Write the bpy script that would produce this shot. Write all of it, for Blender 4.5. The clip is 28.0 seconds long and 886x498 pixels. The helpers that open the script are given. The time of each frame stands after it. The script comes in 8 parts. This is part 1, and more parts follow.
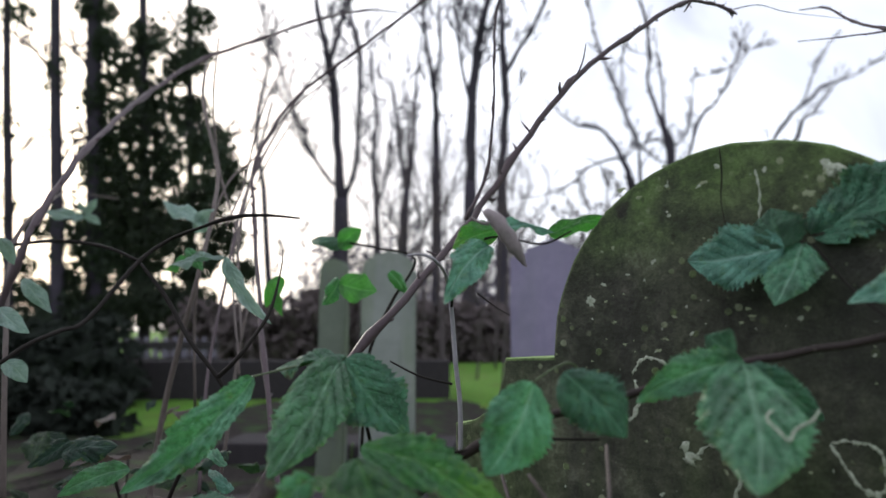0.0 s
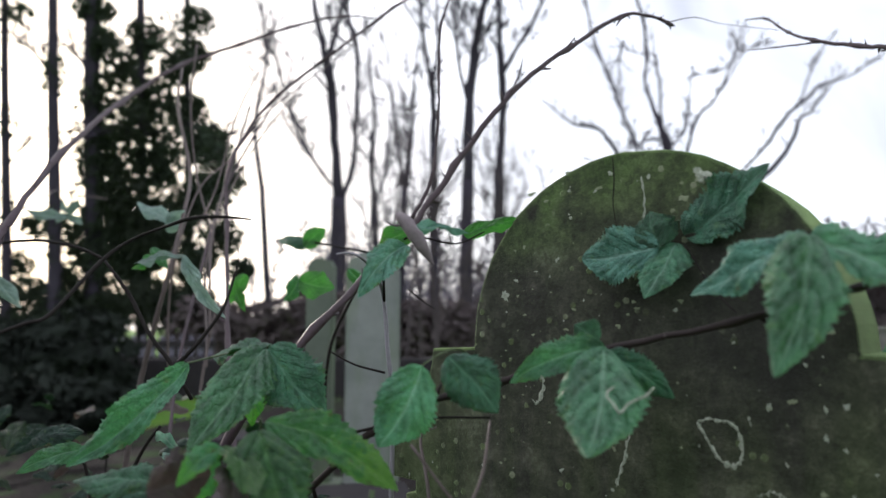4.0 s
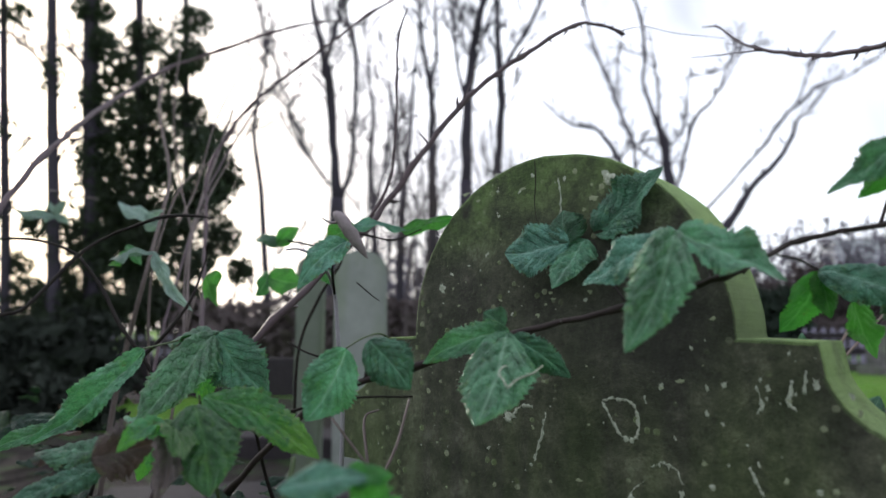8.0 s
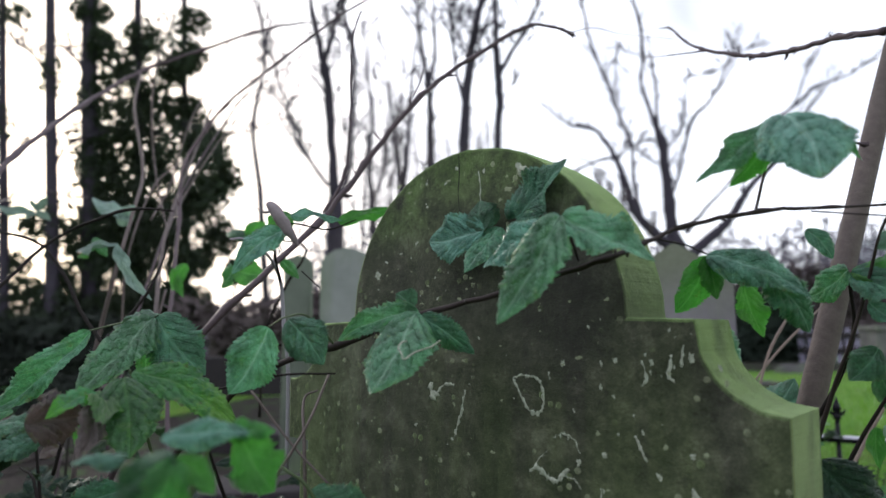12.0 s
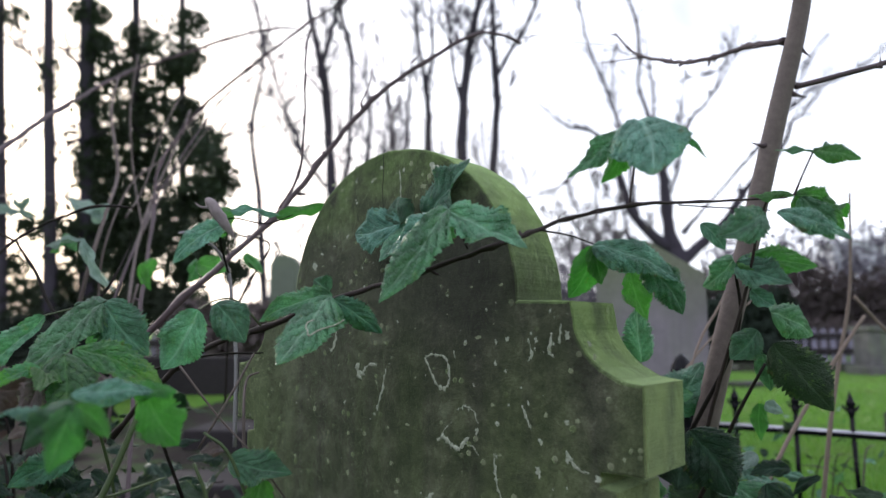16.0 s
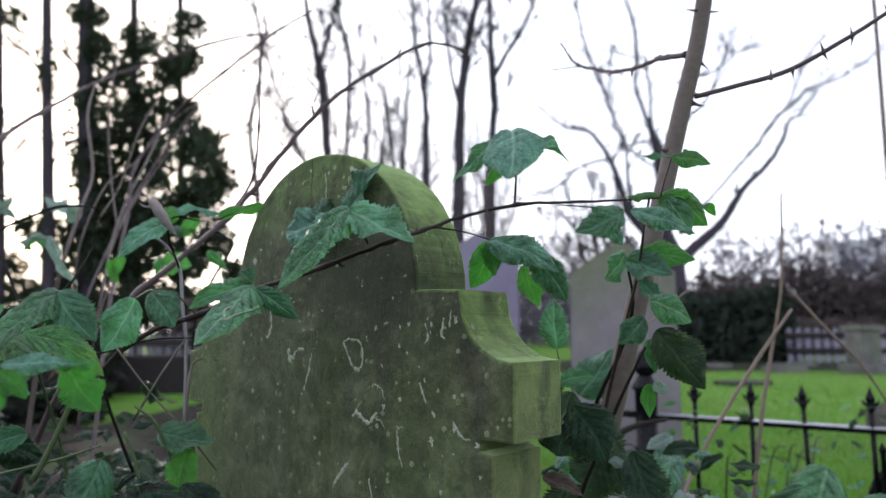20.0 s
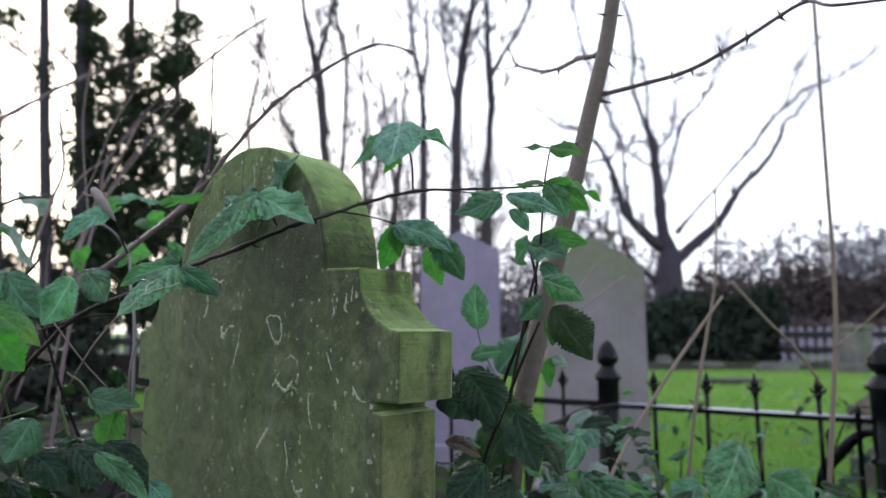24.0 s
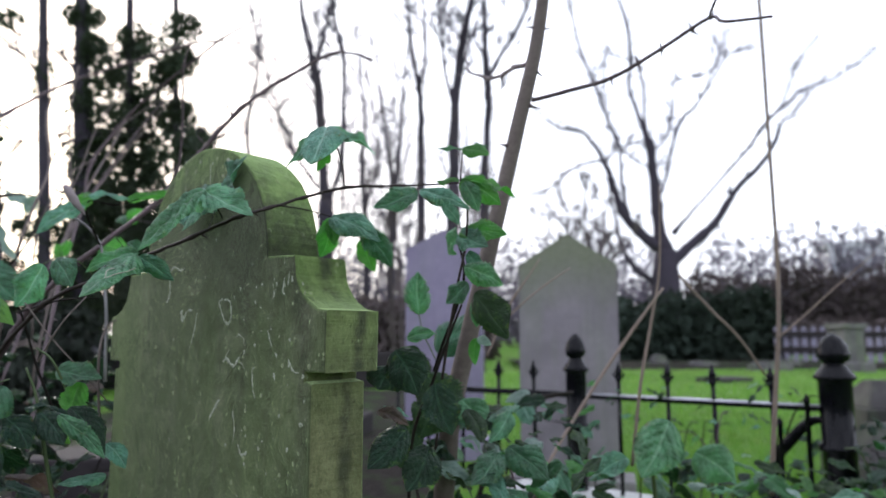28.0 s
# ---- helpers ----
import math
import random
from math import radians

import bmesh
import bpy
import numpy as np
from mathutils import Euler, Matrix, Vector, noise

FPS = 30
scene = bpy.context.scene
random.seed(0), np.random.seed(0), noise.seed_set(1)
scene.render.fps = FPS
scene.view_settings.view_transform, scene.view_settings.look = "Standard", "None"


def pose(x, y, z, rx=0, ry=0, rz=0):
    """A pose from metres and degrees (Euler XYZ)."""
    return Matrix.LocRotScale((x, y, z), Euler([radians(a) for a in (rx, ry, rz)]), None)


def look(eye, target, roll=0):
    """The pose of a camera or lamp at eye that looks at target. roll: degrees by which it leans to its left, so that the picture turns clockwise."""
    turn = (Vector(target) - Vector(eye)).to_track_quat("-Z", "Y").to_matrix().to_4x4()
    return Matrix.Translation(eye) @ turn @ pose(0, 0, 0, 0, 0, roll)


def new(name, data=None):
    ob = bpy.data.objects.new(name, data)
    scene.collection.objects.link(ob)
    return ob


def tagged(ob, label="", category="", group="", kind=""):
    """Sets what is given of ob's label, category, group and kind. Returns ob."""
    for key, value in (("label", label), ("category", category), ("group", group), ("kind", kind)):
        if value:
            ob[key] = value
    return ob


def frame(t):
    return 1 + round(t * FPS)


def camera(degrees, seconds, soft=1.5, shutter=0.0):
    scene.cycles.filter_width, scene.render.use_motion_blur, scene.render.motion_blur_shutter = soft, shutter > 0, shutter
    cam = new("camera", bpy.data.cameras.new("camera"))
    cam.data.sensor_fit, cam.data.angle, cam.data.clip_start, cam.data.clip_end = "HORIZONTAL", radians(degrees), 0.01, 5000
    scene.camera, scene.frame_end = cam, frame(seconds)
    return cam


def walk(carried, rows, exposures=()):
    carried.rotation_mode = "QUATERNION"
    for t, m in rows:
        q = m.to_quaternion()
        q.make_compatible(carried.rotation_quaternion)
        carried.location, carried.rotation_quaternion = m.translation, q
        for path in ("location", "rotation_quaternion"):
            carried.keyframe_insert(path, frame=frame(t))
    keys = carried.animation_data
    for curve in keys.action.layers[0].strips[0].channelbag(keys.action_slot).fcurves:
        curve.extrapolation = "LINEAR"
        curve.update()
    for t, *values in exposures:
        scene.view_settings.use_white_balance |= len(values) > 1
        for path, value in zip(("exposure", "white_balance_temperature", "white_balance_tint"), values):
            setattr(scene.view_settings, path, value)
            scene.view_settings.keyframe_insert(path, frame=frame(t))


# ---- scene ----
cam = camera(67.0, 28.0, soft=1.5)
cam.data.dof.use_dof = True
cam.data.dof.focus_distance = 0.85
cam.data.dof.aperture_fstop = 3.8
EYE, TILT = 1.0, 6.93
# seconds; right, ahead and up of the first eye along its own axes; yaw and pitch
PATH = [
    (0.0, 0.0000, -0.0000, 0.0000, -0.000, 0.000),
    (0.5, 0.0077, -0.0098, -0.0020, -0.033, -0.013),
    (1.0, 0.0173, -0.0194, -0.0026, -0.055, -0.023),
    (1.5, 0.0277, -0.0283, -0.0029, -0.059, -0.033),
    (2.0, 0.0398, -0.0371, -0.0022, -0.063, -0.042),
    (2.5, 0.0517, -0.0450, -0.0010, -0.059, -0.051),
    (3.0, 0.0644, -0.0529, 0.0001, -0.059, -0.060),
    (3.5, 0.0755, -0.0607, 0.0002, -0.052, -0.070),
    (5.5, 0.1147, -0.0936, -0.0004, -0.047, -0.060),
    (6.0, 0.1238, -0.1020, -0.0004, -0.044, -0.057),
    (6.5, 0.1322, -0.1103, -0.0009, -0.042, -0.056),
    (7.0, 0.1415, -0.1187, -0.0018, -0.047, -0.052),
    (7.5, 0.1511, -0.1267, -0.0032, -0.049, -0.047),
    (8.0, 0.1604, -0.1341, -0.0053, -0.048, -0.045),
    (8.5, 0.1687, -0.1407, -0.0070, -0.041, -0.040),
    (9.0, 0.1781, -0.1468, -0.0080, -0.043, -0.033),
    (9.5, 0.1872, -0.1525, -0.0087, -0.044, -0.025),
    (10.0, 0.1985, -0.1583, -0.0104, -0.049, -0.022),
    (10.5, 0.2105, -0.1642, -0.0131, -0.051, -0.025),
    (11.0, 0.2236, -0.1702, -0.0157, -0.056, -0.024),
    (11.5, 0.2350, -0.1770, -0.0177, -0.041, -0.012),
    (12.0, 0.2483, -0.1848, -0.0202, -0.039, -0.003),
    (12.5, 0.2611, -0.1933, -0.0229, -0.041, 0.005),
    (14.5, 0.3128, -0.2331, -0.0278, -0.053, 0.092),
    (15.0, 0.3246, -0.2428, -0.0289, -0.050, 0.111),
    (15.5, 0.3369, -0.2528, -0.0310, -0.055, 0.118),
    (16.0, 0.3488, -0.2630, -0.0327, -0.059, 0.116),
    (16.5, 0.3606, -0.2734, -0.0334, -0.063, 0.116),
    (17.0, 0.3728, -0.2845, -0.0343, -0.059, 0.111),
    (17.5, 0.3863, -0.2960, -0.0356, -0.055, 0.107),
    (18.0, 0.4018, -0.3076, -0.0361, -0.063, 0.114),
    (18.5, 0.4171, -0.3195, -0.0362, -0.065, 0.122),
    (19.0, 0.4321, -0.3317, -0.0369, -0.062, 0.126),
    (19.5, 0.4475, -0.3439, -0.0383, -0.062, 0.129),
    (20.0, 0.4633, -0.3551, -0.0396, -0.064, 0.137),
    (20.5, 0.4798, -0.3659, -0.0422, -0.064, 0.130),
    (21.0, 0.4964, -0.3759, -0.0455, -0.067, 0.114),
    (21.5, 0.5130, -0.3856, -0.0485, -0.074, 0.109),
    (23.5, 0.5766, -0.4286, -0.0598, -0.080, 0.159),
    (24.0, 0.5915, -0.4408, -0.0638, -0.078, 0.157),
    (24.5, 0.6059, -0.4543, -0.0671, -0.077, 0.158),
    (25.0, 0.6207, -0.4685, -0.0693, -0.080, 0.160),
    (25.5, 0.6355, -0.4829, -0.0706, -0.084, 0.165),
    (26.0, 0.6505, -0.4973, -0.0715, -0.093, 0.169),
    (26.5, 0.6648, -0.5118, -0.0731, -0.101, 0.175),
    (27.0, 0.6779, -0.5264, -0.0751, -0.103, 0.195),
    (27.5, 0.6898, -0.5413, -0.0780, -0.096, 0.215),
    (28.0, 0.7011, -0.5564, -0.0811, -0.085, 0.233),
]
walk(cam, [(t, pose(0, 0, EYE, TILT) @ pose(x, y, z, 90 + pitch, 0, yaw)) for t, x, y, z, yaw, pitch in PATH],
     exposures=((0.0, 0.0, 6100, 9), (8.0, 0.1, 6100, 9), (17.0, 0.26, 6050, 11), (28.0, 0.46, 6000, 11)))

# ---- sky and sun: low, bright, behind the trees ----
SUN_AZ, SUN_EL = -31.0, 17.0  # degrees to the left of straight ahead, above the horizon
world = bpy.data.worlds.new("sky")
scene.world = world
world.use_nodes = True
wn, wl = world.node_tree.nodes, world.node_tree.links
wn.clear()
sky = wn.new("ShaderNodeTexSky")
sky.sky_type, sky.sun_disc = "NISHITA", False
sky.sun_elevation, sky.sun_rotation = radians(SUN_EL), radians(SUN_AZ)
sky.air_density, sky.dust_density, sky.ozone_density = 1.0, 4.0, 1.0
soften = wn.new("ShaderNodeMix")
soften.data_type = "RGBA"
soften.inputs["Factor"].default_value = 0.68
# thin high cloud: faintly violet white with soft greyer folds
cloud = wn.new("ShaderNodeTexNoise")
cloud.inputs["Scale"].default_value, cloud.inputs["Detail"].default_value, cloud.inputs["Distortion"].default_value = 3.2, 6.0, 0.6
folds = wn.new("ShaderNodeValToRGB")
folds.color_ramp.elements[0].position, folds.color_ramp.elements[0].color = 0.34, (9.2, 9.2, 10.1, 1)
folds.color_ramp.elements[1].position, folds.color_ramp.elements[1].color = 0.58, (16.2, 16.1, 16.9, 1)
wl.new(cloud.outputs["Fac"], folds.inputs["Fac"])
wl.new(folds.outputs["Color"], soften.inputs["B"])
bg = wn.new("ShaderNodeBackground")
bg.inputs["Strength"].default_value = 0.11
out = wn.new("ShaderNodeOutputWorld")
wl.new(sky.outputs["Color"], soften.inputs["A"])
wl.new(soften.outputs["Result"], bg.inputs["Color"])
wl.new(bg.outputs["Background"], out.inputs["Surface"])

sun_data = bpy.data.lights.new("sun", "SUN")
sun_data.energy, sun_data.angle, sun_data.color = 1.6, radians(1.0), (1.0, 0.9, 0.76)
sun = new("sun", sun_data)
az, el = radians(SUN_AZ), radians(SUN_EL)
toward_sun = Vector((math.sin(az) * math.cos(el), math.cos(az) * math.cos(el), math.sin(el)))
sun.matrix_world = look((0, 0, 30), Vector((0, 0, 30)) - toward_sun)


# ---- materials ----
class Mat:
    """A small wrapper round a node material."""

    def __init__(self, name):
        self.m = bpy.data.materials.new(name)
        self.m.use_nodes = True
        self.n, self.l = self.m.node_tree.nodes, self.m.node_tree.links
        self.b = self.n["Principled BSDF"]
        self.o = self.n["Material Output"]

    def node(self, kind, **sets):
        nd = self.n.new(kind)
        for k, v in sets.items():
            nd.inputs[k.replace("_", " ")].default_value = v
        return nd

    def obj(self):
        return self.n.new("ShaderNodeTexCoord").outputs["Object"]

    def noise(self, scale, detail=4, rough=0.6, co=None, stretch=None):
        nd = self.node("ShaderNodeTexNoise", Scale=scale, Detail=detail, Roughness=rough)
        co = co or self.obj()
        if stretch:
            mp = self.n.new("ShaderNodeMapping")
            mp.inputs["Scale"].default_value = stretch
            self.l.new(co, mp.inputs["Vector"])
            co = mp.outputs["Vector"]
        self.l.new(co, nd.inputs["Vector"])
        return nd.outputs["Fac"]

    def ramp(self, fac, *stops):
        nd = self.n.new("ShaderNodeValToRGB")
        el = nd.color_ramp.elements
        while len(el) < len(stops):
            el.new(0.5)
        for e, (p, c) in zip(el, stops):
            e.position = p
            e.color = (*c, 1) if len(c) == 3 else c
        self.l.new(fac, nd.inputs["Fac"])
        return nd.outputs["Color"]

    def mask(self, fac, lo, hi):
        nd = self.n.new("ShaderNodeMapRange")
        nd.inputs["From Min"].default_value, nd.inputs["From Max"].default_value = lo, hi
        self.l.new(fac, nd.inputs["Value"])
        return nd.outputs["Result"]

    def mix(self, fac, a, b, mode="MIX"):
        nd = self.n.new("ShaderNodeMix")
        nd.data_type, nd.blend_type = "RGBA", mode
        for key, v in (("Factor", fac), ("A", a), ("B", b)):
            if hasattr(v, "links"):
                self.l.new(v, nd.inputs[key])
            else:
                nd.inputs[key].default_value = v if not isinstance(v, tuple) else (*v, 1)
        return nd.outputs["Result"]

    def math(self, op, a, b=None, c=None):
        nd = self.n.new("ShaderNodeMath")
        nd.operation = op
        for i, v in enumerate((a, b, c)):
            if v is None:
                continue
            if hasattr(v, "links"):
                self.l.new(v, nd.inputs[i])
            else:
                nd.inputs[i].default_value = v
        return nd.outputs["Value"]

    def bump(self, height, strength=0.4, distance=0.002):
        nd = self.node("ShaderNodeBump", Strength=strength, Distance=distance)
        self.l.new(height, nd.inputs["Height"])
        self.l.new(nd.outputs["Normal"], self.b.inputs["Normal"])

    def finish(self, color, rough=0.8, spec=0.3, metal=0.0):
        if hasattr(color, "links"):
            self.l.new(color, self.b.inputs["Base Color"])
        else:
            self.b.inputs["Base Color"].default_value = (*color, 1)
        if hasattr(rough, "links"):
            self.l.new(rough, self.b.inputs["Roughness"])
        else:
            self.b.inputs["Roughness"].default_value = rough
        self.b.inputs["Specular IOR Level"].default_value = spec
        self.b.inputs["Metallic"].default_value = metal
        return self.m


def mat_headstone():
    m = Mat("mossy_sandstone")
    fine, mid, big = m.noise(420, 6, 0.7), m.noise(34, 5, 0.65), m.noise(5.5, 4, 0.6)
    grit = m.noise(17, 9, 0.8)
    where = m.n.new("ShaderNodeSeparateXYZ")
    m.l.new(m.obj(), where.inputs[0])
    x, z = where.outputs["X"], where.outputs["Z"]
    base = m.ramp(grit, (0.36, (0.02, 0.019, 0.016)), (0.47, (0.043, 0.04, 0.034)), (0.56, (0.076, 0.072, 0.058)), (0.68, (0.168, 0.163, 0.126)))
    # olive algae in broad vertical runs, fuller down the slab
    runs = m.noise(9, 5, 0.6, stretch=(1.0, 1.0, 0.07))
    algae = m.math("MULTIPLY", m.mask(runs, 0.4, 0.6), m.math("MULTIPLY_ADD", m.mask(z, 1.0, 0.8), 0.45, 0.15))
    col = m.mix(algae, base, m.ramp(grit, (0.38, (0.055, 0.082, 0.028)), (0.5, (0.098, 0.135, 0.048)), (0.64, (0.17, 0.215, 0.088))))
    # green film where rain keeps the upper faces and the side wet
    nrm = m.n.new("ShaderNodeTexCoord").outputs["Normal"]
    sep = m.n.new("ShaderNodeSeparateXYZ")
    m.l.new(nrm, sep.inputs[0])
    flank = m.mask(sep.outputs["X"], 0.4, 0.9)
    film = m.math("MAXIMUM", m.mask(sep.outputs["Z"], 0.05, 0.5), flank)
    film = m.math("MULTIPLY", film, m.mask(mid, 0.12, 0.5))
    # drier, yellow-olive flank with dark drip lines
    col = m.mix(m.math("MULTIPLY", flank, 0.85), col, m.ramp(grit, (0.38, (0.085, 0.092, 0.042)), (0.6, (0.2, 0.205, 0.1))))
    drips = m.math("MULTIPLY", flank, m.mask(m.noise(30, 4, 0.6, stretch=(1.0, 1.0, 0.06)), 0.55, 0.68))
    col = m.mix(m.math("MULTIPLY", drips, 0.6), col, (0.045, 0.05, 0.028))
    film = m.math("MULTIPLY", film, m.mask(z, 0.7, 1.02))
    crown = m.math("MULTIPLY", m.mask(m.math("ADD", z, m.math("MULTIPLY", m.math("SUBTRACT", big, 0.5), 0.2)), 1.06, 1.16), m.mask(mid, 0.3, 0.6))
    film = m.math("MAXIMUM", film, m.math("MULTIPLY", crown, 0.9))
    col = m.mix(m.math("MULTIPLY", film, 0.8), col, m.ramp(m.noise(28, 7, 0.75), (0.36, (0.06, 0.11, 0.026)), (0.5, (0.12, 0.21, 0.05)), (0.66, (0.21, 0.33, 0.095))))
    # angular crusts of old moss, thick towards the head
    chips = m.node("ShaderNodeTexVoronoi", Scale=95.0)
    m.l.new(m.obj(), chips.inputs["Vector"])
    cell = m.n.new("ShaderNodeSeparateXYZ")
    m.l.new(chips.outputs["Color"], cell.inputs[0])
    chip = m.math("MULTIPLY", m.mask(m.math("ADD", chips.outputs["Distance"], m.math("MULTIPLY", fine, 0.3)), 0.52, 0.46), m.mask(cell.outputs["X"], 0.82, 0.86))
    chip = m.math("MULTIPLY", chip, m.mask(m.noise(8, 4, 0.7), 0.44, 0.54))
    col = m.mix(m.math("MULTIPLY", chip, 0.75), col, m.mix(cell.outputs["Y"], (0.12, 0.16, 0.06), (0.32, 0.34, 0.22)))
    pits = m.mask(m.noise(75, 4, 0.65), 0.42, 0.34)
    col = m.mix(m.math("MULTIPLY", pits, 0.45), col, (0.02, 0.019, 0.015))
    dark = m.mask(m.noise(3.2, 5, 0.7), 0.56, 0.74)
    col = m.mix(m.math("MULTIPLY", dark, 0.4), col, (0.042, 0.038, 0.035))
    # a black algal stain spreading from under the leaves
    spot = m.n.new("ShaderNodeVectorMath")
    spot.operation = "DISTANCE"
    m.l.new(m.obj(), spot.inputs[0])
    spot.inputs[1].default_value = (0.12, -0.01, 1.0)
    stain = m.mask(m.math("ADD", spot.outputs["Value"], m.math("MULTIPLY", m.noise(14, 5, 0.7), 0.14)), 0.2, 0.12)
    col = m.mix(m.math("MULTIPLY", stain, 0.62), col, (0.035, 0.034, 0.03))
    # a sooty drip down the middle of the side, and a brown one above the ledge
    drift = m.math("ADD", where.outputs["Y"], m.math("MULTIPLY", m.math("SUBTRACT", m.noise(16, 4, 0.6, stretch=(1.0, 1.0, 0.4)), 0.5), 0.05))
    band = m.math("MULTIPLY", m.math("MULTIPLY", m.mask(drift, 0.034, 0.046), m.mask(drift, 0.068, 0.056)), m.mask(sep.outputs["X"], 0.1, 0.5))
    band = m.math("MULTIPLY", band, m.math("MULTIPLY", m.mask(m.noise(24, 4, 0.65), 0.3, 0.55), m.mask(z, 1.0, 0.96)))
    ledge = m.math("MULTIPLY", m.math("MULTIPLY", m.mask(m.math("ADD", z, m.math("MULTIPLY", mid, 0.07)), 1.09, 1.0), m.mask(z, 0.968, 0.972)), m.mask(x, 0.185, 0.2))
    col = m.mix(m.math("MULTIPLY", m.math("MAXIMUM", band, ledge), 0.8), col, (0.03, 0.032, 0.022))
    speck = m.mask(fine, 0.3, 0.75)
    col = m.mix(0.25, col, speck, "OVERLAY")
    tooling = m.math("MULTIPLY", m.math("MULTIPLY", m.noise(120, 2, 0.5, stretch=(0.06, 0.06, 1.0)), flank), 1.1)
    relief = m.math("ADD", m.math("ADD", tooling, m.math("MULTIPLY", fine, 0.4)), m.math("ADD", grit, m.math("MULTIPLY", mid, 0.5)))
    m.bump(m.math("ADD", relief, m.math("MULTIPLY", chip, 0.4)), 0.8, 0.003)
    # the furry algal film catches light at a glancing view
    m.b.inputs["Sheen Weight"].default_value, m.b.inputs["Sheen Roughness"].default_value = 1.0, 0.36
    m.b.inputs["Sheen Tint"].default_value = (0.55, 0.72, 0.34, 1)
    return m.finish(col, 0.8, 0.2)


def mat_grey_stone(name, a, b, green, head=None):
    m = Mat(name)
    big, mid, fine = m.noise(3.5, 5), m.noise(40, 5), m.noise(160, 5, 0.7)
    col = m.mix(m.mask(big, 0.35, 0.65), a, b)
    col = m.mix(m.math("MULTIPLY", m.mask(m.noise(5, 4, stretch=(1, 1, 0.25)), 0.45, 0.75), green), col, (0.16, 0.22, 0.1))
    if head:
        # algae washed down from the top
        sep = m.n.new("ShaderNodeSeparateXYZ")
        m.l.new(m.obj(), sep.inputs[0])
        wash = m.mask(m.math("ADD", sep.outputs["Z"], m.math("MULTIPLY", m.noise(9, 5, 0.65, stretch=(1, 1, 0.2)), 0.3)), head, head + 0.3)
        col = m.mix(m.math("MULTIPLY", wash, 0.75), col, m.mix(mid, (0.13, 0.155, 0.085), (0.21, 0.235, 0.15)))
    drip = m.mask(m.noise(14, 5, 0.65, stretch=(1, 1, 0.06)), 0.55, 0.75)
    col = m.mix(m.math("MULTIPLY", drip, 0.3), col, tuple(0.55 * v for v in a))
    col = m.mix(0.2, col, m.mix(0.5, mid, fine), "OVERLAY")
    m.bump(m.math("ADD", mid, fine), 0.25, 0.002)
    return m.finish(col, 0.85, 0.2)


def mat_lichen():
    m = Mat("pale_lichen")
    n = m.noise(300, 4)
    col = m.ramp(n, (0.3, (0.24, 0.27, 0.2)), (0.7, (0.5, 0.52, 0.42)))
    m.bump(n, 0.4, 0.001)
    return m.finish(col, 0.95, 0.1)


def mat_bark(name, a, b, scale, rough=0.8, spec=0.25):
    m = Mat(name)
    n = m.noise(scale, 5, 0.65)
    n2 = m.noise(scale * 0.15, 3)
    col = m.mix(m.math("MULTIPLY", n2, 0.6), m.mix(n, a, b), tuple(0.6 * v for v in a))
    m.bump(n, 0.4, 0.3 / scale)
    return m.finish(col, rough, spec)


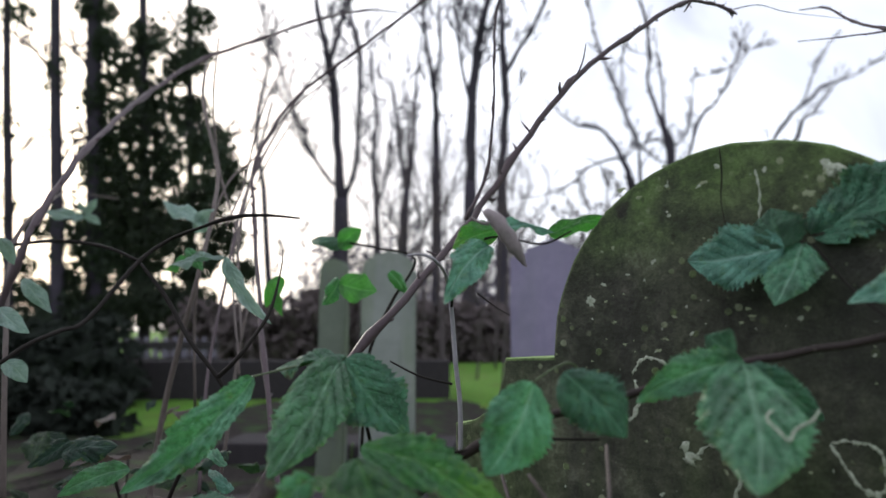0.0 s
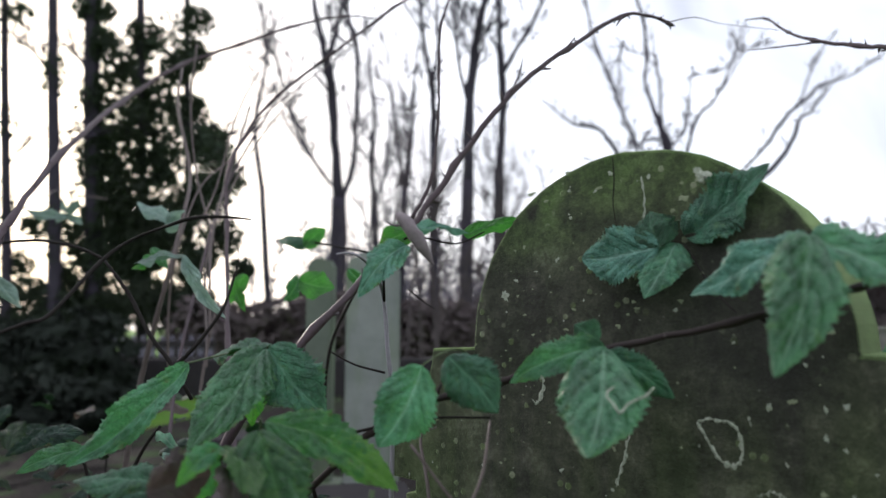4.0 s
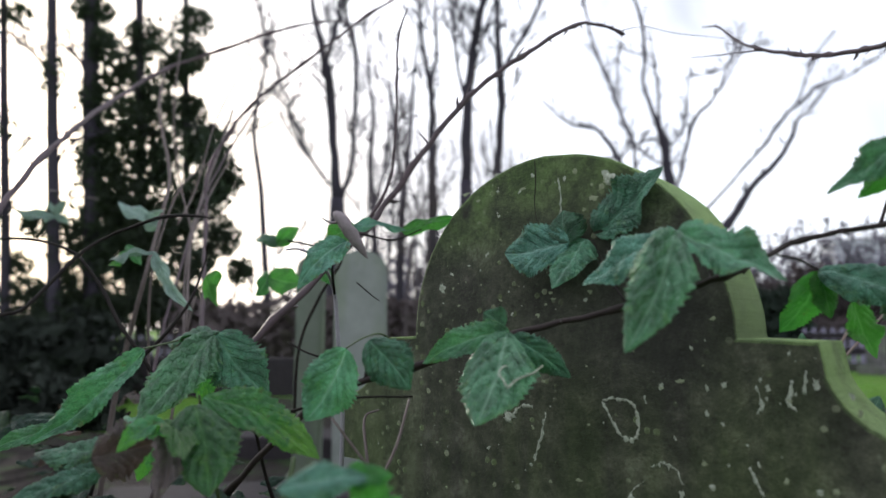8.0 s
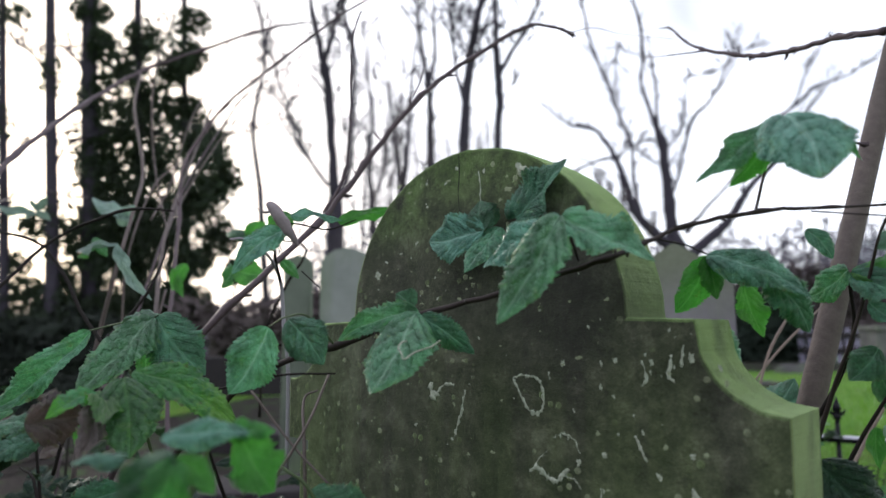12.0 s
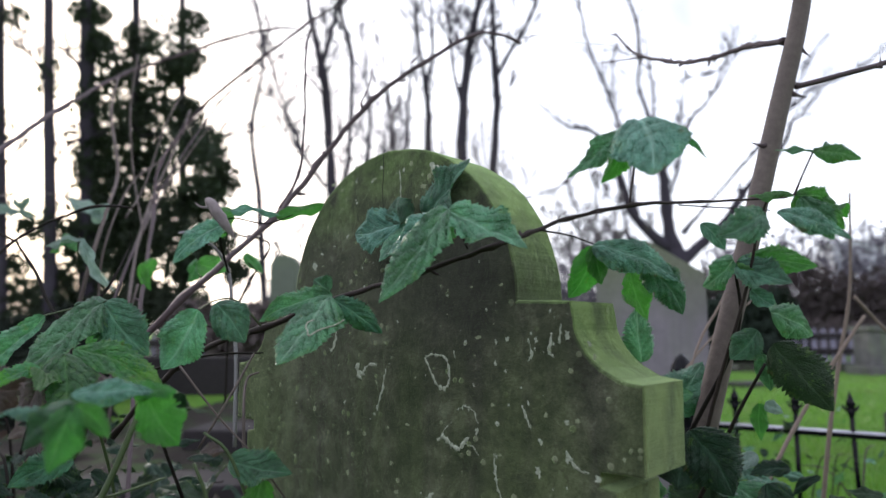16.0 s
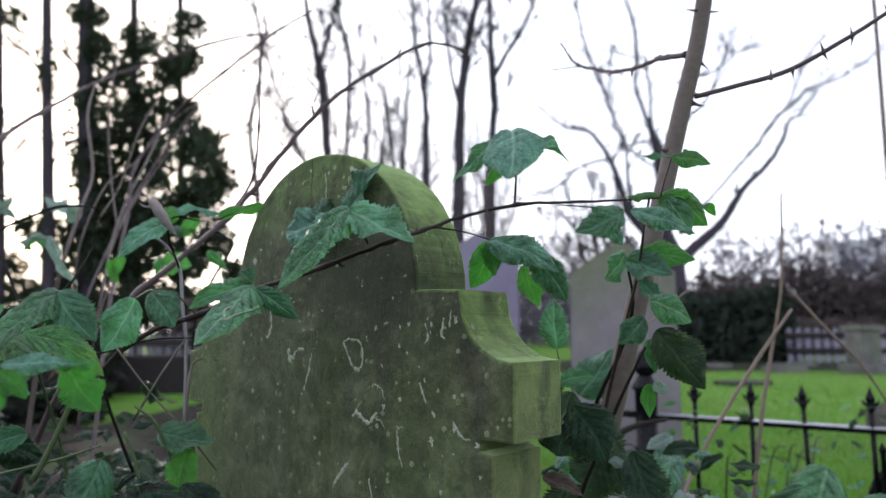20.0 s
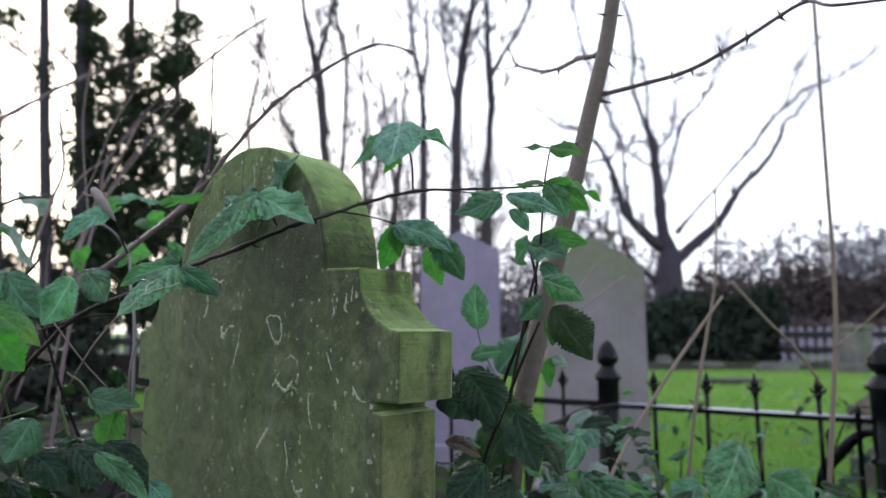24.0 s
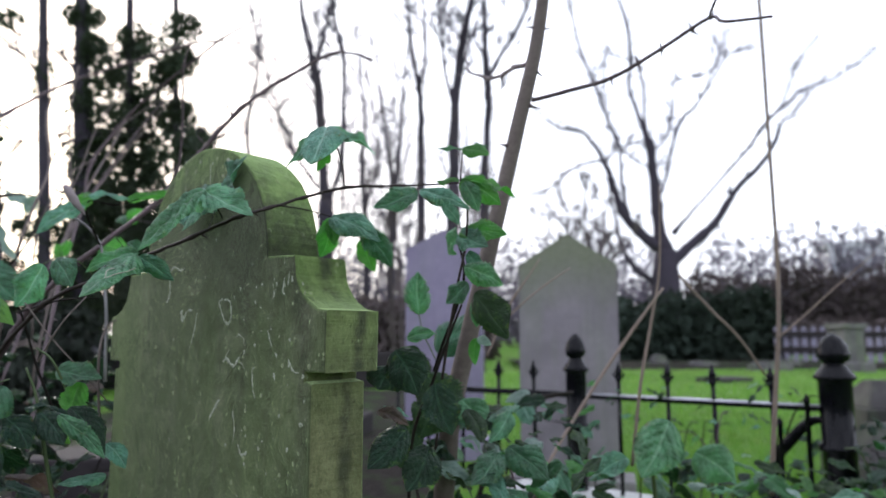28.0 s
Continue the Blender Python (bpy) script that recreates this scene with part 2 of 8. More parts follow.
def mat_leaf(name, dark, light, vein, glow, spots=0.0, spot_color=(0.1, 0.05, 0.03), gloss=0.42, thin=0.3, spec=1.0, tip=None):
    """A leaf: blotched blade, veins along the leaf's own map, ridge sheen and groove shade in its colour, light passing
    through.
    """
    m = Mat(name)
    uv = m.n.new("ShaderNodeUVMap")
    uv.uv_map = "blade"
    sep = m.n.new("ShaderNodeSeparateXYZ")
    m.l.new(uv.outputs["UV"], sep.inputs[0])
    info = m.n.new("ShaderNodeObjectInfo")
    far = m.n.new("ShaderNodeVectorMath")
    far.operation = "ADD"
    m.l.new(m.obj(), far.inputs[0])
    m.l.new(m.math("MULTIPLY", info.outputs["Random"], 40.0), far.inputs[1])
    co = far.outputs[0]
    wob, fine, mid = m.noise(4, 5, 0.65, co), m.noise(46, 5, 0.7, co), m.noise(13, 6, 0.75, co)
    u, v = sep.outputs["X"], sep.outputs["Y"]
    side = m.math("ABSOLUTE", m.math("SUBTRACT", v, 0.5))
    rib = m.mask(side, 0.05, 0.008)
    run = m.math("MULTIPLY", m.math("SUBTRACT", m.math("ADD", u, m.math("MULTIPLY", m.math("SUBTRACT", wob, 0.5), 0.03)), m.math("MULTIPLY", side, 0.84)), 5.5)
    lat = m.math("ABSOLUTE", m.math("SUBTRACT", m.math("FRACT", run), 0.5))
    groove = m.mask(lat, 0.42, 0.49)
    # the net of small veins between the side veins
    net = m.node("ShaderNodeTexVoronoi", Scale=30.0)
    net.feature = "DISTANCE_TO_EDGE"
    m.l.new(co, net.inputs["Vector"])
    cell = m.mask(net.outputs["Distance"], 0.0, 0.22)
    col = m.mix(m.mask(wob, 0.36, 0.64), dark, light)
    col = m.mix(m.math("MULTIPLY", m.mask(mid, 0.48, 0.34), 0.45), col, tuple(0.5 * c for c in dark))
    # ridges paled and side-vein grooves darkened: relief shading put into the colour
    swell = m.math("MULTIPLY", m.mask(lat, 0.3, 0.0), m.mask(mid, 0.4, 0.62))
    col = m.mix(m.math("MULTIPLY", swell, 0.3), col, tuple(0.55 * c + 0.45 * d for c, d in zip(light, vein)))
    col = m.mix(m.math("MULTIPLY", m.mask(cell, 0.6, 0.0), 0.12), col, vein)
    col = m.mix(m.math("MULTIPLY", groove, 0.42), col, tuple(0.6 * c for c in dark))
    col = m.mix(m.math("MULTIPLY", rib, 0.6), col, vein)
    if tip:
        # colour turning from the tip inwards
        turned = m.mask(m.math("ADD", sep.outputs["X"], m.math("MULTIPLY", m.math("SUBTRACT", mid, 0.5), 1.6)), 0.58, 0.74)
        col = m.mix(m.math("MULTIPLY", turned, 0.85), col, tip)
    hue = m.node("ShaderNodeHueSaturation")
    m.l.new(m.math("MULTIPLY_ADD", info.outputs["Random"], 0.5, 0.8), hue.inputs["Value"])
    m.l.new(m.math("MULTIPLY_ADD", info.outputs["Random"], 0.035, 0.48), hue.inputs["Hue"])
    m.l.new(col, hue.inputs["Color"])
    col = m.mix(0.22, hue.outputs["Color"], fine, "OVERLAY")
    if spots:
        # browned spots and a withered rim
        rim = m.math("MULTIPLY", m.mask(side, 0.36, 0.5), 0.1)
        scar = m.math("ADD", m.noise(7, 5, 0.75, co), rim)
        blotch = m.mask(scar, 0.71 - 0.14 * spots, 0.75 - 0.14 * spots)
        col = m.mix(m.math("MULTIPLY", m.mask(scar, 0.63 - 0.14 * spots, 0.7 - 0.14 * spots), 0.5), col, tuple(0.5 * c + 0.5 * d for c, d in zip(light, (0.2, 0.4, 0.04))))
        col = m.mix(m.math("MULTIPLY", blotch, 0.85), col, spot_color)
    relief = m.math("ADD", m.math("MULTIPLY", fine, 0.3), m.math("ADD", m.math("MULTIPLY", mid, 0.35), m.math("MULTIPLY", cell, 0.4)))
    m.bump(m.math("SUBTRACT", relief, m.math("MULTIPLY", m.math("MAXIMUM", rib, groove), 0.9)), 0.7, 0.005)
    m.finish(col, m.math("MULTIPLY_ADD", fine, 0.22, gloss - 0.14), spec)
    tr = m.n.new("ShaderNodeBsdfTranslucent")
    m.l.new(m.mix(0.75, col, glow), tr.inputs["Color"])
    sh = m.n.new("ShaderNodeMixShader")
    sh.inputs[0].default_value = thin
    m.l.new(m.b.outputs[0], sh.inputs[1])
    m.l.new(tr.outputs[0], sh.inputs[2])
    m.l.new(sh.outputs[0], m.o.inputs["Surface"])
    return m.m


def mat_grass():
    m = Mat("grass_ground")
    big, fine, mid = m.noise(0.35, 4), m.noise(55, 5, 0.7), m.noise(3.0, 4)
    col = m.ramp(fine, (0.25, (0.03, 0.08, 0.01)), (0.5, (0.085, 0.2, 0.025)), (0.78, (0.17, 0.33, 0.05)))
    col = m.mix(m.mask(mid, 0.52, 0.72), col, (0.14, 0.22, 0.035))
    col = m.mix(m.math("MULTIPLY", m.mask(big, 0.55, 0.75), 0.5), col, (0.06, 0.08, 0.02))
    worn = m.math("MULTIPLY", m.mask(m.noise(0.9, 6, 0.7), 0.5, 0.64), m.mask(m.noise(7, 4, 0.7), 0.38, 0.6))
    col = m.mix(m.math("MULTIPLY", worn, 0.75), col, m.ramp(fine, (0.3, (0.07, 0.055, 0.025)), (0.7, (0.16, 0.15, 0.05))))
    m.bump(fine, 0.8, 0.03)
    return m.finish(col, 0.9, 0.1)


def mat_soil():
    m = Mat("leaf_litter")
    a, b = m.noise(24, 6, 0.7), m.noise(4, 3)
    col = m.ramp(a, (0.3, (0.012, 0.01, 0.009)), (0.55, (0.026, 0.022, 0.02)), (0.75, (0.06, 0.049, 0.042)))
    col = m.mix(m.mask(b, 0.5, 0.65), col, (0.03, 0.055, 0.018))
    m.bump(a, 0.8, 0.02)
    return m.finish(col, 0.95, 0.1)


def mat_plain(name, color, rough=0.6, spec=0.4, metal=0.0, vary=0.25, scale=30):
    m = Mat(name)
    n = m.noise(scale, 5)
    col = m.mix(n, tuple(c * (1 - vary) for c in color), tuple(c * (1 + vary) for c in color))
    m.bump(n, 0.15, 0.1 / scale)
    return m.finish(col, rough, spec, metal)


STONE = mat_headstone()
LICHEN = mat_lichen()
CRUST = mat_plain("grey_green_crust", (0.27, 0.3, 0.19), 0.95, 0.1, 0, 0.35, 260)
PURPLE = mat_grey_stone("violet_grey_granite", (0.215, 0.19, 0.275), (0.275, 0.245, 0.345), 0.15)
GREYST = mat_grey_stone("grey_marble", (0.18, 0.163, 0.182), (0.25, 0.228, 0.253), 0.3, 1.12)
PALEGR = mat_grey_stone("green_stained_limestone", (0.12, 0.14, 0.11), (0.17, 0.2, 0.155), 0.8)
PALEGREY = mat_grey_stone("pale_grey_limestone", (0.2, 0.22, 0.2), (0.29, 0.31, 0.285), 0.6)
KERB = mat_grey_stone("kerb_limestone", (0.45, 0.46, 0.46), (0.6, 0.6, 0.6), 0.3)
CANE = mat_bark("red_brown_cane", (0.05, 0.032, 0.037), (0.12, 0.08, 0.092), 160, 0.55, 0.4)
BRIARSTEM = mat_bark("brown_briar_stem", (0.022, 0.016, 0.015), (0.06, 0.042, 0.038), 180, 0.65, 0.25)
DARKSTEM = mat_bark("dark_brown_stem", (0.01, 0.008, 0.007), (0.03, 0.024, 0.021), 200, 0.75, 0.15)
STALK = mat_bark("grey_brown_stalk", (0.075, 0.056, 0.052), (0.25, 0.2, 0.185), 70, 0.6, 0.35)
STRAW = mat_bark("dry_straw_stem", (0.16, 0.12, 0.1), (0.32, 0.25, 0.21), 120, 0.7, 0.3)
GREENSTEM = mat_bark("green_stem", (0.05, 0.075, 0.03), (0.11, 0.16, 0.06), 150, 0.5, 0.4)
PALESTEM = mat_bark("pale_petiole", (0.25, 0.23, 0.25), (0.5, 0.47, 0.52), 150, 0.5, 0.4)
DEADLEAF = mat_bark("withered_grey_leaf", (0.2, 0.165, 0.17), (0.42, 0.36, 0.37), 260, 0.8, 0.2)
BARK = mat_bark("tree_bark", (0.04, 0.034, 0.048), (0.1, 0.086, 0.115), 6, 0.9, 0.1)
LEAF = mat_leaf("bramble_leaf", (0.018, 0.095, 0.042), (0.135, 0.39, 0.205), (0.36, 0.6, 0.42), (0.08, 0.34, 0.05), 0.35)
LEAF_DARK = mat_leaf("dark_bramble_leaf", (0.016, 0.075, 0.036), (0.07, 0.225, 0.12), (0.17, 0.34, 0.22), (0.03, 0.16, 0.02), 0.3, thin=0.22)
LEAF_TEAL = mat_leaf("blue_green_bramble_leaf", (0.026, 0.12, 0.07), (0.155, 0.39, 0.27), (0.35, 0.56, 0.44), (0.05, 0.2, 0.05), 0.4)
LEAF_BRIGHT = mat_leaf("bright_green_leaf", (0.035, 0.15, 0.035), (0.1, 0.29, 0.07), (0.2, 0.42, 0.16), (0.08, 0.42, 0.03), 0.3, thin=0.45)
LEAF_YELLOW = mat_leaf("yellowing_leaf", (0.025, 0.13, 0.05), (0.1, 0.36, 0.13), (0.24, 0.48, 0.22), (0.1, 0.42, 0.04), 0.7, (0.09, 0.035, 0.03), thin=0.4, tip=(0.15, 0.42, 0.04))
LEAF_BROWNING = mat_leaf("browning_leaf", (0.012, 0.06, 0.02), (0.05, 0.17, 0.05), (0.1, 0.26, 0.08), (0.05, 0.26, 0.03), 0.7, (0.05, 0.03, 0.02), thin=0.3)
# bramble leaf darkened in colour to stand for leaves in deep shade
LEAF_SHADED = mat_leaf("shaded_bramble_leaf", (0.006, 0.018, 0.011), (0.018, 0.05, 0.03), (0.06, 0.12, 0.08), (0.02, 0.08, 0.02), 0.3, thin=0.15, spec=0.4)
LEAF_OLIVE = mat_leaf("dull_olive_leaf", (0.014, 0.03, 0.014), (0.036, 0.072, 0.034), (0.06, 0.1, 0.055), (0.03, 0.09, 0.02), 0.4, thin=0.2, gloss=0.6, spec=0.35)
LEAF_PALE = mat_leaf("pale_silvery_leaf", (0.22, 0.34, 0.3), (0.38, 0.5, 0.47), (0.38, 0.48, 0.42), (0.2, 0.4, 0.2), 0.1)
LEAF_BROWN = mat_leaf("withered_leaf", (0.055, 0.04, 0.036), (0.13, 0.1, 0.09), (0.2, 0.16, 0.14), (0.2, 0.13, 0.1), 0.3, gloss=0.8, thin=0.2)
CONIFER = mat_leaf("evergreen_spray", (0.018, 0.024, 0.018), (0.05, 0.064, 0.046), (0.06, 0.075, 0.05), (0.09, 0.13, 0.06), 0.0, gloss=0.9, thin=0.25, spec=0.15)
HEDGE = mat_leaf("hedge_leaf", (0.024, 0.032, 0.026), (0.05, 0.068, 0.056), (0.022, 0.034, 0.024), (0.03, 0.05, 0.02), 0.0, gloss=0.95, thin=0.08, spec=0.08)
# hedge leaf darkened so its colour holds the shade of the trees
HEDGE_SHADED = mat_leaf("shaded_ivy_leaf", (0.012, 0.014, 0.012), (0.028, 0.034, 0.027), (0.02, 0.026, 0.02), (0.02, 0.03, 0.015), 0.0, gloss=0.95, thin=0.05, spec=0.08)
SCRUB = mat_leaf("leafless_scrub", (0.06, 0.047, 0.046), (0.105, 0.085, 0.088), (0.15, 0.13, 0.14), (0.1, 0.08, 0.08), 0.0, gloss=0.95, thin=0.1, spec=0.1)
# pale lavender: the haze over the far crowns is put into the colour
FARTWIG = mat_leaf("hazed_bare_crowns", (0.13, 0.115, 0.15), (0.22, 0.195, 0.25), (0.24, 0.215, 0.27), (0.18, 0.16, 0.2), 0.0, gloss=0.95, thin=0.15, spec=0.1)
IRON = mat_plain("black_painted_iron", (0.004, 0.004, 0.006), 0.2, 0.16, 0.0, 0.5, 60)
# pale base colour stands in for the sky's gleam on the rail
RAILTOP = mat_plain("sky_gleam_iron", (0.5, 0.49, 0.55), 0.26, 0.8, 0.3, 0.5, 14)
GRASS = mat_grass()
SOIL = mat_soil()
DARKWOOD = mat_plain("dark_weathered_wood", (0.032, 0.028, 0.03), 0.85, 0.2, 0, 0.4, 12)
WHITEPAINT = mat_plain("pale_painted_wood", (0.25, 0.23, 0.31), 0.6, 0.3, 0, 0.15, 10)
DARKSTONE = mat_grey_stone("dark_lichened_stone", (0.035, 0.033, 0.034), (0.06, 0.056, 0.056), 0.2)
GREYPAINT = mat_plain("weathered_painted_wood", (0.17, 0.155, 0.2), 0.7, 0.2, 0, 0.3, 10)
FARSTONE = mat_grey_stone("far_weathered_stone", (0.1, 0.095, 0.1), (0.17, 0.16, 0.165), 0.5)
SCRUBWOOD = mat_bark("grey_brown_twigs", (0.07, 0.058, 0.06), (0.15, 0.125, 0.13), 8, 0.9, 0.1)
# bark lightened towards lavender, with the distance haze in its colour
FARTREE = mat_bark("hazed_far_twigs", (0.12, 0.11, 0.145), (0.2, 0.18, 0.23), 1.5, 0.9, 0.1)
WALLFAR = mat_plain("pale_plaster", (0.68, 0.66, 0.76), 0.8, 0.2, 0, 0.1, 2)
GLASS = mat_plain("window_glass", (0.36, 0.36, 0.45), 0.15, 0.5, 0, 0.1, 5)


# ---- builders ----
def solid(name, bm, material, smooth=True):
    me = bpy.data.meshes.new(name)
    bm.normal_update()
    bm.to_mesh(me)
    bm.free()
    me.materials.append(material)
    if smooth:
        for p in me.polygons:
            p.use_smooth = True
    return me


def part(name, bm, material, parent, label="", smooth=True):
    """Links a bmesh, or a mesh that is already there, as one mesh object under its thing."""
    me = solid(name, bm, material, smooth) if isinstance(bm, bmesh.types.BMesh) else bm
    ob = new(name, me)
    ob.parent = parent
    if label:
        ob["label"] = label
    return ob


def thing(name, label, category, group="", kind="", at=(0, 0, 0), m=None):
    ob = new(name)
    ob.empty_display_size = 0.05
    ob.matrix_basis = m if m is not None else Matrix.Translation(at)
    return tagged(ob, label, category, group, kind)


def smooth_line(points, steps=5):
    """Catmull-Rom through points of (x, y, z, r)."""
    pts = [np.array(p, float) for p in points]
    pts = [2 * pts[0] - pts[1]] + pts + [2 * pts[-1] - pts[-2]]
    res = []
    for i in range(1, len(pts) - 2):
        a, b, c, d = pts[i - 1:i + 3]
        for k in range(steps):
            s = k / steps
            res.append(0.5 * (2 * b + (c - a) * s + (2 * a - 5 * b + 4 * c - d) * s * s + (3 * b - a - 3 * c + d) * s ** 3))
    res.append(pts[-2])
    return [tuple(float(v) for v in p) for p in res]


def tube(bm, line, sides=7):
    """A tapered tube along a line of (x, y, z, r)."""
    rings, last = [], None
    side = Vector((0.31, 0.87, 0.38))
    for i, p in enumerate(line):
        a, b = Vector(line[max(0, i - 1)][:3]), Vector(line[min(len(line) - 1, i + 1)][:3])
        d = (b - a).normalized() if (b - a).length > 1e-9 else Vector((0, 0, 1))
        side = (side - d * side.dot(d))
        side = side.normalized() if side.length > 1e-4 else d.orthogonal().normalized()
        other = d.cross(side)
        c, r = Vector(p[:3]), float(max(p[3], 1e-5))
        rings.append([bm.verts.new(c + r * (math.cos(6.2832 * k / sides) * side + math.sin(6.2832 * k / sides) * other)) for k in range(sides)])
    for a, b in zip(rings, rings[1:]):
        for k in range(sides):
            bm.faces.new((a[k], a[(k + 1) % sides], b[(k + 1) % sides], b[k]))
    bm.faces.new(rings[0][::-1])
    bm.faces.new(rings[-1])
    return rings


def box(bm, x0, x1, y0, y1, z0, z1, m=None, bevel=0.0):
    """A block, with chamfered edges where bevel is given."""
    made = bmesh.ops.create_cube(bm, size=1.0, matrix=Matrix.LocRotScale(((x0 + x1) / 2, (y0 + y1) / 2, (z0 + z1) / 2), None, (x1 - x0, y1 - y0, z1 - z0)))["verts"]
    if bevel:
        edges = list({e for v in made for e in v.link_edges})
        made = list({v for f in bmesh.ops.bevel(bm, geom=edges, offset=bevel, segments=2, affect="EDGES", profile=0.6)["faces"] for v in f.verts} | {v for v in made if v.is_valid})
    if m is not None:
        bmesh.ops.transform(bm, matrix=m, verts=made)
    return made


def lathe(bm, profile, sides=16, m=None):
    """A turned solid from (radius, height) pairs."""
    rings = [[bm.verts.new((r * math.cos(6.2832 * k / sides), r * math.sin(6.2832 * k / sides), z)) for k in range(sides)] for r, z in profile]
    for a, b in zip(rings, rings[1:]):
        for k in range(sides):
            bm.faces.new((a[k], a[(k + 1) % sides], b[(k + 1) % sides], b[k]))
    bm.faces.new(rings[0][::-1])
    bm.faces.new(rings[-1])
    if m is not None:
        bmesh.ops.transform(bm, matrix=m, verts=[v for r in rings for v in r])


def leaf_mesh(name, material, width=0.62, droop=0.18, fold=0.25, teeth=17, pleat=0.05, twist=0.0, ragged=0.0, seed=0, n=80, k=6):
    """A doubly toothed leaf one unit long along +x, its upper side to +z, puckered between sunken side veins."""
    rng = random.Random(seed)
    me = bpy.data.meshes.new(name)
    verts, uvs, faces = [], [], []
    nick = [1 - ((ragged + 0.06) * rng.random() if rng.random() < 0.4 else 0) for _ in range(80)]
    tall = [rng.uniform(0.6, 1.3) for _ in range(80)]
    wave, ph = rng.uniform(3, 6), rng.uniform(0, 6)
    bend = rng.uniform(-0.14, 0.14)
    swell = rng.uniform(0.42, 0.6)
    curl = rng.uniform(0.0, 0.3)
    for i in range(n + 1):
        u = i / n
        # ovate: rounded at the base, drawn out to the tip
        half = 0.5 * width * (2.12 * u ** swell * (1 - u) ** (0.64 + 0.22 * u) if 0 < u < 1 else 0.0)
        swing = half / (0.5 * width + 1e-6)
        for j in range(-k, k + 1):
            s = j / k
            edge = abs(s)
            right = 40 if s > 0 else 0
            t = u * teeth + (0.4 if s > 0 else 0)
            saw = 1 + 0.15 * tall[int(t) + right] * (t % 1.0 - 0.55) * (0.45 + 0.55 * math.sin(math.pi * u)) + 0.05 * ((t * 2.0) % 1.0 - 0.5)
            w = half * s * (1 + (saw * nick[int(u * 38) + (40 if s > 0 else 0)] - 1) * edge ** 3)
            lean = 0.18 * edge * width * math.sin(math.pi * min(1, u * 1.15))
            x = u + lean * (1 - u)
            a = 2 * math.pi * 5.5 * (u - 0.42 * edge + 0.02 * noise.noise((u * 3, s * 2, seed)))
            ridge = abs(math.sin(a / 2)) ** 0.8
            z = fold * abs(w) + pleat * math.sin(math.pi * min(1, 0.06 + edge * 0.9)) ** 0.6 * (ridge - 0.4) * swing
            z += 0.07 * edge ** 2 * swing * math.sin(wave * 2.2 * u + ph + (1.7 if s > 0 else 0)) - droop * u * u
            z -= (0.33 * droop + curl * edge) * edge ** 2 * width * swing
            z += swing * (0.06 * noise.noise((u * 3.5 + seed, s * 1.7, 0.3)) + 0.015 * noise.noise((u * 11 + seed, s * 4.5, 5.3)))
            y = w + (2.6 * bend * u + 0.02 * noise.noise((u * 4, 0.5, seed + 0.7))) * (1 - u)
            if twist:
                c, sn = math.cos(twist * u), math.sin(twist * u)
                sag = droop * u * u
                y, z = y * c - (z + sag) * sn, y * sn + (z + sag) * c - sag
            verts.append((x, y, z))
            uvs.append((u, 0.5 + 0.5 * s))
    row = 2 * k + 1
    for i in range(n):
        for j in range(row - 1):
            faces.append((i * row + j, (i + 1) * row + j, (i + 1) * row + j + 1, i * row + j + 1))
    me.from_pydata(verts, [], faces)
    layer = me.uv_layers.new(name="blade")
    for lp in me.loops:
        layer.data[lp.index].uv = uvs[lp.vertex_index]
    me.materials.append(material)
    for p in me.polygons:
        p.use_smooth = True
    me.update()
    return me


LEAVES = {}


def leaf(plant, base, tip, width, face, material, droop=0.15, fold=0.25, shape=0, ragged=0.0, label="", name="leaf"):
    """One leaf from base to tip, its upper side turned to face."""
    base, tip = Vector(base), Vector(tip)
    d = tip - base
    ln = d.length
    ratio = round(width / ln * 10) / 10
    key = (material.name, ratio, round(droop, 2), round(fold, 2), shape, ragged)
    if key not in LEAVES:
        LEAVES[key] = leaf_mesh("leaf", material, ratio, droop, fold, teeth=15 + shape % 4, pleat=0.014 if material is LEAF_OLIVE else 0.042 + 0.013 * (shape % 3), twist=(shape % 3 - 1) * 0.35, ragged=ragged, seed=shape + 3)
    x = d.normalized()
    z = Vector(face)
    z = (z - x * z.dot(x)).normalized()
    # the blade droops below its own axis, so aim it a little up
    tilt = math.atan(droop)
    rot = Matrix((x, z.cross(x), z)).transposed() @ Matrix.Rotation(-tilt, 3, "Y")
    ob = new(name, LEAVES[key])
    ob.matrix_basis = Matrix.LocRotScale(base, rot.to_quaternion(), (ln * math.cos(tilt),) * 3)
    ob.parent = plant
    ob.matrix_parent_inverse = plant.matrix_basis.inverted()
    if label:
        ob["label"] = label
    return ob


def stem(plant, points, material, name="stem", sides=7, steps=5, label=""):
    bm = bmesh.new()
    inv = plant.matrix_basis.inverted()
    tube(bm, [(*(inv @ Vector(p[:3])), p[3]) for p in smooth_line(points, steps)], sides)
    return part(name, bm, material, plant, label)


THORNS = {}


def thorn(plant, at, way, size, material):
    if material.name not in THORNS:
        bm = bmesh.new()
        tube(bm, [(0, 0, -0.15, 0.3), (0, 0, 0.1, 0.17), (0.05, 0, 0.5, 0.08), (0.16, 0, 1.0, 0.01)], 6)
        THORNS[material.name] = solid("thorn", bm, material)
    ob = new("thorn", THORNS[material.name])
    ob.matrix_basis = Matrix.LocRotScale(Vector(at), Vector(way).to_track_quat("Z", "X"), (size,) * 3)
    ob.parent = plant
    ob.matrix_parent_inverse = plant.matrix_basis.inverted()
    return ob


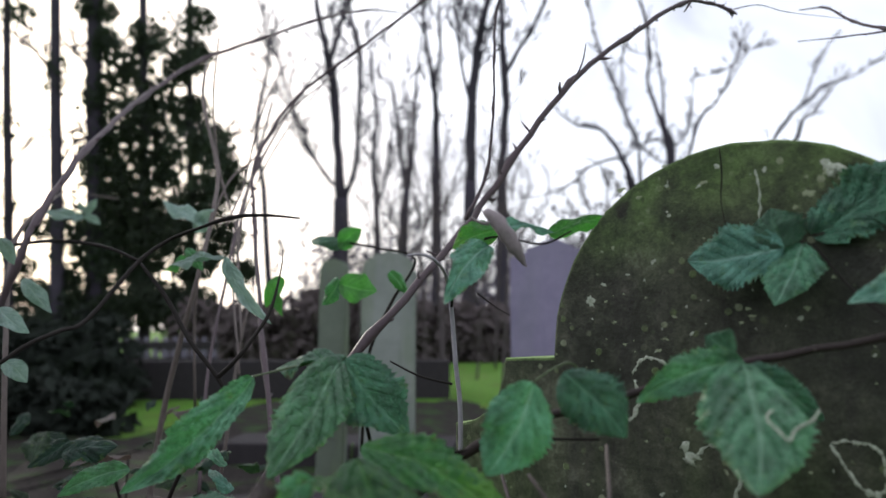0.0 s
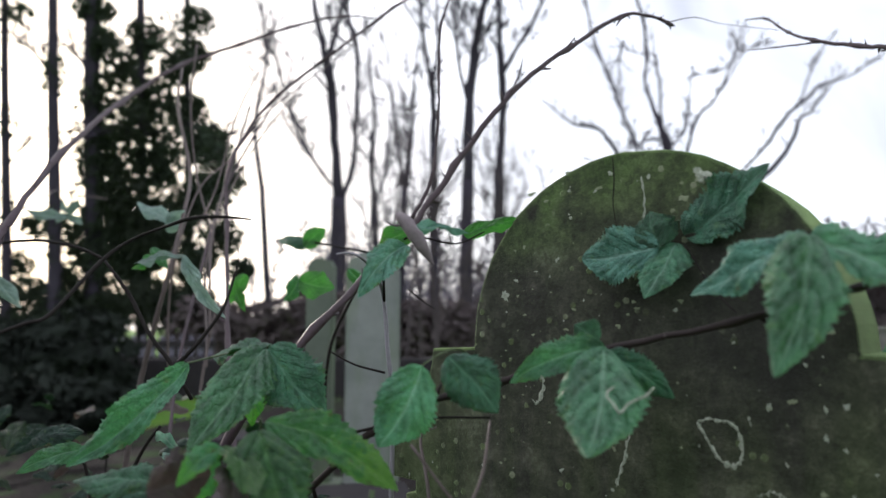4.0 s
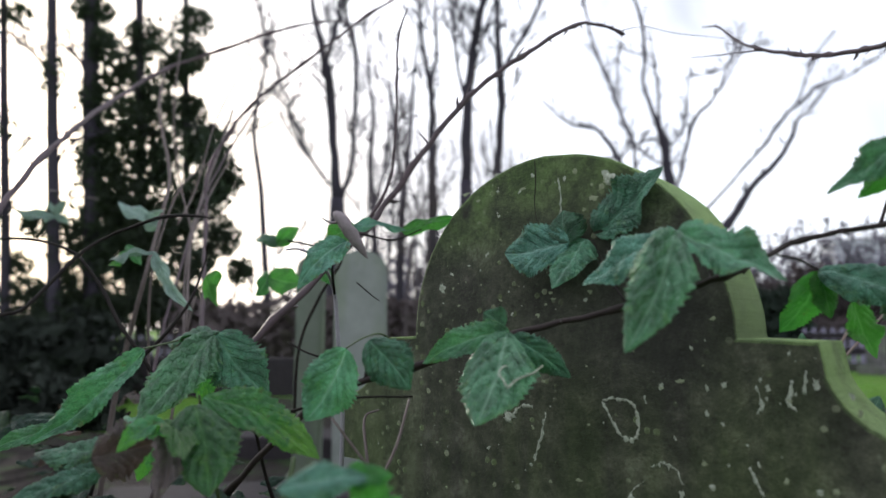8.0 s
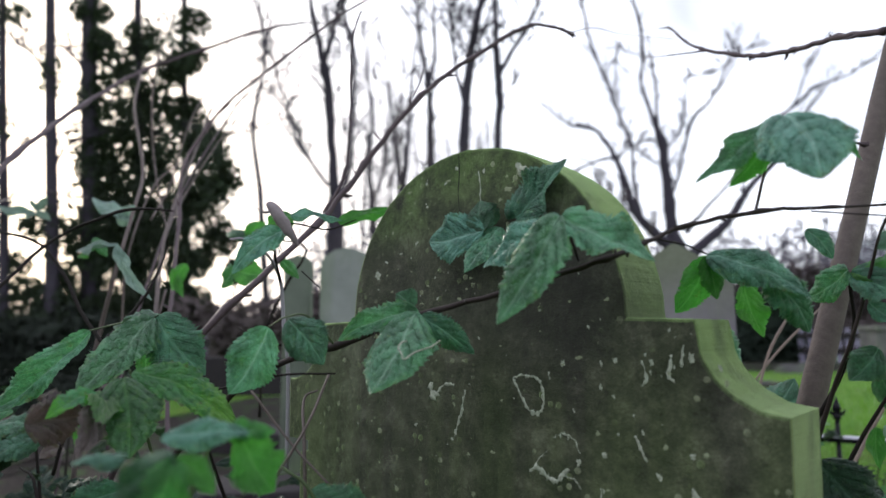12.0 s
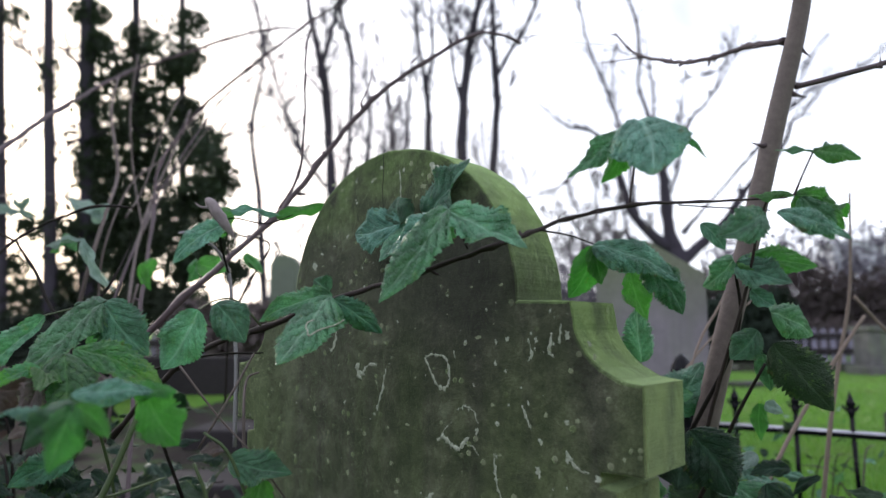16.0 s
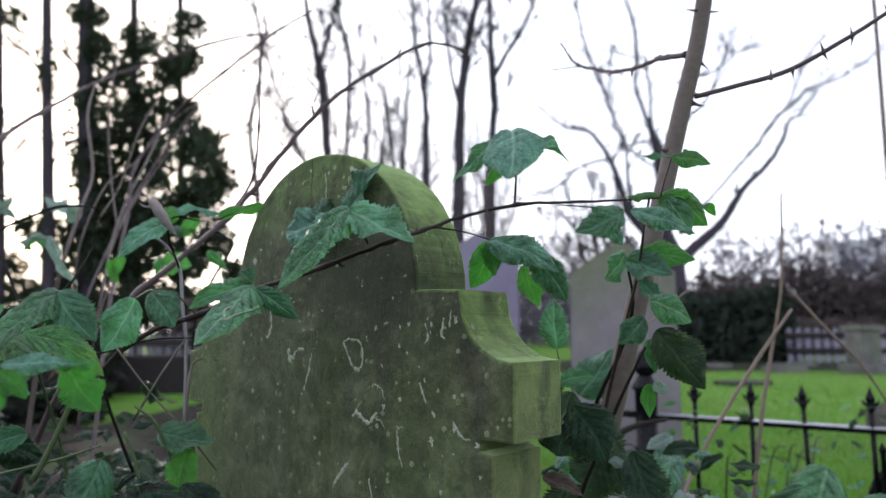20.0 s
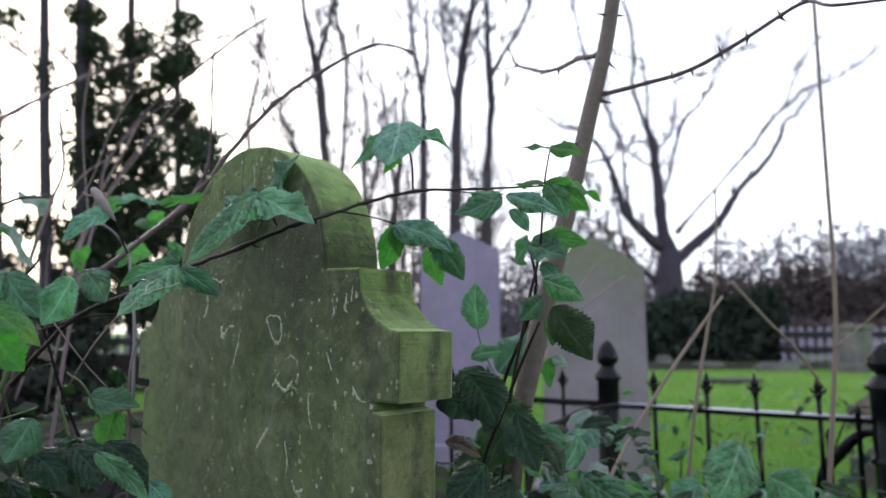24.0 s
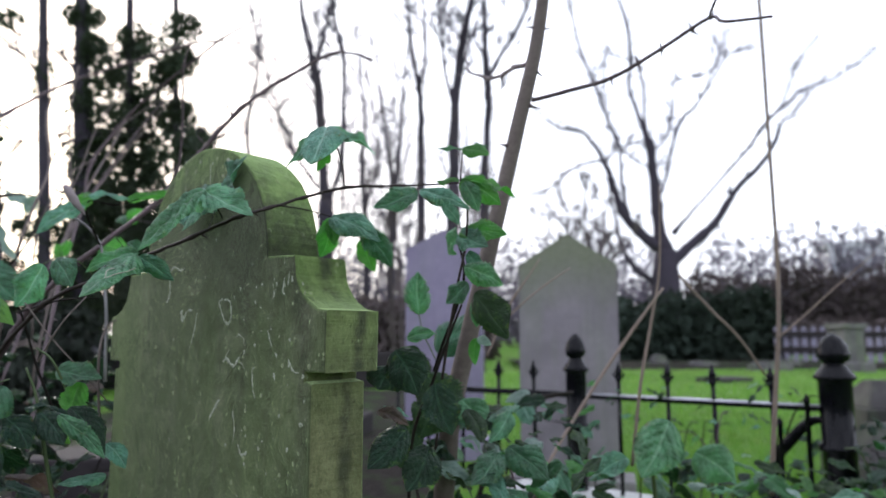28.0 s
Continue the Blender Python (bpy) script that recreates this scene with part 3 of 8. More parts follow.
def armed_stem(plant, points, material, name="stem", sides=7):
    """A cane with swollen nodes, and thorns and short spurs winding round it."""
    rng = random.Random(int(1000 * abs(points[0][0])) + len(points))
    line = smooth_line(points, 6)
    line = [(x + rng.uniform(-0.4, 0.4) * r, y, z + rng.uniform(-0.4, 0.4) * r, r * (1.45 if i % 6 == 0 else rng.uniform(0.92, 1.06))) for i, (x, y, z, r) in enumerate(line)]
    ob = stem(plant, line, material, name, sides, 1)
    for i in range(3, len(line) - 1, 2):
        a, b = Vector(line[i][:3]), Vector(line[i + 1][:3])
        along = (b - a).normalized()
        q = rng.uniform(0, 6.283)
        out_way = (along.orthogonal() * math.cos(q) + along.cross(along.orthogonal()) * math.sin(q)).normalized()
        r = line[i][3]
        thorn(plant, a + out_way * r * 0.8, out_way + along * 0.25, r * rng.uniform(2.0, 3.0), material)
        if i % 6 == 0 or rng.random() < 0.25:
            tip = a + out_way * r * 3.5 + along * r * 2.5
            stem(plant, [(*a, r * 0.6), (*((a + tip) / 2 + out_way * r * 0.6), r * 0.5), (*tip, r * 0.25)], material, "spur", 5, 2)
    return ob


# ---- ground ----
def ground_sheet():
    bm = bmesh.new()
    n = 60
    grid = {}
    for i in range(n + 1):
        for j in range(n + 1):
            # dense near the graves, wide towards the horizon
            a, b = 2 * i / n - 1, 2 * j / n - 1
            x, y = math.copysign(abs(a) ** 3.2 * 900, a), math.copysign(abs(b) ** 3.2 * 900, b)
            z = 0.05 * noise.noise((x * 0.35, y * 0.35, 1.0)) * min(1, 1.5 / (1 + abs(x) * 0.02))
            grid[i, j] = bm.verts.new((x, y, z - 0.02))
    for i in range(n):
        for j in range(n):
            bm.faces.new((grid[i, j], grid[i + 1, j], grid[i + 1, j + 1], grid[i, j + 1]))
    ob = new("ground", solid("ground", bm, GRASS))
    tagged(ob, "mown green grass of a graveyard, patchy with moss", "grass", kind="structure")


def soil_sheet():
    bm = bmesh.new()
    n = 26
    grid = {}
    for i in range(n + 1):
        for j in range(n + 1):
            x, y = -7.5 + 8.3 * i / n, -2.0 + (8.7 if i < 16 else 11.8) * j / n
            z = 0.045 + 0.05 * noise.noise((x * 1.7, y * 1.7, 5.0))
            if i in (0, n) or j in (0, n):
                z = -0.12
            x += 0.3 * noise.noise((x * 0.8, y * 0.9, 0)) + 0.16 * noise.noise((x * 3, y * 3, 2))
            y += 0.5 * noise.noise((x * 0.7, y * 0.7, 9)) + 0.16 * noise.noise((x * 3, y * 3, 4))
            grid[i, j] = bm.verts.new((x, y, z))
    for i in range(n):
        for j in range(n):
            bm.faces.new((grid[i, j], grid[i + 1, j], grid[i + 1, j + 1], grid[i, j + 1]))
    ob = new("soil", solid("soil", bm, SOIL))
    tagged(ob, "dark damp soil and leaf litter under the brambles", "soil", kind="structure")


ground_sheet()
soil_sheet()


# ---- the main headstone ----
def headstone():
    m = pose(0.284, 0.633, 0, 0, 0, -41.4)
    st = thing("headstone", "weathered sandstone headstone with round head, scooped shoulders, moss and lichen", "headstone", m=m)
    cz, r = 0.975, 0.204
    prof = [(0.32, -0.3), (0.32, 0.3), (0.32, 0.78), (0.303, 0.784), (0.303, 0.797), (0.349, 0.798), (0.351, 0.885)]
    for k in range(1, 11):
        a = radians(-90 - 9 * k)
        prof.append((0.351 + 0.077 * math.cos(a), 0.962 + 0.077 * math.sin(a)))
    prof += [(0.272, 0.968), (0.206, 0.97)]
    arch = [(r * math.cos(radians(6 * k)), cz + r * math.sin(radians(6 * k))) for k in range(31)]
    outline = prof + arch + [(-x, z) for x, z in prof[::-1]]
    rng = random.Random(5)
    outline = [(x + rng.uniform(-0.0008, 0.0008), z + rng.uniform(-0.0008, 0.0008)) for x, z in outline]
    bm = bmesh.new()
    front = [bm.verts.new((x, -0.01, z)) for x, z in outline]
    back = [bm.verts.new((x, 0.09, z)) for x, z in outline]
    n = len(outline)
    f0, f1 = bm.faces.new(front), bm.faces.new(back[::-1])
    for i in range(n):
        bm.faces.new((front[i], back[i], back[(i + 1) % n], front[(i + 1) % n]))
    bmesh.ops.recalc_face_normals(bm, faces=bm.faces)
    rim = [e for e in bm.edges if f0 in e.link_faces or f1 in e.link_faces]
    bmesh.ops.bevel(bm, geom=rim, offset=0.0035, segments=2, affect="EDGES", profile=0.5)
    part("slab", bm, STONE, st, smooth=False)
    # pale lichen: outlined ring, forked splashes, curls and flecks on the face

    def stroke(pts, width, name="lichen", label="pale crusty lichen"):
        bm = bmesh.new()
        wob = random.Random(len(pts) * 7 + int(1000 * pts[0][0]))
        line = smooth_line([(x, 0, z, 0.72 * width * w) for x, z, w in pts], 7)
        line = [(x + wob.uniform(-0.0011, 0.0011), 0, z + wob.uniform(-0.0011, 0.0011), rr) for x, y, z, rr in line]
        tube(bm, [(x, 0, z, rr * wob.uniform(0.2, 1.5)) for x, y, z, rr in line], 6)
        for v in bm.verts:
            v.co.y = v.co.y * 0.1 - 0.0102
        part(name, bm, LICHEN, st, label)

    stroke([(0.068, 0.906, 1), (0.082, 0.908, 1), (0.097, 0.906, 1), (0.106, 0.893, 1), (0.105, 0.875, 1.1), (0.097, 0.868, 1.9), (0.087, 0.872, 1.4), (0.078, 0.885, 1), (0.07, 0.899, 1), (0.067, 0.904, 0.8)], 0.0021, label="pale ring of lichen")
    stroke([(0.086, 0.806, 0.8), (0.096, 0.811, 1.6), (0.108, 0.805, 2.2), (0.12, 0.8, 1.6), (0.128, 0.808, 1.4), (0.137, 0.815, 1.2)], 0.0022)
    stroke([(0.093, 0.811, 1), (0.099, 0.821, 0.8), (0.106, 0.826, 0.4)], 0.0016)
    stroke([(0.128, 0.808, 1), (0.142, 0.805, 1), (0.15, 0.797, 0.4)], 0.0012)
    stroke([(0.118, 0.845, 0.6), (0.13, 0.85, 1), (0.143, 0.845, 1), (0.15, 0.832, 0.5)], 0.0012)
    stroke([(-0.11, 0.955, 1), (-0.1, 0.97, 1.2), (-0.085, 0.972, 1), (-0.07, 0.966, 1), (-0.055, 0.968, 0.6)], 0.0022)
    stroke([(-0.107, 0.95, 1), (-0.105, 0.925, 1.3), (-0.113, 0.91, 1), (-0.12, 0.913, 0.6)], 0.0024)
    stroke([(-0.06, 0.892, 1.6), (-0.052, 0.876, 2.6), (-0.04, 0.89, 1.2), (-0.02, 0.893, 0.6)], 0.0034)
    stroke([(-0.003, 0.887, 0.7), (-0.008, 0.865, 1.2), (-0.015, 0.845, 1.5), (-0.019, 0.832, 0.6)], 0.002)
    stroke([(0.02, 1.15, 0.8), (0.022, 1.12, 1.1), (0.021, 1.09, 0.7)], 0.0014)
    stroke([(0.078, 1.135, 1.2), (0.088, 1.14, 2.2), (0.094, 1.12, 1.6), (0.09, 1.112, 0.7)], 0.0036)
    stroke([(0.06, 1.095, 1), (0.07, 1.1, 1.6), (0.082, 1.098, 1), (0.075, 1.09, 0.8)], 0.0022)
    stroke([(0.172, 0.8, 0.6), (0.174, 0.777, 1.3), (0.181, 0.752, 0.6)], 0.0019)
    stroke([(0.22, 0.928, 1), (0.225, 0.912, 1.5), (0.219, 0.904, 0.6)], 0.0016)
    stroke([(0.25, 0.935, 1), (0.247, 0.915, 1.4), (0.253, 0.908, 0.6)], 0.0016)
    stroke([(0.262, 0.945, 1), (0.259, 0.923, 1.2)], 0.0014)
    stroke([(0.05, 0.71, 0.8), (0.062, 0.725, 1.5), (0.075, 0.74, 1.6), (0.08, 0.744, 0.6)], 0.0026)
    stroke([(0.122, 0.73, 0.7), (0.128, 0.7, 1.2), (0.124, 0.68, 0.7)], 0.0018)
    stroke([(0.14, 0.68, 0.8), (0.15, 0.665, 1.5), (0.165, 0.67, 1)], 0.0024)
    stroke([(0.265, 0.815, 1), (0.275, 0.8, 1.5), (0.29, 0.795, 0.8)], 0.0018)
    stroke([(0.21, 0.855, 1), (0.218, 0.84, 1.4), (0.222, 0.832, 0.6)], 0.0017)
    # filled flakes: x, z, half width, half height
    flakes = (
        (-0.156, 1.031, 0.0055, 0.0070), (-0.029, 1.144, 0.0050, 0.0020), (-0.065, 1.115, 0.0025, 0.0020), (-0.140, 1.049, 0.0040, 0.0015), (0.010, 1.013, 0.0035, 0.0015), (-0.015, 1.072, 0.0020, 0.0030),
        (0.079, 1.145, 0.0040, 0.0070), (0.063, 1.121, 0.0055, 0.0030), (-0.112, 1.058, 0.0030, 0.0010), (-0.067, 1.167, 0.0045, 0.0020), (-0.116, 1.149, 0.0060, 0.0020), (-0.049, 0.962, 0.0020, 0.0020))
    flakes += (
        (0.192, 0.928, 0.0030, 0.0030), (0.247, 0.917, 0.0030, 0.0020), (0.224, 0.934, 0.0015, 0.0025), (0.233, 0.821, 0.0030, 0.0025), (0.241, 0.848, 0.0025, 0.0030), (0.266, 0.843, 0.0030, 0.0030),
        (0.163, 0.961, 0.0015, 0.0025), (0.279, 0.845, 0.0035, 0.0025), (0.235, 0.819, 0.0025, 0.0025), (0.177, 0.833, 0.0030, 0.0030), (0.300, 0.910, 0.0020, 0.0040), (0.295, 0.924, 0.0020, 0.0035),
        (0.249, 0.958, 0.0015, 0.0025), (0.329, 0.813, 0.0020, 0.0025), (-0.015, 1.158, 0.0030, 0.0030), (0.077, 1.145, 0.0030, 0.0060), (-0.097, 1.138, 0.0040, 0.0020), (-0.066, 1.146, 0.0025, 0.0020),
        (-0.034, 1.141, 0.0030, 0.0015), (-0.128, 1.087, 0.0025, 0.0030))
    for k, (x, z, w, h) in enumerate(flakes):
        bm, shape = bmesh.new(), random.Random(500 + k)
        turn, ring = shape.uniform(-0.5, 0.5), []
        for q in range(16):
            r = shape.uniform(0.5, 1.25)
            dx, dz = r * w * math.cos(0.3927 * q), r * h * math.sin(0.3927 * q)
            ring.append(bm.verts.new((x + dx * math.cos(turn) - dz * math.sin(turn), -0.01, z + dx * math.sin(turn) + dz * math.cos(turn))))
        top = bm.verts.new((x, -0.0108, z))
        for q in range(16):
            bm.faces.new((ring[q], ring[(q + 1) % 16], top))
        part("lichen", bm, CRUST if k % 3 == 1 else LICHEN, st, "pale crusty lichen")
    bm = bmesh.new()
    rng = random.Random(11)
    for _ in range(150):
        x, z = rng.uniform(-0.32, 0.335), rng.uniform(0.42, 1.15)
        if z > 0.96 and math.hypot(x, z - cz) > 0.19:
            continue
        if z > 0.88 and abs(x) > 0.27 and z < 0.97:
            continue
        size = 0.0006 * (1 + rng.random() ** 5 * 3.2)
        long, a = rng.uniform(1.0, 2.2), rng.gauss(1.4, 0.8)
        ring = []
        for k in range(9):
            q, w = 0.698 * k, size * rng.uniform(0.45, 1.25)
            dx, dz = long * w * math.cos(q), w * math.sin(q)
            ring.append(bm.verts.new((x + dx * math.cos(a) - dz * math.sin(a), 0.0015, z + dx * math.sin(a) + dz * math.cos(a))))
        top = bm.verts.new((x, -0.003, z))
        for k in range(9):
            bm.faces.new((ring[k], ring[(k + 1) % 9], top))
    for _ in range(34):
        x, z = rng.uniform(0.1, 0.31), rng.uniform(0.6, 0.94)
        size, turn = 0.0014 + 0.0026 * rng.random() ** 2, rng.uniform(0, 6.28)
        ring = []
        for k in range(12):
            q, w = 0.5236 * k, size * rng.uniform(0.3, 1.25)
            ring.append(bm.verts.new((x + w * math.cos(q + turn), 0.0015, z + 1.5 * w * math.sin(q + turn))))
        top = bm.verts.new((x, -0.003, z))
        for k in range(12):
            bm.faces.new((ring[k], ring[(k + 1) % 12], top))
    for v in bm.verts:
        v.co.y = v.co.y * 0.1 - 0.0102
    tagged(part("lichen_crust", bm, LICHEN, st, "scattered pale lichen flecks"), kind="stuff")
    bm = bmesh.new()
    rng = random.Random(23)
    for _ in range(100):
        x, z = rng.uniform(-0.2, 0.2), rng.uniform(0.9, 1.17) if rng.random() < 0.75 else rng.uniform(0.5, 0.9)
        if z > 0.95 and math.hypot(x, z - cz) > 0.19:
            continue
        size, turn = 0.0016 + 0.006 * rng.random() ** 2.5, rng.uniform(0, 6.28)
        ring = []
        for k in range(14):
            q, w = 0.4488 * k, size * rng.uniform(0.35, 1.2)
            ring.append(bm.verts.new((x + 1.5 * w * math.cos(q + turn), -0.0092, z + w * math.sin(q + turn))))
        top = bm.verts.new((x, -0.0106, z))
        for k in range(14):
            bm.faces.new((ring[k], ring[(k + 1) % 14], top))
    tagged(part("moss_crust", bm, CRUST, st, "grey-green crusts of old moss"), kind="stuff")
    bm = bmesh.new()
    tube(bm, smooth_line([(-0.012, 0, 1.176, 0.0006), (-0.011, 0, 1.15, 0.0008), (-0.013, 0, 1.125, 0.0006), (-0.01, 0, 1.1, 0.0003)], 4), 5)
    for v in bm.verts:
        v.co.y = v.co.y * 0.2 - 0.0101
    part("crack", bm, DARKSTEM, st, "dark hairline crack")


headstone()


# ---- other headstones ----
def slab_stone(name, label, x, y, yaw, width, thick, prof, material, lean=0.0):
    """A standing slab; prof gives half the outline above the base as (x, z) pairs from the edge to the crown."""
    st = thing(name, label, "headstone", m=pose(x, y, 0, lean, 0, yaw))
    pts = [(width / 2, -0.2)] + prof
    outline = pts + [(-a, b) for a, b in pts[::-1] if a > 1e-6]
    bm = bmesh.new()
    front = [bm.verts.new((a, -thick / 2, b)) for a, b in outline]
    back = [bm.verts.new((a, thick / 2, b)) for a, b in outline]
    n = len(outline)
    f0, f1 = bm.faces.new(front), bm.faces.new(back[::-1])
    for i in range(n):
        bm.faces.new((front[i], back[i], back[(i + 1) % n], front[(i + 1) % n]))
    bmesh.ops.recalc_face_normals(bm, faces=bm.faces)
    rim = [e for e in bm.edges if f0 in e.link_faces or f1 in e.link_faces]
    bmesh.ops.bevel(bm, geom=rim, offset=min(0.008, thick * 0.15), segments=2, affect="EDGES")
    part("slab", bm, material, st, smooth=False)
    bm = bmesh.new()
    box(bm, -width / 2 - 0.06, width / 2 + 0.06, -thick / 2 - 0.07, thick / 2 + 0.07, -0.15, 0.12, bevel=0.012)
    part("plinth", bm, material, st, smooth=False)
    return st


slab_stone("gabled_headstone", "grey marble headstone with a shallow gabled top stained green", 1.382, 3.08, -14, 0.52, 0.11, [(0.26, 1.216), (0.0, 1.383)], GREYST)
slab_stone("violet_headstone", "smooth violet-grey granite headstone with a shallow pointed top", 0.72, 4.36, -8, 0.56, 0.12, [(0.28, 1.462), (0.0, 1.605)], PURPLE)
slab_stone("narrow_headstone", "narrow pale grey limestone headstone with a rounded top", -0.295, 3.62, 6, 0.29, 0.1, [(0.145, 1.3), (0.125, 1.365), (0.07, 1.405), (0.0, 1.42)], PALEGREY, 1.5)
slab_stone("narrow_headstone", "narrow green-stained limestone headstone partly behind a tree", -0.64, 3.95, -4, 0.16, 0.1, [(0.08, 1.36), (0.06, 1.4), (0.0, 1.42)], PALEGR)


# ---- railing round the neighbouring plot ----
def railing():
    ax, ay, bx, by = 1.275, 2.37, 2.08, 1.845
    ln = math.hypot(bx - ax, by - ay)
    m = Matrix.Translation((ax, ay, 0)) @ Matrix.Rotation(math.atan2(by - ay, bx - ax), 4, "Z")
    fence = thing("iron_railing", "black iron grave railing with urn finials on a pale kerb", "railing", m=m)

    def finial_post(x, scale):
        bm = bmesh.new()
        s = scale
        # shaft and its mouldings, then two rings and an acorn
        shape = ((0.043, 0.2), (0.043, 0.44), (0.052, 0.445), (0.054, 0.452), (0.052, 0.46), (0.043, 0.466), (0.043, 0.678), (0.047, 0.684), (0.0535, 0.689), (0.054, 0.697), (0.05, 0.704),
                 (0.044, 0.714), (0.036, 0.724), (0.034, 0.731), (0.027, 0.737), (0.026, 0.743), (0.034, 0.749), (0.039, 0.757), (0.043, 0.768), (0.0425, 0.778), (0.04, 0.79), (0.036, 0.804), (0.029, 0.821), (0.02, 0.834), (0.011, 0.842), (0.003, 0.848))
        lathe(bm, [(r * s, z) for r, z in shape], 20)
        for v in bm.verts:
            # the bud of the finial is cast in overlapping scales
            if v.co.z > 0.75:
                q = 1 + 0.07 * math.sin(5 * math.atan2(v.co.y, v.co.x) + 260 * v.co.z)
                v.co.x, v.co.y = v.co.x * q, v.co.y * q
        bmesh.ops.transform(bm, matrix=Matrix.Translation((x, 0, 0.004)), verts=bm.verts)
        part("finial_post", bm, IRON, fence, "turned cast-iron post with an urn finial")

    finial_post(0.0, 1.0)
    finial_post(ln, 1.25)
    bar, spike = bmesh.new(), bmesh.new()
    tube(bar, [(0, 0, 0.2, 0.0085), (0, 0, 0.66, 0.0085)], 8)
    tube(spike, [(0, 0, 0.655, 0.013), (0, 0, 0.668, 0.014), (0, 0, 0.675, 0.008), (0, 0, 0.69, 0.017), (0, 0, 0.705, 0.011), (0, 0, 0.735, 0.001)], 8)
    for sx in (-1, 1):
        tube(spike, [(0, 0, 0.668, 0.006), (0.018 * sx, 0, 0.676, 0.006), (0.026 * sx, 0, 0.69, 0.002)], 6)
    bar_me, spike_me = solid("bar", bar, IRON), solid("spike", spike, IRON)
    for k in (-5, -4, -3, -2, -1, 1, 2, 3, 4):
        if k > 0 and k * 0.19 > ln - 0.05:
            continue
        b = part("bar", bar_me, IRON, fence)
        b.location.x = 0.19 * k
        b.rotation_euler.y = radians(random.Random(k + 40).uniform(-1.5, 1.5))
        s = part("spike", spike_me, IRON, b)
    for x0, x1 in ((-1.05, -0.035), (0.035, ln - 0.04)):
        bm = bmesh.new()
        box(bm, x0, x1, -0.011, 0.011, 0.578, 0.594, bevel=0.003)
        rail = part("rail", bm, IRON, fence)
        bm = bmesh.new()
        # a thin strip that carries the rail's bright highlight as colour
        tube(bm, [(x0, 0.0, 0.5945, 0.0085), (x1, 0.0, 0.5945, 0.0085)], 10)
        part("top_strip", bm, RAILTOP if x0 > 0 else IRON, rail, "upper edge of the rail, the sky's gleam in its pale colour" if x0 > 0 else "")
    # a curved stay behind the corner post and two shorter bars beside it
    bm = bmesh.new()
    tube(bm, smooth_line([(ln - 0.03, 0.02, 0.55, 0.011), (ln - 0.09, 0.03, 0.535, 0.016), (ln - 0.15, 0.04, 0.47, 0.02), (ln - 0.21, 0.05, 0.38, 0.02), (ln - 0.235, 0.055, 0.19, 0.018)], 4), 10)
    part("stay", bm, IRON, fence, "curved cast-iron stay")
    for x, top in ((ln - 0.09, 0.64), (ln - 0.18, 0.555)):
        bm = bmesh.new()
        tube(bm, [(x, -0.02, 0.2, 0.009), (x, -0.02, top - 0.035, 0.009), (x, -0.02, top - 0.03, 0.012), (x, -0.02, top - 0.02, 0.011), (x, -0.02, top, 0.001)], 8)
        part("bar", bm, IRON, fence)
    bm = bmesh.new()
    box(bm, -0.3, ln + 0.12, -0.09, 0.09, -0.1, 0.2, bevel=0.012)
    part("kerb", bm, KERB, fence, "pale limestone kerb")


railing()


# ---- far stones, fences and hedge ----
def low_block(name, label, x, y, yaw, w, d, h, material, category):
    ob = thing(name, label, category, m=pose(x, y, 0, 0, 0, yaw))
    bm = bmesh.new()
    box(bm, -w / 2, w / 2, -d / 2, d / 2, -0.1, h, bevel=min(0.02, h * 0.2))
    part("body", bm, material, ob, smooth=False)
    return ob


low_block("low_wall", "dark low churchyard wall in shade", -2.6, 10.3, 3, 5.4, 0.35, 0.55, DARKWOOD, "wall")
def coffin_tomb(x, y, yaw, w, d, h, label):
    """A low plinth under a hipped coffin-shaped lid."""
    tomb = thing("ledger_tomb", label, "tomb", m=pose(x, y, 0, 0, 0, yaw))
    bm = bmesh.new()
    box(bm, -w / 2, w / 2, -d / 2, d / 2, -0.1, 0.45 * h, bevel=0.015)
    part("plinth", bm, DARKSTONE, tomb, smooth=False)
    bm = bmesh.new()
    box(bm, -0.47 * w, 0.47 * w, -0.45 * d, 0.45 * d, 0.45 * h, h)
    for v in bm.verts:
        if v.co.z > 0.9 * h:
            v.co.x, v.co.y = v.co.x * 0.8, v.co.y * 0.25
    bmesh.ops.bevel(bm, geom=bm.edges[:], offset=0.012, segments=2, affect="EDGES")
    part("lid", bm, DARKSTONE, tomb, smooth=False)


coffin_tomb(5.25, 5.7, -8, 1.6, 0.8, 0.42, "low dark coffin-shaped stone tomb on the lawn")
coffin_tomb(3.62, 3.3, -8, 1.3, 0.6, 0.34, "low dark coffin-shaped stone tomb by the railing")
low_block("kerb_stone", "low dark broken kerb stone lying on the lawn", 5.75, 11.6, 25, 0.9, 0.5, 0.07, DARKSTONE, "kerb")
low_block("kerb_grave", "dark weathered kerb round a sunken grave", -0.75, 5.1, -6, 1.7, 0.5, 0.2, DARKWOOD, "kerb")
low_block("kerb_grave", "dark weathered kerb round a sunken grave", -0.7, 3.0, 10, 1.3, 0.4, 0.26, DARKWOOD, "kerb")


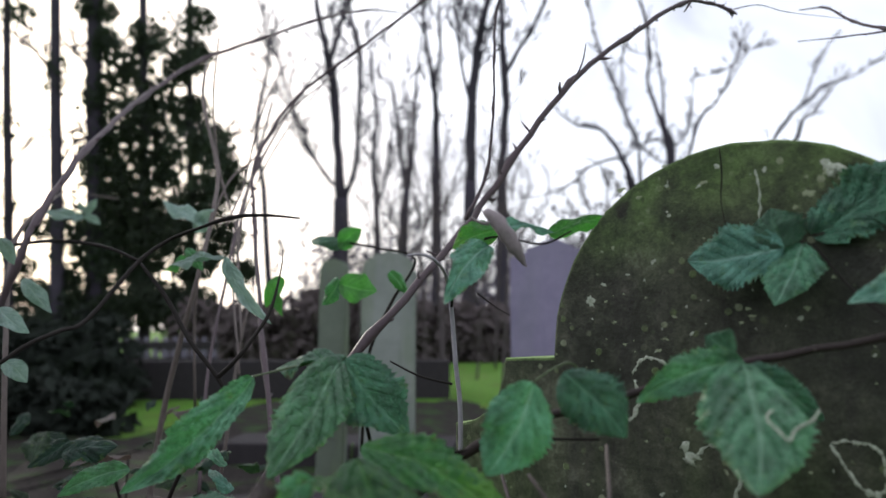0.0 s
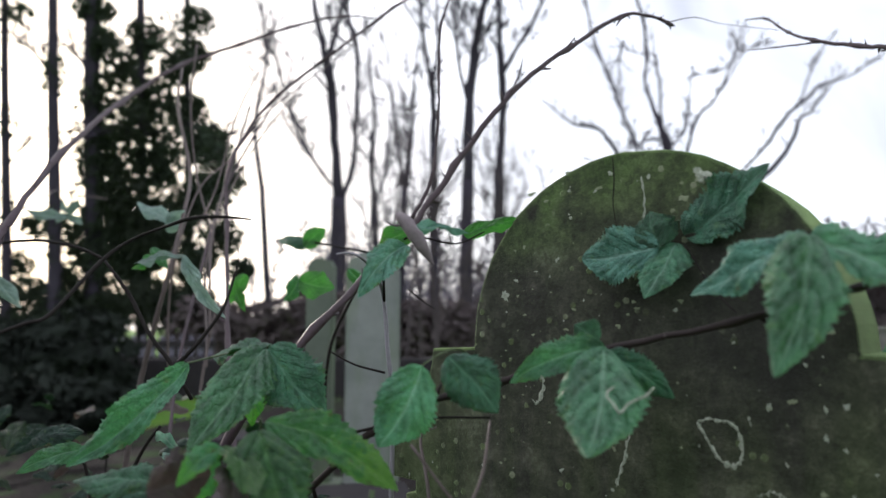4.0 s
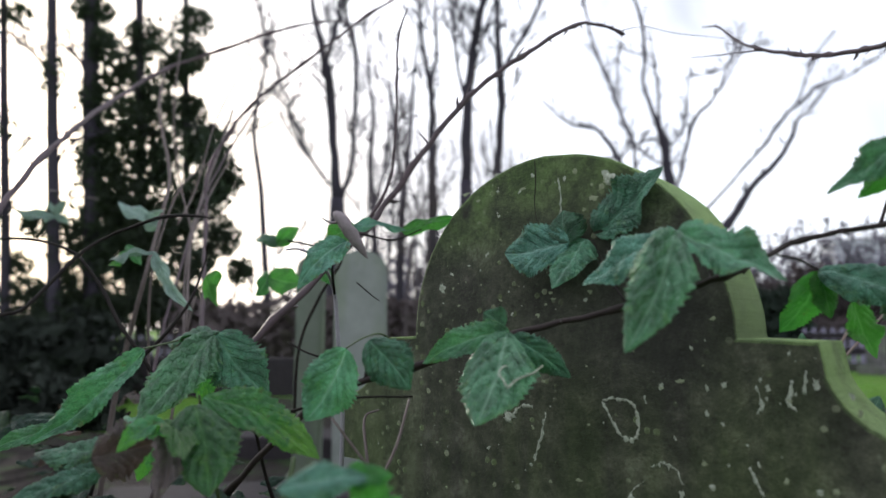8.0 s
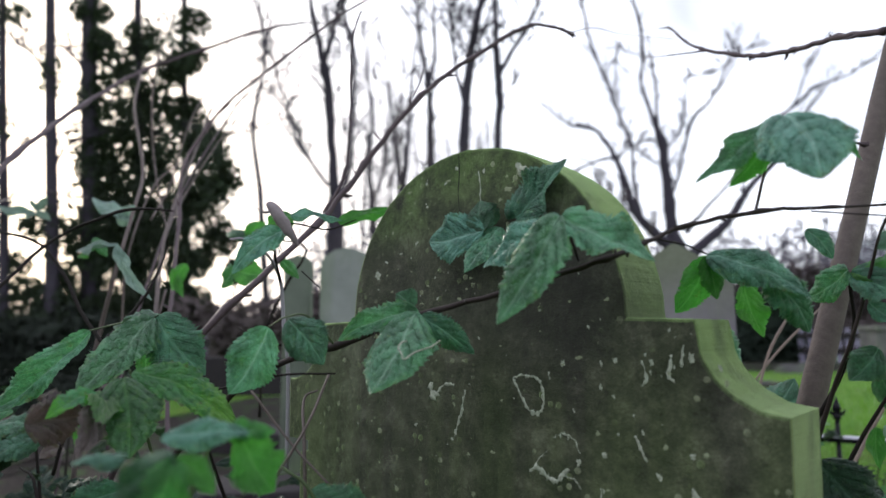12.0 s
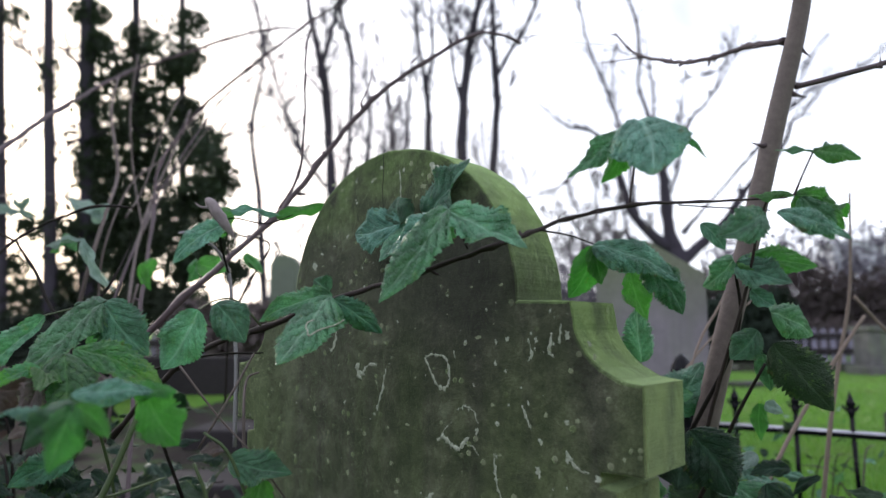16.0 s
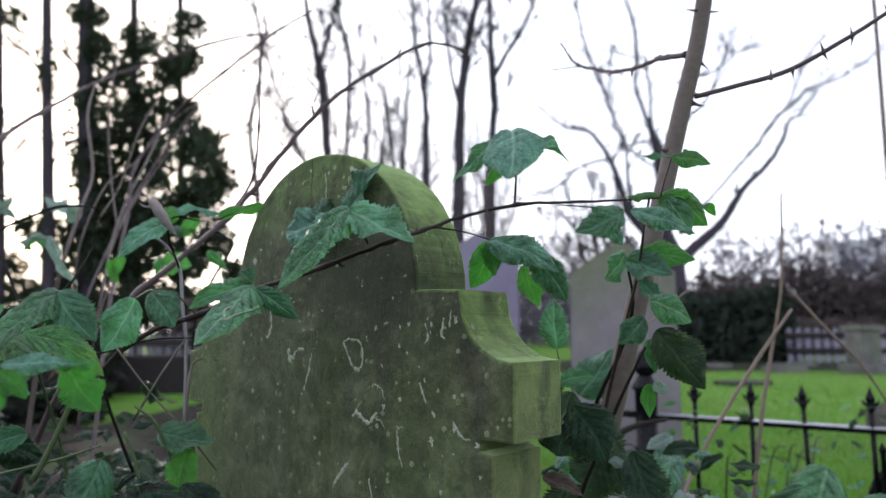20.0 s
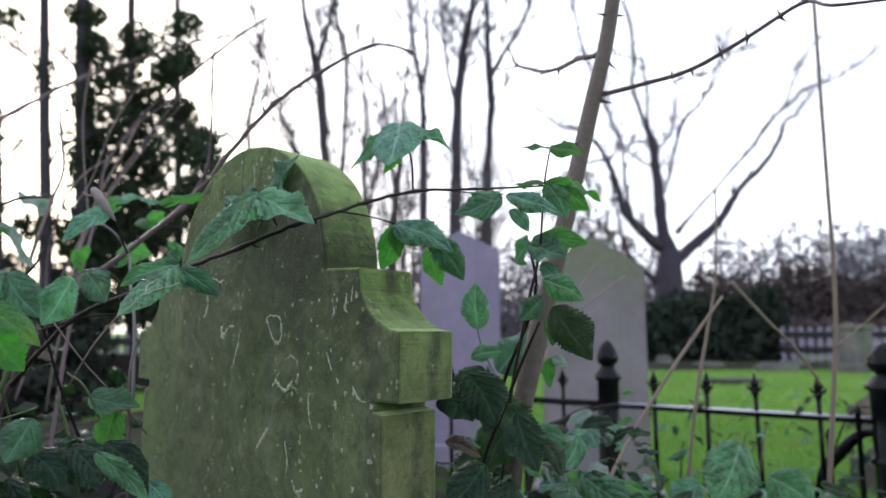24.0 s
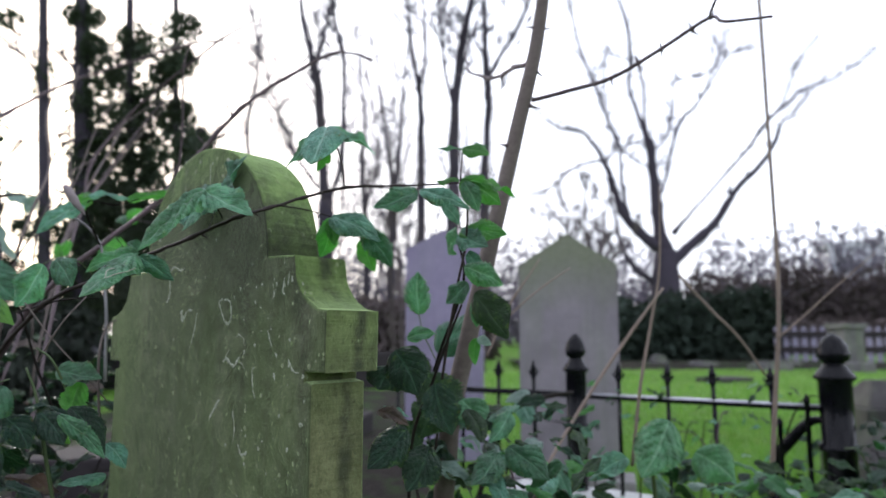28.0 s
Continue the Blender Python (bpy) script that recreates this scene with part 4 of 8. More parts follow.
def picket_fence(x0, y0, x1, y1, step, height, pale):
    ln = math.hypot(x1 - x0, y1 - y0)
    fence = thing("boundary_fence", "distant boundary fence of pale pickets on dark rails", "fence", m=Matrix.Translation((x0, y0, 0)) @ Matrix.Rotation(math.atan2(y1 - y0, x1 - x0), 4, "Z"))
    bm = bmesh.new()
    w = step * 0.3
    box(bm, -w, w, -0.02, 0.02, 0.0, height)
    verts = box(bm, -w * 0.6, w * 0.6, -0.018, 0.018, height, height + 0.08)
    me = solid("picket", bm, pale, False)
    k = 0
    while k * step < ln:
        part("picket", me, pale, fence).location.x = k * step
        k += 1
    for z in (height * 0.35, height * 0.78):
        bm = bmesh.new()
        box(bm, -0.1, ln + 0.1, -0.06, -0.022, z, z + 0.16, bevel=0.01)
        part("rail", bm, DARKWOOD, fence)


picket_fence(-7.9, 14.2, -4.9, 14.5, 0.2, 0.78, GREYPAINT)
picket_fence(9.9, 18.0, 15.5, 17.4, 0.24, 0.95, WHITEPAINT)


def pedestal_tomb(x, y):
    tomb = thing("pedestal_monument", "grey stone pedestal monument with moulded cap on the lawn", "monument", m=pose(x, y, 0, 0, 0, 12))
    for name, w, z0, z1 in (("base", 0.75, -0.05, 0.2), ("die", 0.5, 0.2, 0.95), ("cap", 0.62, 0.95, 1.06)):
        bm = bmesh.new()
        box(bm, -w / 2, w / 2, -w / 2, w / 2, z0, z1, bevel=0.03)
        part(name, bm, FARSTONE, tomb, smooth=False)


pedestal_tomb(9.9, 14.8)
rng = random.Random(21)
for gx, gy, gh, gw in ((6.3, 17.0, 0.3, 0.4), (8.3, 15.2, 0.2, 0.8), (11.4, 13.9, 0.5, 0.5), (7.2, 16.4, 0.16, 0.6), (9.4, 16.6, 0.2, 0.6), (12.6, 16.0, 0.6, 0.5)):
    gs = slab_stone("far_headstone", "small weathered headstone standing on the lawn", gx, gy, rng.uniform(-20, 10), gw, 0.2, [(gw / 2, gh * 0.75), (gw * 0.35, gh * 0.93), (0.0, gh)], FARSTONE, rng.uniform(-3, 3))
    tagged(gs, group="headstones on the lawn")


def leaf_cards(name, label, category, clumps, count, size, material, seed, kind="stuff", parent=None):
    """Many small folded leaves scattered through uneven clumps (centre, radii)."""
    rng = np.random.default_rng(seed)
    vols = np.array([c[3] * c[4] * c[5] for c in clumps]) ** 0.8
    pick = rng.choice(len(clumps), count, p=vols / vols.sum())
    cl = np.array(clumps)[pick]
    d = rng.normal(size=(count, 3))
    d /= np.linalg.norm(d, axis=1)[:, None]
    c = cl[:, :3] + d * cl[:, 3:6] * (rng.random(count) ** 0.42)[:, None]
    a = rng.normal(size=(count, 3))
    a /= np.linalg.norm(a, axis=1)[:, None]
    b = np.cross(a, rng.normal(size=(count, 3)))
    b /= np.linalg.norm(b, axis=1)[:, None]
    up = np.cross(a, b)
    s = size * (0.5 + rng.random(count))[:, None]
    # base, two edges raised, tip
    corners = [c - a * s, c - a * s * 0.15 + b * s * 0.5 + up * s * 0.18, c + a * s, c - a * s * 0.15 - b * s * 0.5 + up * s * 0.18]
    verts = np.stack(corners, 1).reshape(-1, 3)
    idx = np.arange(count) * 4
    faces = np.concatenate([np.stack([idx, idx + 1, idx + 2], 1), np.stack([idx, idx + 2, idx + 3], 1)])
    me = bpy.data.meshes.new(name)
    me.from_pydata(verts.tolist(), [], faces.tolist())
    layer = me.uv_layers.new(name="blade")
    flat = np.array([(0, 0.5), (0.45, 1), (1, 0.5), (0.45, 0)])[np.array([lp.vertex_index % 4 for lp in me.loops])]
    layer.data.foreach_set("uv", flat.astype(np.float32).ravel())
    me.materials.append(material)
    me.update()
    ob = new(name, me)
    if parent is not None:
        ob.parent = parent
        ob.matrix_parent_inverse = parent.matrix_basis.inverted()
        if kind:
            ob["kind"] = kind
        return ob
    return tagged(ob, label, category, kind=kind)


def hedge(name, label, x0, x1, y, h, depth, count, size, seed, step=0.8, material=HEDGE):
    rng = random.Random(seed)
    clumps, x = [], x0
    while x < x1:
        top = h * rng.uniform(0.86, 1.08)
        clumps.append((x, y + rng.uniform(-0.2, 0.2), top * 0.5, step * 0.8, depth, top * 0.52))
        clumps.append((x, y, top * 0.2, step * 0.9, depth, top * 0.3))
        x += step
    leaf_cards(name, label, "hedge", clumps, count, size, material, seed)


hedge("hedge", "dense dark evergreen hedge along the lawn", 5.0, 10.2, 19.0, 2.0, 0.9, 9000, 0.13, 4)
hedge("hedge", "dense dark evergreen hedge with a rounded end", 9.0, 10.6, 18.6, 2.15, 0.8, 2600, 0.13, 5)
hedge("shrubbery", "dark shaded ivy and shrubs under the trees", -9.5, -4.6, 9.0, 1.25, 1.0, 7000, 0.11, 6, 0.8, HEDGE_SHADED)
hedge("shrubbery", "dark shaded ivy and shrubs by the path", -9.5, -3.45, 6.7, 0.6, 0.6, 7500, 0.09, 7, 0.5, HEDGE_SHADED)
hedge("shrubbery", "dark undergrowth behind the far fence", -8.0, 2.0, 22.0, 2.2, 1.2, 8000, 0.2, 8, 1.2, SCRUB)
# sparse dark leaves added over the grass in place of tree shade
hedge("ground_cover", "dark leaves added over rough grass to dim it like tree shade", -7.5, -4.6, 7.2, 0.13, 1.4, 1100, 0.06, 33, 0.5, LEAF_SHADED)
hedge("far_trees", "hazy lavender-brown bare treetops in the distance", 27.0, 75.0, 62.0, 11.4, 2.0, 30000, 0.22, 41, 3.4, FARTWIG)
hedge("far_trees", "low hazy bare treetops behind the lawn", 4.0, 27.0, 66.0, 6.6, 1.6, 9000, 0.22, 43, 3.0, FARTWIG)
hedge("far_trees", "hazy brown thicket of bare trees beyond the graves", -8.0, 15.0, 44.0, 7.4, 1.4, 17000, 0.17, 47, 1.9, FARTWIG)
# never in view: added behind the camera to cut light from the low sky
hedge("tall_hedge", "unseen dark hedge added behind the viewpoint to block low sky light", -16.0, 12.0, -8.5, 2.2, 1.0, 8000, 0.25, 12, 1.6)
hedge("shrubbery", "brown leafless scrub far across the lawn", 15.0, 36.0, 36.0, 4.6, 1.6, 26000, 0.17, 9, 1.6, SCRUB)
hedge("shrubbery", "low dark scrub behind the white fence", 11.5, 24.0, 27.0, 1.6, 1.0, 9000, 0.13, 19, 1.2, SCRUB)


def hedge_bed():
    """A shaded bank of bare soil and litter along the foot of the hedge."""
    bm = bmesh.new()
    rows = []
    for i in range(41):
        x = 2.6 + 0.24 * i
        edge = 15.3 + 0.35 * noise.noise((x * 0.9, 3.0, 0.0)) + 0.15 * noise.noise((x * 3.0, 7.0, 0.0))
        rows.append([bm.verts.new((x, edge + (19.3 - edge) * j / 8, -0.06 + 0.16 * min(1, j / 2.5) + (0.04 * noise.noise((x * 2, j * 0.9, 1.0)) if j else 0))) for j in range(9)])
    for a, b in zip(rows, rows[1:]):
        for j in range(8):
            bm.faces.new((a[j], b[j], b[j + 1], a[j + 1]))
    tagged(new("soil_bank", solid("soil_bank", bm, SOIL)), "bank of dark bare soil and litter under the hedge", "soil", kind="structure")


hedge_bed()


# ---- trees ----
def twigs(bm, p, d, ln, r, depth, rng, up=0.25, least=0.02):
    """A limb that wanders, tapers and splits."""
    line, q, dd = [(*p, r)], Vector(p), Vector(d).normalized()
    n = 4
    for k in range(1, n + 1):
        dd = (dd + Vector((rng.uniform(-0.1, 0.1), rng.uniform(-0.1, 0.1), rng.uniform(-0.05, 0.05) + up * 0.12))).normalized()
        q = q + dd * ln / n
        line.append((*q, max(least * 0.85, r * (1 - 0.45 * k / n))))
    tube(bm, line, 5 if r > 0.02 else 4)
    if depth <= 0:
        return
    for k in range(rng.choice((2, 3, 3))):
        at = line[rng.choice((2, 3, 4))]
        side = Vector((rng.uniform(-1, 1), rng.uniform(-1, 1), rng.uniform(-0.2, 0.5)))
        twigs(bm, at[:3], dd * 0.9 + side * 0.6, ln * rng.uniform(0.5, 0.75), max(least, at[3] * rng.uniform(0.5, 0.75)), depth - 1, rng, up, least)


def bare_tree(label, limbs, seed, depth=2, spread=2.2, name="bare_tree", material=None, thin=0.25, least=0.022):
    """A leafless tree from its main limbs, each a list of (x, y, z, r), with finer limbs grown on them."""
    rng = random.Random(seed)
    row = {"bare_tree": "leafless trees beyond the graves", "distant_tree": "distant treeline", "evergreen_tree": "tall evergreens", "sapling": "saplings beyond the graves"}
    tree = thing(name, label, "tree", row.get(name, ""), at=limbs[0][0][:3])
    o = Vector(limbs[0][0][:3])
    for i, limb in enumerate(limbs):
        bm = bmesh.new()
        line = smooth_line([(p[0] - o.x, p[1] - o.y, p[2] - o.z, p[3]) for p in limb], 4)
        if i:
            # crooked growth: each length turns a little off the last
            kink = [0.42 * min(0.1, p[3] + 0.02) for p in line]
            line = [line[0]] + [(p[0] + rng.uniform(-q, q), p[1] + rng.uniform(-q, q), p[2], p[3] * rng.uniform(0.88, 1.1)) for p, q in zip(line[1:], kink[1:])]
        tube(bm, line, 9 if i == 0 else 7)
        if i:
            for k in range(6 + len(line) // 2):
                n = rng.randrange(len(line) // 4, len(line) - 1)
                at, ahead = line[n], Vector(line[n + 1][:3]) - Vector(line[n][:3])
                nx = ahead.normalized() * 0.9 + Vector((rng.uniform(-1, 1), rng.uniform(-1, 1), rng.uniform(-0.1, 0.5)))
                twigs(bm, at[:3], nx, spread * rng.uniform(0.3, 0.9), max(least * 1.3, at[3] * thin), depth - 1, rng, 0.25, least)
            end = line[-1]
            dd = Vector(line[-1][:3]) - Vector(line[-2][:3])
            twigs(bm, end[:3], dd, spread, end[3], depth, rng, 0.25, least)
        part("trunk" if i == 0 else "limb", bm, material or BARK, tree)
    return tree



# ---- bare trees beyond the graves ----
bare_tree("leafless deciduous tree with upright forking limbs", [[(-4.35, 28.23, -0.33, 0.402), (-4.35, 27.89, 2.48, 0.378), (-4.24, 27.63, 4.59, 0.355), (-4.24, 27.41, 6.47, 0.307)],
    [(-4.24, 27.42, 6.35, 0.236), (-4.4, 27.12, 8.82, 0.189), (-4.64, 26.78, 11.63, 0.213), (-4.83, 26.68, 12.45, 0.142), (-5.3, 26.41, 14.68, 0.095), (-5.58, 26.18, 16.56, 0.071)],
    [(-4.09, 27.41, 6.42, 0.142), (-3.65, 27.26, 7.64, 0.106), (-3.5, 26.98, 9.99, 0.095), (-3.46, 26.69, 12.34, 0.095), (-3.86, 26.46, 14.21, 0.071), (-4.05, 26.24, 16.09, 0.047)],
    [(-4.71, 26.72, 12.1, 0.118), (-4.35, 26.58, 13.28, 0.095), (-4.05, 26.41, 14.68, 0.071), (-3.88, 26.24, 16.09, 0.047)],
    [(-4.57, 27.34, 6.99, 0.071), (-5.35, 27.21, 8.11, 0.059), (-6.18, 26.96, 10.11, 0.047), (-6.77, 26.75, 11.87, 0.043), (-7.24, 26.55, 13.51, 0.035)]] +
    [[(-4.76, 27.31, 7.29, 0.059), (-5.82, 27.12, 8.82, 0.047), (-6.53, 26.89, 10.69, 0.035)]], 1, 3, 1.5, "bare_tree", None, 0.2)
bare_tree("leafless deciduous tree with upright forking limbs", [[(1.15, 30.26, -0.43, 0.329), (1.15, 29.77, 3.59, 0.304), (1.22, 29.28, 7.62, 0.279)],
    [(1.22, 29.31, 7.37, 0.279), (1.3, 28.85, 11.14, 0.228), (1.55, 28.58, 13.4, 0.203), (1.98, 28.3, 15.66, 0.152), (2.24, 28.06, 17.67, 0.101)],
    [(1.25, 28.88, 10.89, 0.101), (0.89, 28.7, 12.39, 0.076), (0.67, 28.49, 14.15, 0.063), (0.46, 28.21, 16.42, 0.051)],
    [(1.35, 28.76, 11.89, 0.101), (1.73, 28.61, 13.15, 0.076), (2.36, 28.36, 15.16, 0.051)]], 2, 3, 1.6, "bare_tree", None, 0.2)
bare_tree("leafless deciduous tree with upright forking limbs", [[(2.66, 30.77, -0.45, 0.309), (2.66, 30.27, 3.64, 0.283), (2.66, 29.71, 8.24, 0.232)],
    [(2.66, 29.74, 7.98, 0.206), (2.86, 29.4, 10.79, 0.180), (2.81, 29.18, 12.58, 0.180), (2.66, 28.96, 14.37, 0.129), (2.71, 28.59, 17.44, 0.077)],
    [(2.84, 29.18, 12.58, 0.129), (3.56, 29.03, 13.86, 0.103), (4.33, 28.87, 15.14, 0.077), (4.98, 28.65, 16.93, 0.051)]], 3, 3, 1.6, "bare_tree", None, 0.2)
bare_tree("leafless deciduous tree with upright forking limbs", [[(-0.34, 33.3, -0.57, 0.251), (-0.34, 32.66, 4.69, 0.223), (-0.34, 31.99, 10.22, 0.195)],
    [(-0.34, 32, 10.08, 0.195), (-0.34, 31.79, 11.88, 0.167), (-0.48, 31.65, 12.98, 0.139), (-0.9, 31.35, 15.47, 0.084), (-1.18, 31.01, 18.24, 0.056)],
    [(-0.42, 31.65, 12.98, 0.111), (-0.15, 31.45, 14.64, 0.084), (-0.2, 31.15, 17.13, 0.056)]], 4, 3, 1.5, "bare_tree", None, 0.2)
bare_tree("leafless deciduous tree with upright forking limbs", [[(-2.25, 38.36, -0.8, 0.257), (-2.25, 37.74, 4.29, 0.225), (-2.05, 37.16, 9.07, 0.192)],
    [(-2.05, 37.18, 8.91, 0.192), (-1.7, 36.85, 11.62, 0.128), (-1.6, 36.58, 13.85, 0.096), (-1.38, 36.23, 16.71, 0.064)],
    [(-2.05, 37.2, 8.75, 0.128), (-2.5, 36.85, 11.62, 0.096), (-2.82, 36.47, 14.8, 0.064)]], 5, 3, 1.8, "bare_tree", None, 0.2)
bare_tree("leafless deciduous tree with upright forking limbs", [[(-3.99, 40.39, -0.9, 0.236), (-3.86, 39.74, 4.47, 0.203), (-3.99, 39.21, 8.82, 0.169)],
    [(-3.99, 39.23, 8.66, 0.169), (-4.16, 38.92, 11.17, 0.135), (-3.99, 38.6, 13.85, 0.084), (-4.33, 38.19, 17.2, 0.061)],
    [(-3.93, 39.29, 8.15, 0.101), (-3.32, 39, 10.5, 0.084), (-2.98, 38.6, 13.85, 0.051)]], 6, 3, 1.8, "bare_tree", None, 0.2)
bare_tree("leafless deciduous tree with upright forking limbs", [[(-10.58, 42.42, -0.99, 0.248), (-10.94, 41.73, 4.64, 0.213), (-11.22, 41.09, 9.92, 0.177)],
    [(-11.22, 41.11, 9.74, 0.177), (-11.65, 40.62, 13.79, 0.142), (-10.94, 40.11, 18.02, 0.089), (-11.47, 39.68, 21.54, 0.071)]], 16, 3, 1.8, "bare_tree", None, 0.2)
# the great tree: limbs as (x, z, radius) about its trunk, the crown leaning a little towards the lawn
GREAT_TRUNK = [[(0.1, -0.25, 0.95), (0.14, 0.5, 0.83), (0.16, 1.51, 0.782), (0.17, 3.29, 0.7), (0.2, 4.2, 0.58), (0.23, 4.9, 0.46)]]
GREAT_MIDDLE = [[(0.23, 4.68, 0.452), (-0.07, 6.07, 0.328), (-0.15, 7.49, 0.278), (-0.32, 8.92, 0.229), (-0.39, 10.02, 0.232), (-0.65, 10.80, 0.144), (-1.11, 12.12, 0.090), (-1.35, 13.30, 0.073), (-1.25, 14.49, 0.073), (-1.32, 16.00, 0.084), (-1.65, 17.21, 0.066), (-1.91, 18.13, 0.057)],
    [(-0.59, 10.65, 0.089), (-0.63, 12.12, 0.063), (-0.71, 13.60, 0.055), (-0.88, 14.49, 0.046)],
    [(-0.35, 9.64, 0.071), (0.39, 10.51, 0.053), (0.72, 11.53, 0.054), (0.81, 12.41, 0.036)],
    [(-0.01, 7.49, 0.088), (0.24, 8.20, 0.071), (0.48, 9.21, 0.071), (0.81, 10.36, 0.072)],
    [(0.81, 10.36, 0.072), (1.28, 11.47, 0.082), (1.87, 11.97, 0.055), (2.48, 12.86, 0.056)]]
GREAT_LEFT = [[(-0.12, 4.95, 0.351), (-1.06, 5.79, 0.274), (-1.86, 6.78, 0.223), (-2.23, 8.06, 0.159), (-2.49, 8.92, 0.139), (-3.02, 9.93, 0.120), (-3.57, 10.65, 0.087), (-4.27, 10.89, 0.120), (-4.83, 10.94, 0.061), (-5.53, 11.38, 0.044)],
    [(-2.47, 9.35, 0.069), (-3.46, 9.21, 0.069), (-4.46, 8.77, 0.060), (-5.17, 8.06, 0.051), (-6.16, 7.63, 0.042)],
    [(-2.56, 9.35, 0.052), (-1.75, 10.01, 0.044), (-0.61, 10.22, 0.036)],
    [(-1.54, 6.36, 0.138), (-1.81, 8.06, 0.086), (-1.90, 9.78, 0.079), (-2.15, 10.80, 0.071)],
    [(-2.15, 10.80, 0.071), (-2.68, 11.97, 0.080), (-2.94, 12.85, 0.089), (-3.34, 13.89, 0.063)]]
GREAT_RIGHT = [[(0.61, 5.65, 0.160), (1.34, 6.50, 0.088), (2.37, 7.63, 0.072), (3.56, 8.92, 0.073), (4.46, 9.93, 0.075), (5.22, 10.95, 0.108), (5.84, 11.68, 0.077), (6.43, 12.12, 0.087), (7.19, 12.86, 0.079), (8.07, 13.16, 0.050), (9.10, 13.60, 0.040), (9.86, 14.14, 0.030)],
    [(0.40, 4.12, 0.326), (1.56, 5.23, 0.280), (2.57, 6.08, 0.232), (3.33, 7.21, 0.210), (4.08, 8.20, 0.147), (5.12, 9.21, 0.129), (5.90, 10.37, 0.108), (6.18, 11.24, 0.077), (6.68, 11.53, 0.058), (7.14, 12.12, 0.049), (7.61, 12.71, 0.040)],
    [(6.23, 12.12, 0.048), (6.81, 13.60, 0.039), (7.30, 14.50, 0.030)]]
GREAT_TOP = [[(2.48, 12.86, 0.056), (2.82, 13.90, 0.057), (3.24, 14.80, 0.048), (3.38, 15.25, 0.038)],
    [(2.91, 14.05, 0.038), (3.87, 14.80, 0.029), (4.16, 14.92, 0.019)],
    [(2.91, 14.05, 0.038), (2.38, 13.66, 0.028), (2.03, 13.54, 0.022)],
    [(-0.38, 8.92, 0.061), (-1.21, 9.35, 0.044), (-1.75, 9.93, 0.035)],
    [(-0.32, 3.29, 0.223), (-1.13, 3.84, 0.137), (-1.79, 4.68, 0.117), (-2.16, 6.07, 0.077), (-2.39, 7.49, 0.060), (-2.55, 8.63, 0.043)],
    [(-3.34, 13.89, 0.063), (-3.87, 15.39, 0.055), (-4.17, 17.21, 0.055), (-4.30, 18.13, 0.047)],
    [(-1.37, 14.49, 0.046), (-2.02, 14.64, 0.036), (-2.45, 14.94, 0.055), (-2.64, 13.30, 0.027)]]
bare_tree("large leafless spreading tree with low forks", [[(11.4 + x, 32.0 - 0.03 * z, z, r) for x, z, r in limb] for limb in GREAT_TRUNK + GREAT_MIDDLE + GREAT_LEFT + GREAT_RIGHT + GREAT_TOP], 7, 2, 0.8, "bare_tree", None, 0.3, 0.02)
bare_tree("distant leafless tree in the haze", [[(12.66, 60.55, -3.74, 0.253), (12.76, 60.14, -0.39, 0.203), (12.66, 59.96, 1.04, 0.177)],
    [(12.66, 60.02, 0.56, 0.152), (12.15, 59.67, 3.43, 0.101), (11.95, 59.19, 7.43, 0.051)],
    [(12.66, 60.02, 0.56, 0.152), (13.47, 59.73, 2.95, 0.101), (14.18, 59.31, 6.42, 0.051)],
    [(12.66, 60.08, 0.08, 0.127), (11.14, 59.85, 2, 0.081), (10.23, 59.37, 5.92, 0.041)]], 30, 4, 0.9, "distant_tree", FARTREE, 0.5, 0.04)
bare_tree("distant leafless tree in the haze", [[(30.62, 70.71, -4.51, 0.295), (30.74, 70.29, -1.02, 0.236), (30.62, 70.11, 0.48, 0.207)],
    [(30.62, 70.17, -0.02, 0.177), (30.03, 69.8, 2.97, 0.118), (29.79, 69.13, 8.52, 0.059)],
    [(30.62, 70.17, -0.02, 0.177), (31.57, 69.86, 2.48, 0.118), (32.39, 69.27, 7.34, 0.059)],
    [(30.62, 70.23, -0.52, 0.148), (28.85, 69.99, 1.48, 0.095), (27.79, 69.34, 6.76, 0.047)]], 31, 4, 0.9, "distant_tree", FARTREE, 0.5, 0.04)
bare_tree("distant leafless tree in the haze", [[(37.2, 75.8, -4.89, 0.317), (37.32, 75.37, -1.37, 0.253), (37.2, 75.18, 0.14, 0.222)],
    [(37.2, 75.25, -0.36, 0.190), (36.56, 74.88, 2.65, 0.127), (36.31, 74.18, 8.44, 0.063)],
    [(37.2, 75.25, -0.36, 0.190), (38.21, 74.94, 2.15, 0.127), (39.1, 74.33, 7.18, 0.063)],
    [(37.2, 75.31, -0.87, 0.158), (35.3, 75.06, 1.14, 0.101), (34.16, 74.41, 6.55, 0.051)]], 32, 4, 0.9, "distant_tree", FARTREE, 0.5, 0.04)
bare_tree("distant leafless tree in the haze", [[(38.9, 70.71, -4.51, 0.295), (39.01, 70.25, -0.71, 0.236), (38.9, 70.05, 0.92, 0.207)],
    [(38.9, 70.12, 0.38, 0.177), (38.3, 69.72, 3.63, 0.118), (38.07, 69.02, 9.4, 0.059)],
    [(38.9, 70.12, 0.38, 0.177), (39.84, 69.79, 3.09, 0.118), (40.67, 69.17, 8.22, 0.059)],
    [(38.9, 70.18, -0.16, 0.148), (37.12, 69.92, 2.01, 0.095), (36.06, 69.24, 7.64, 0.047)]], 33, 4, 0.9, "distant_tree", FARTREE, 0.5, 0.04)
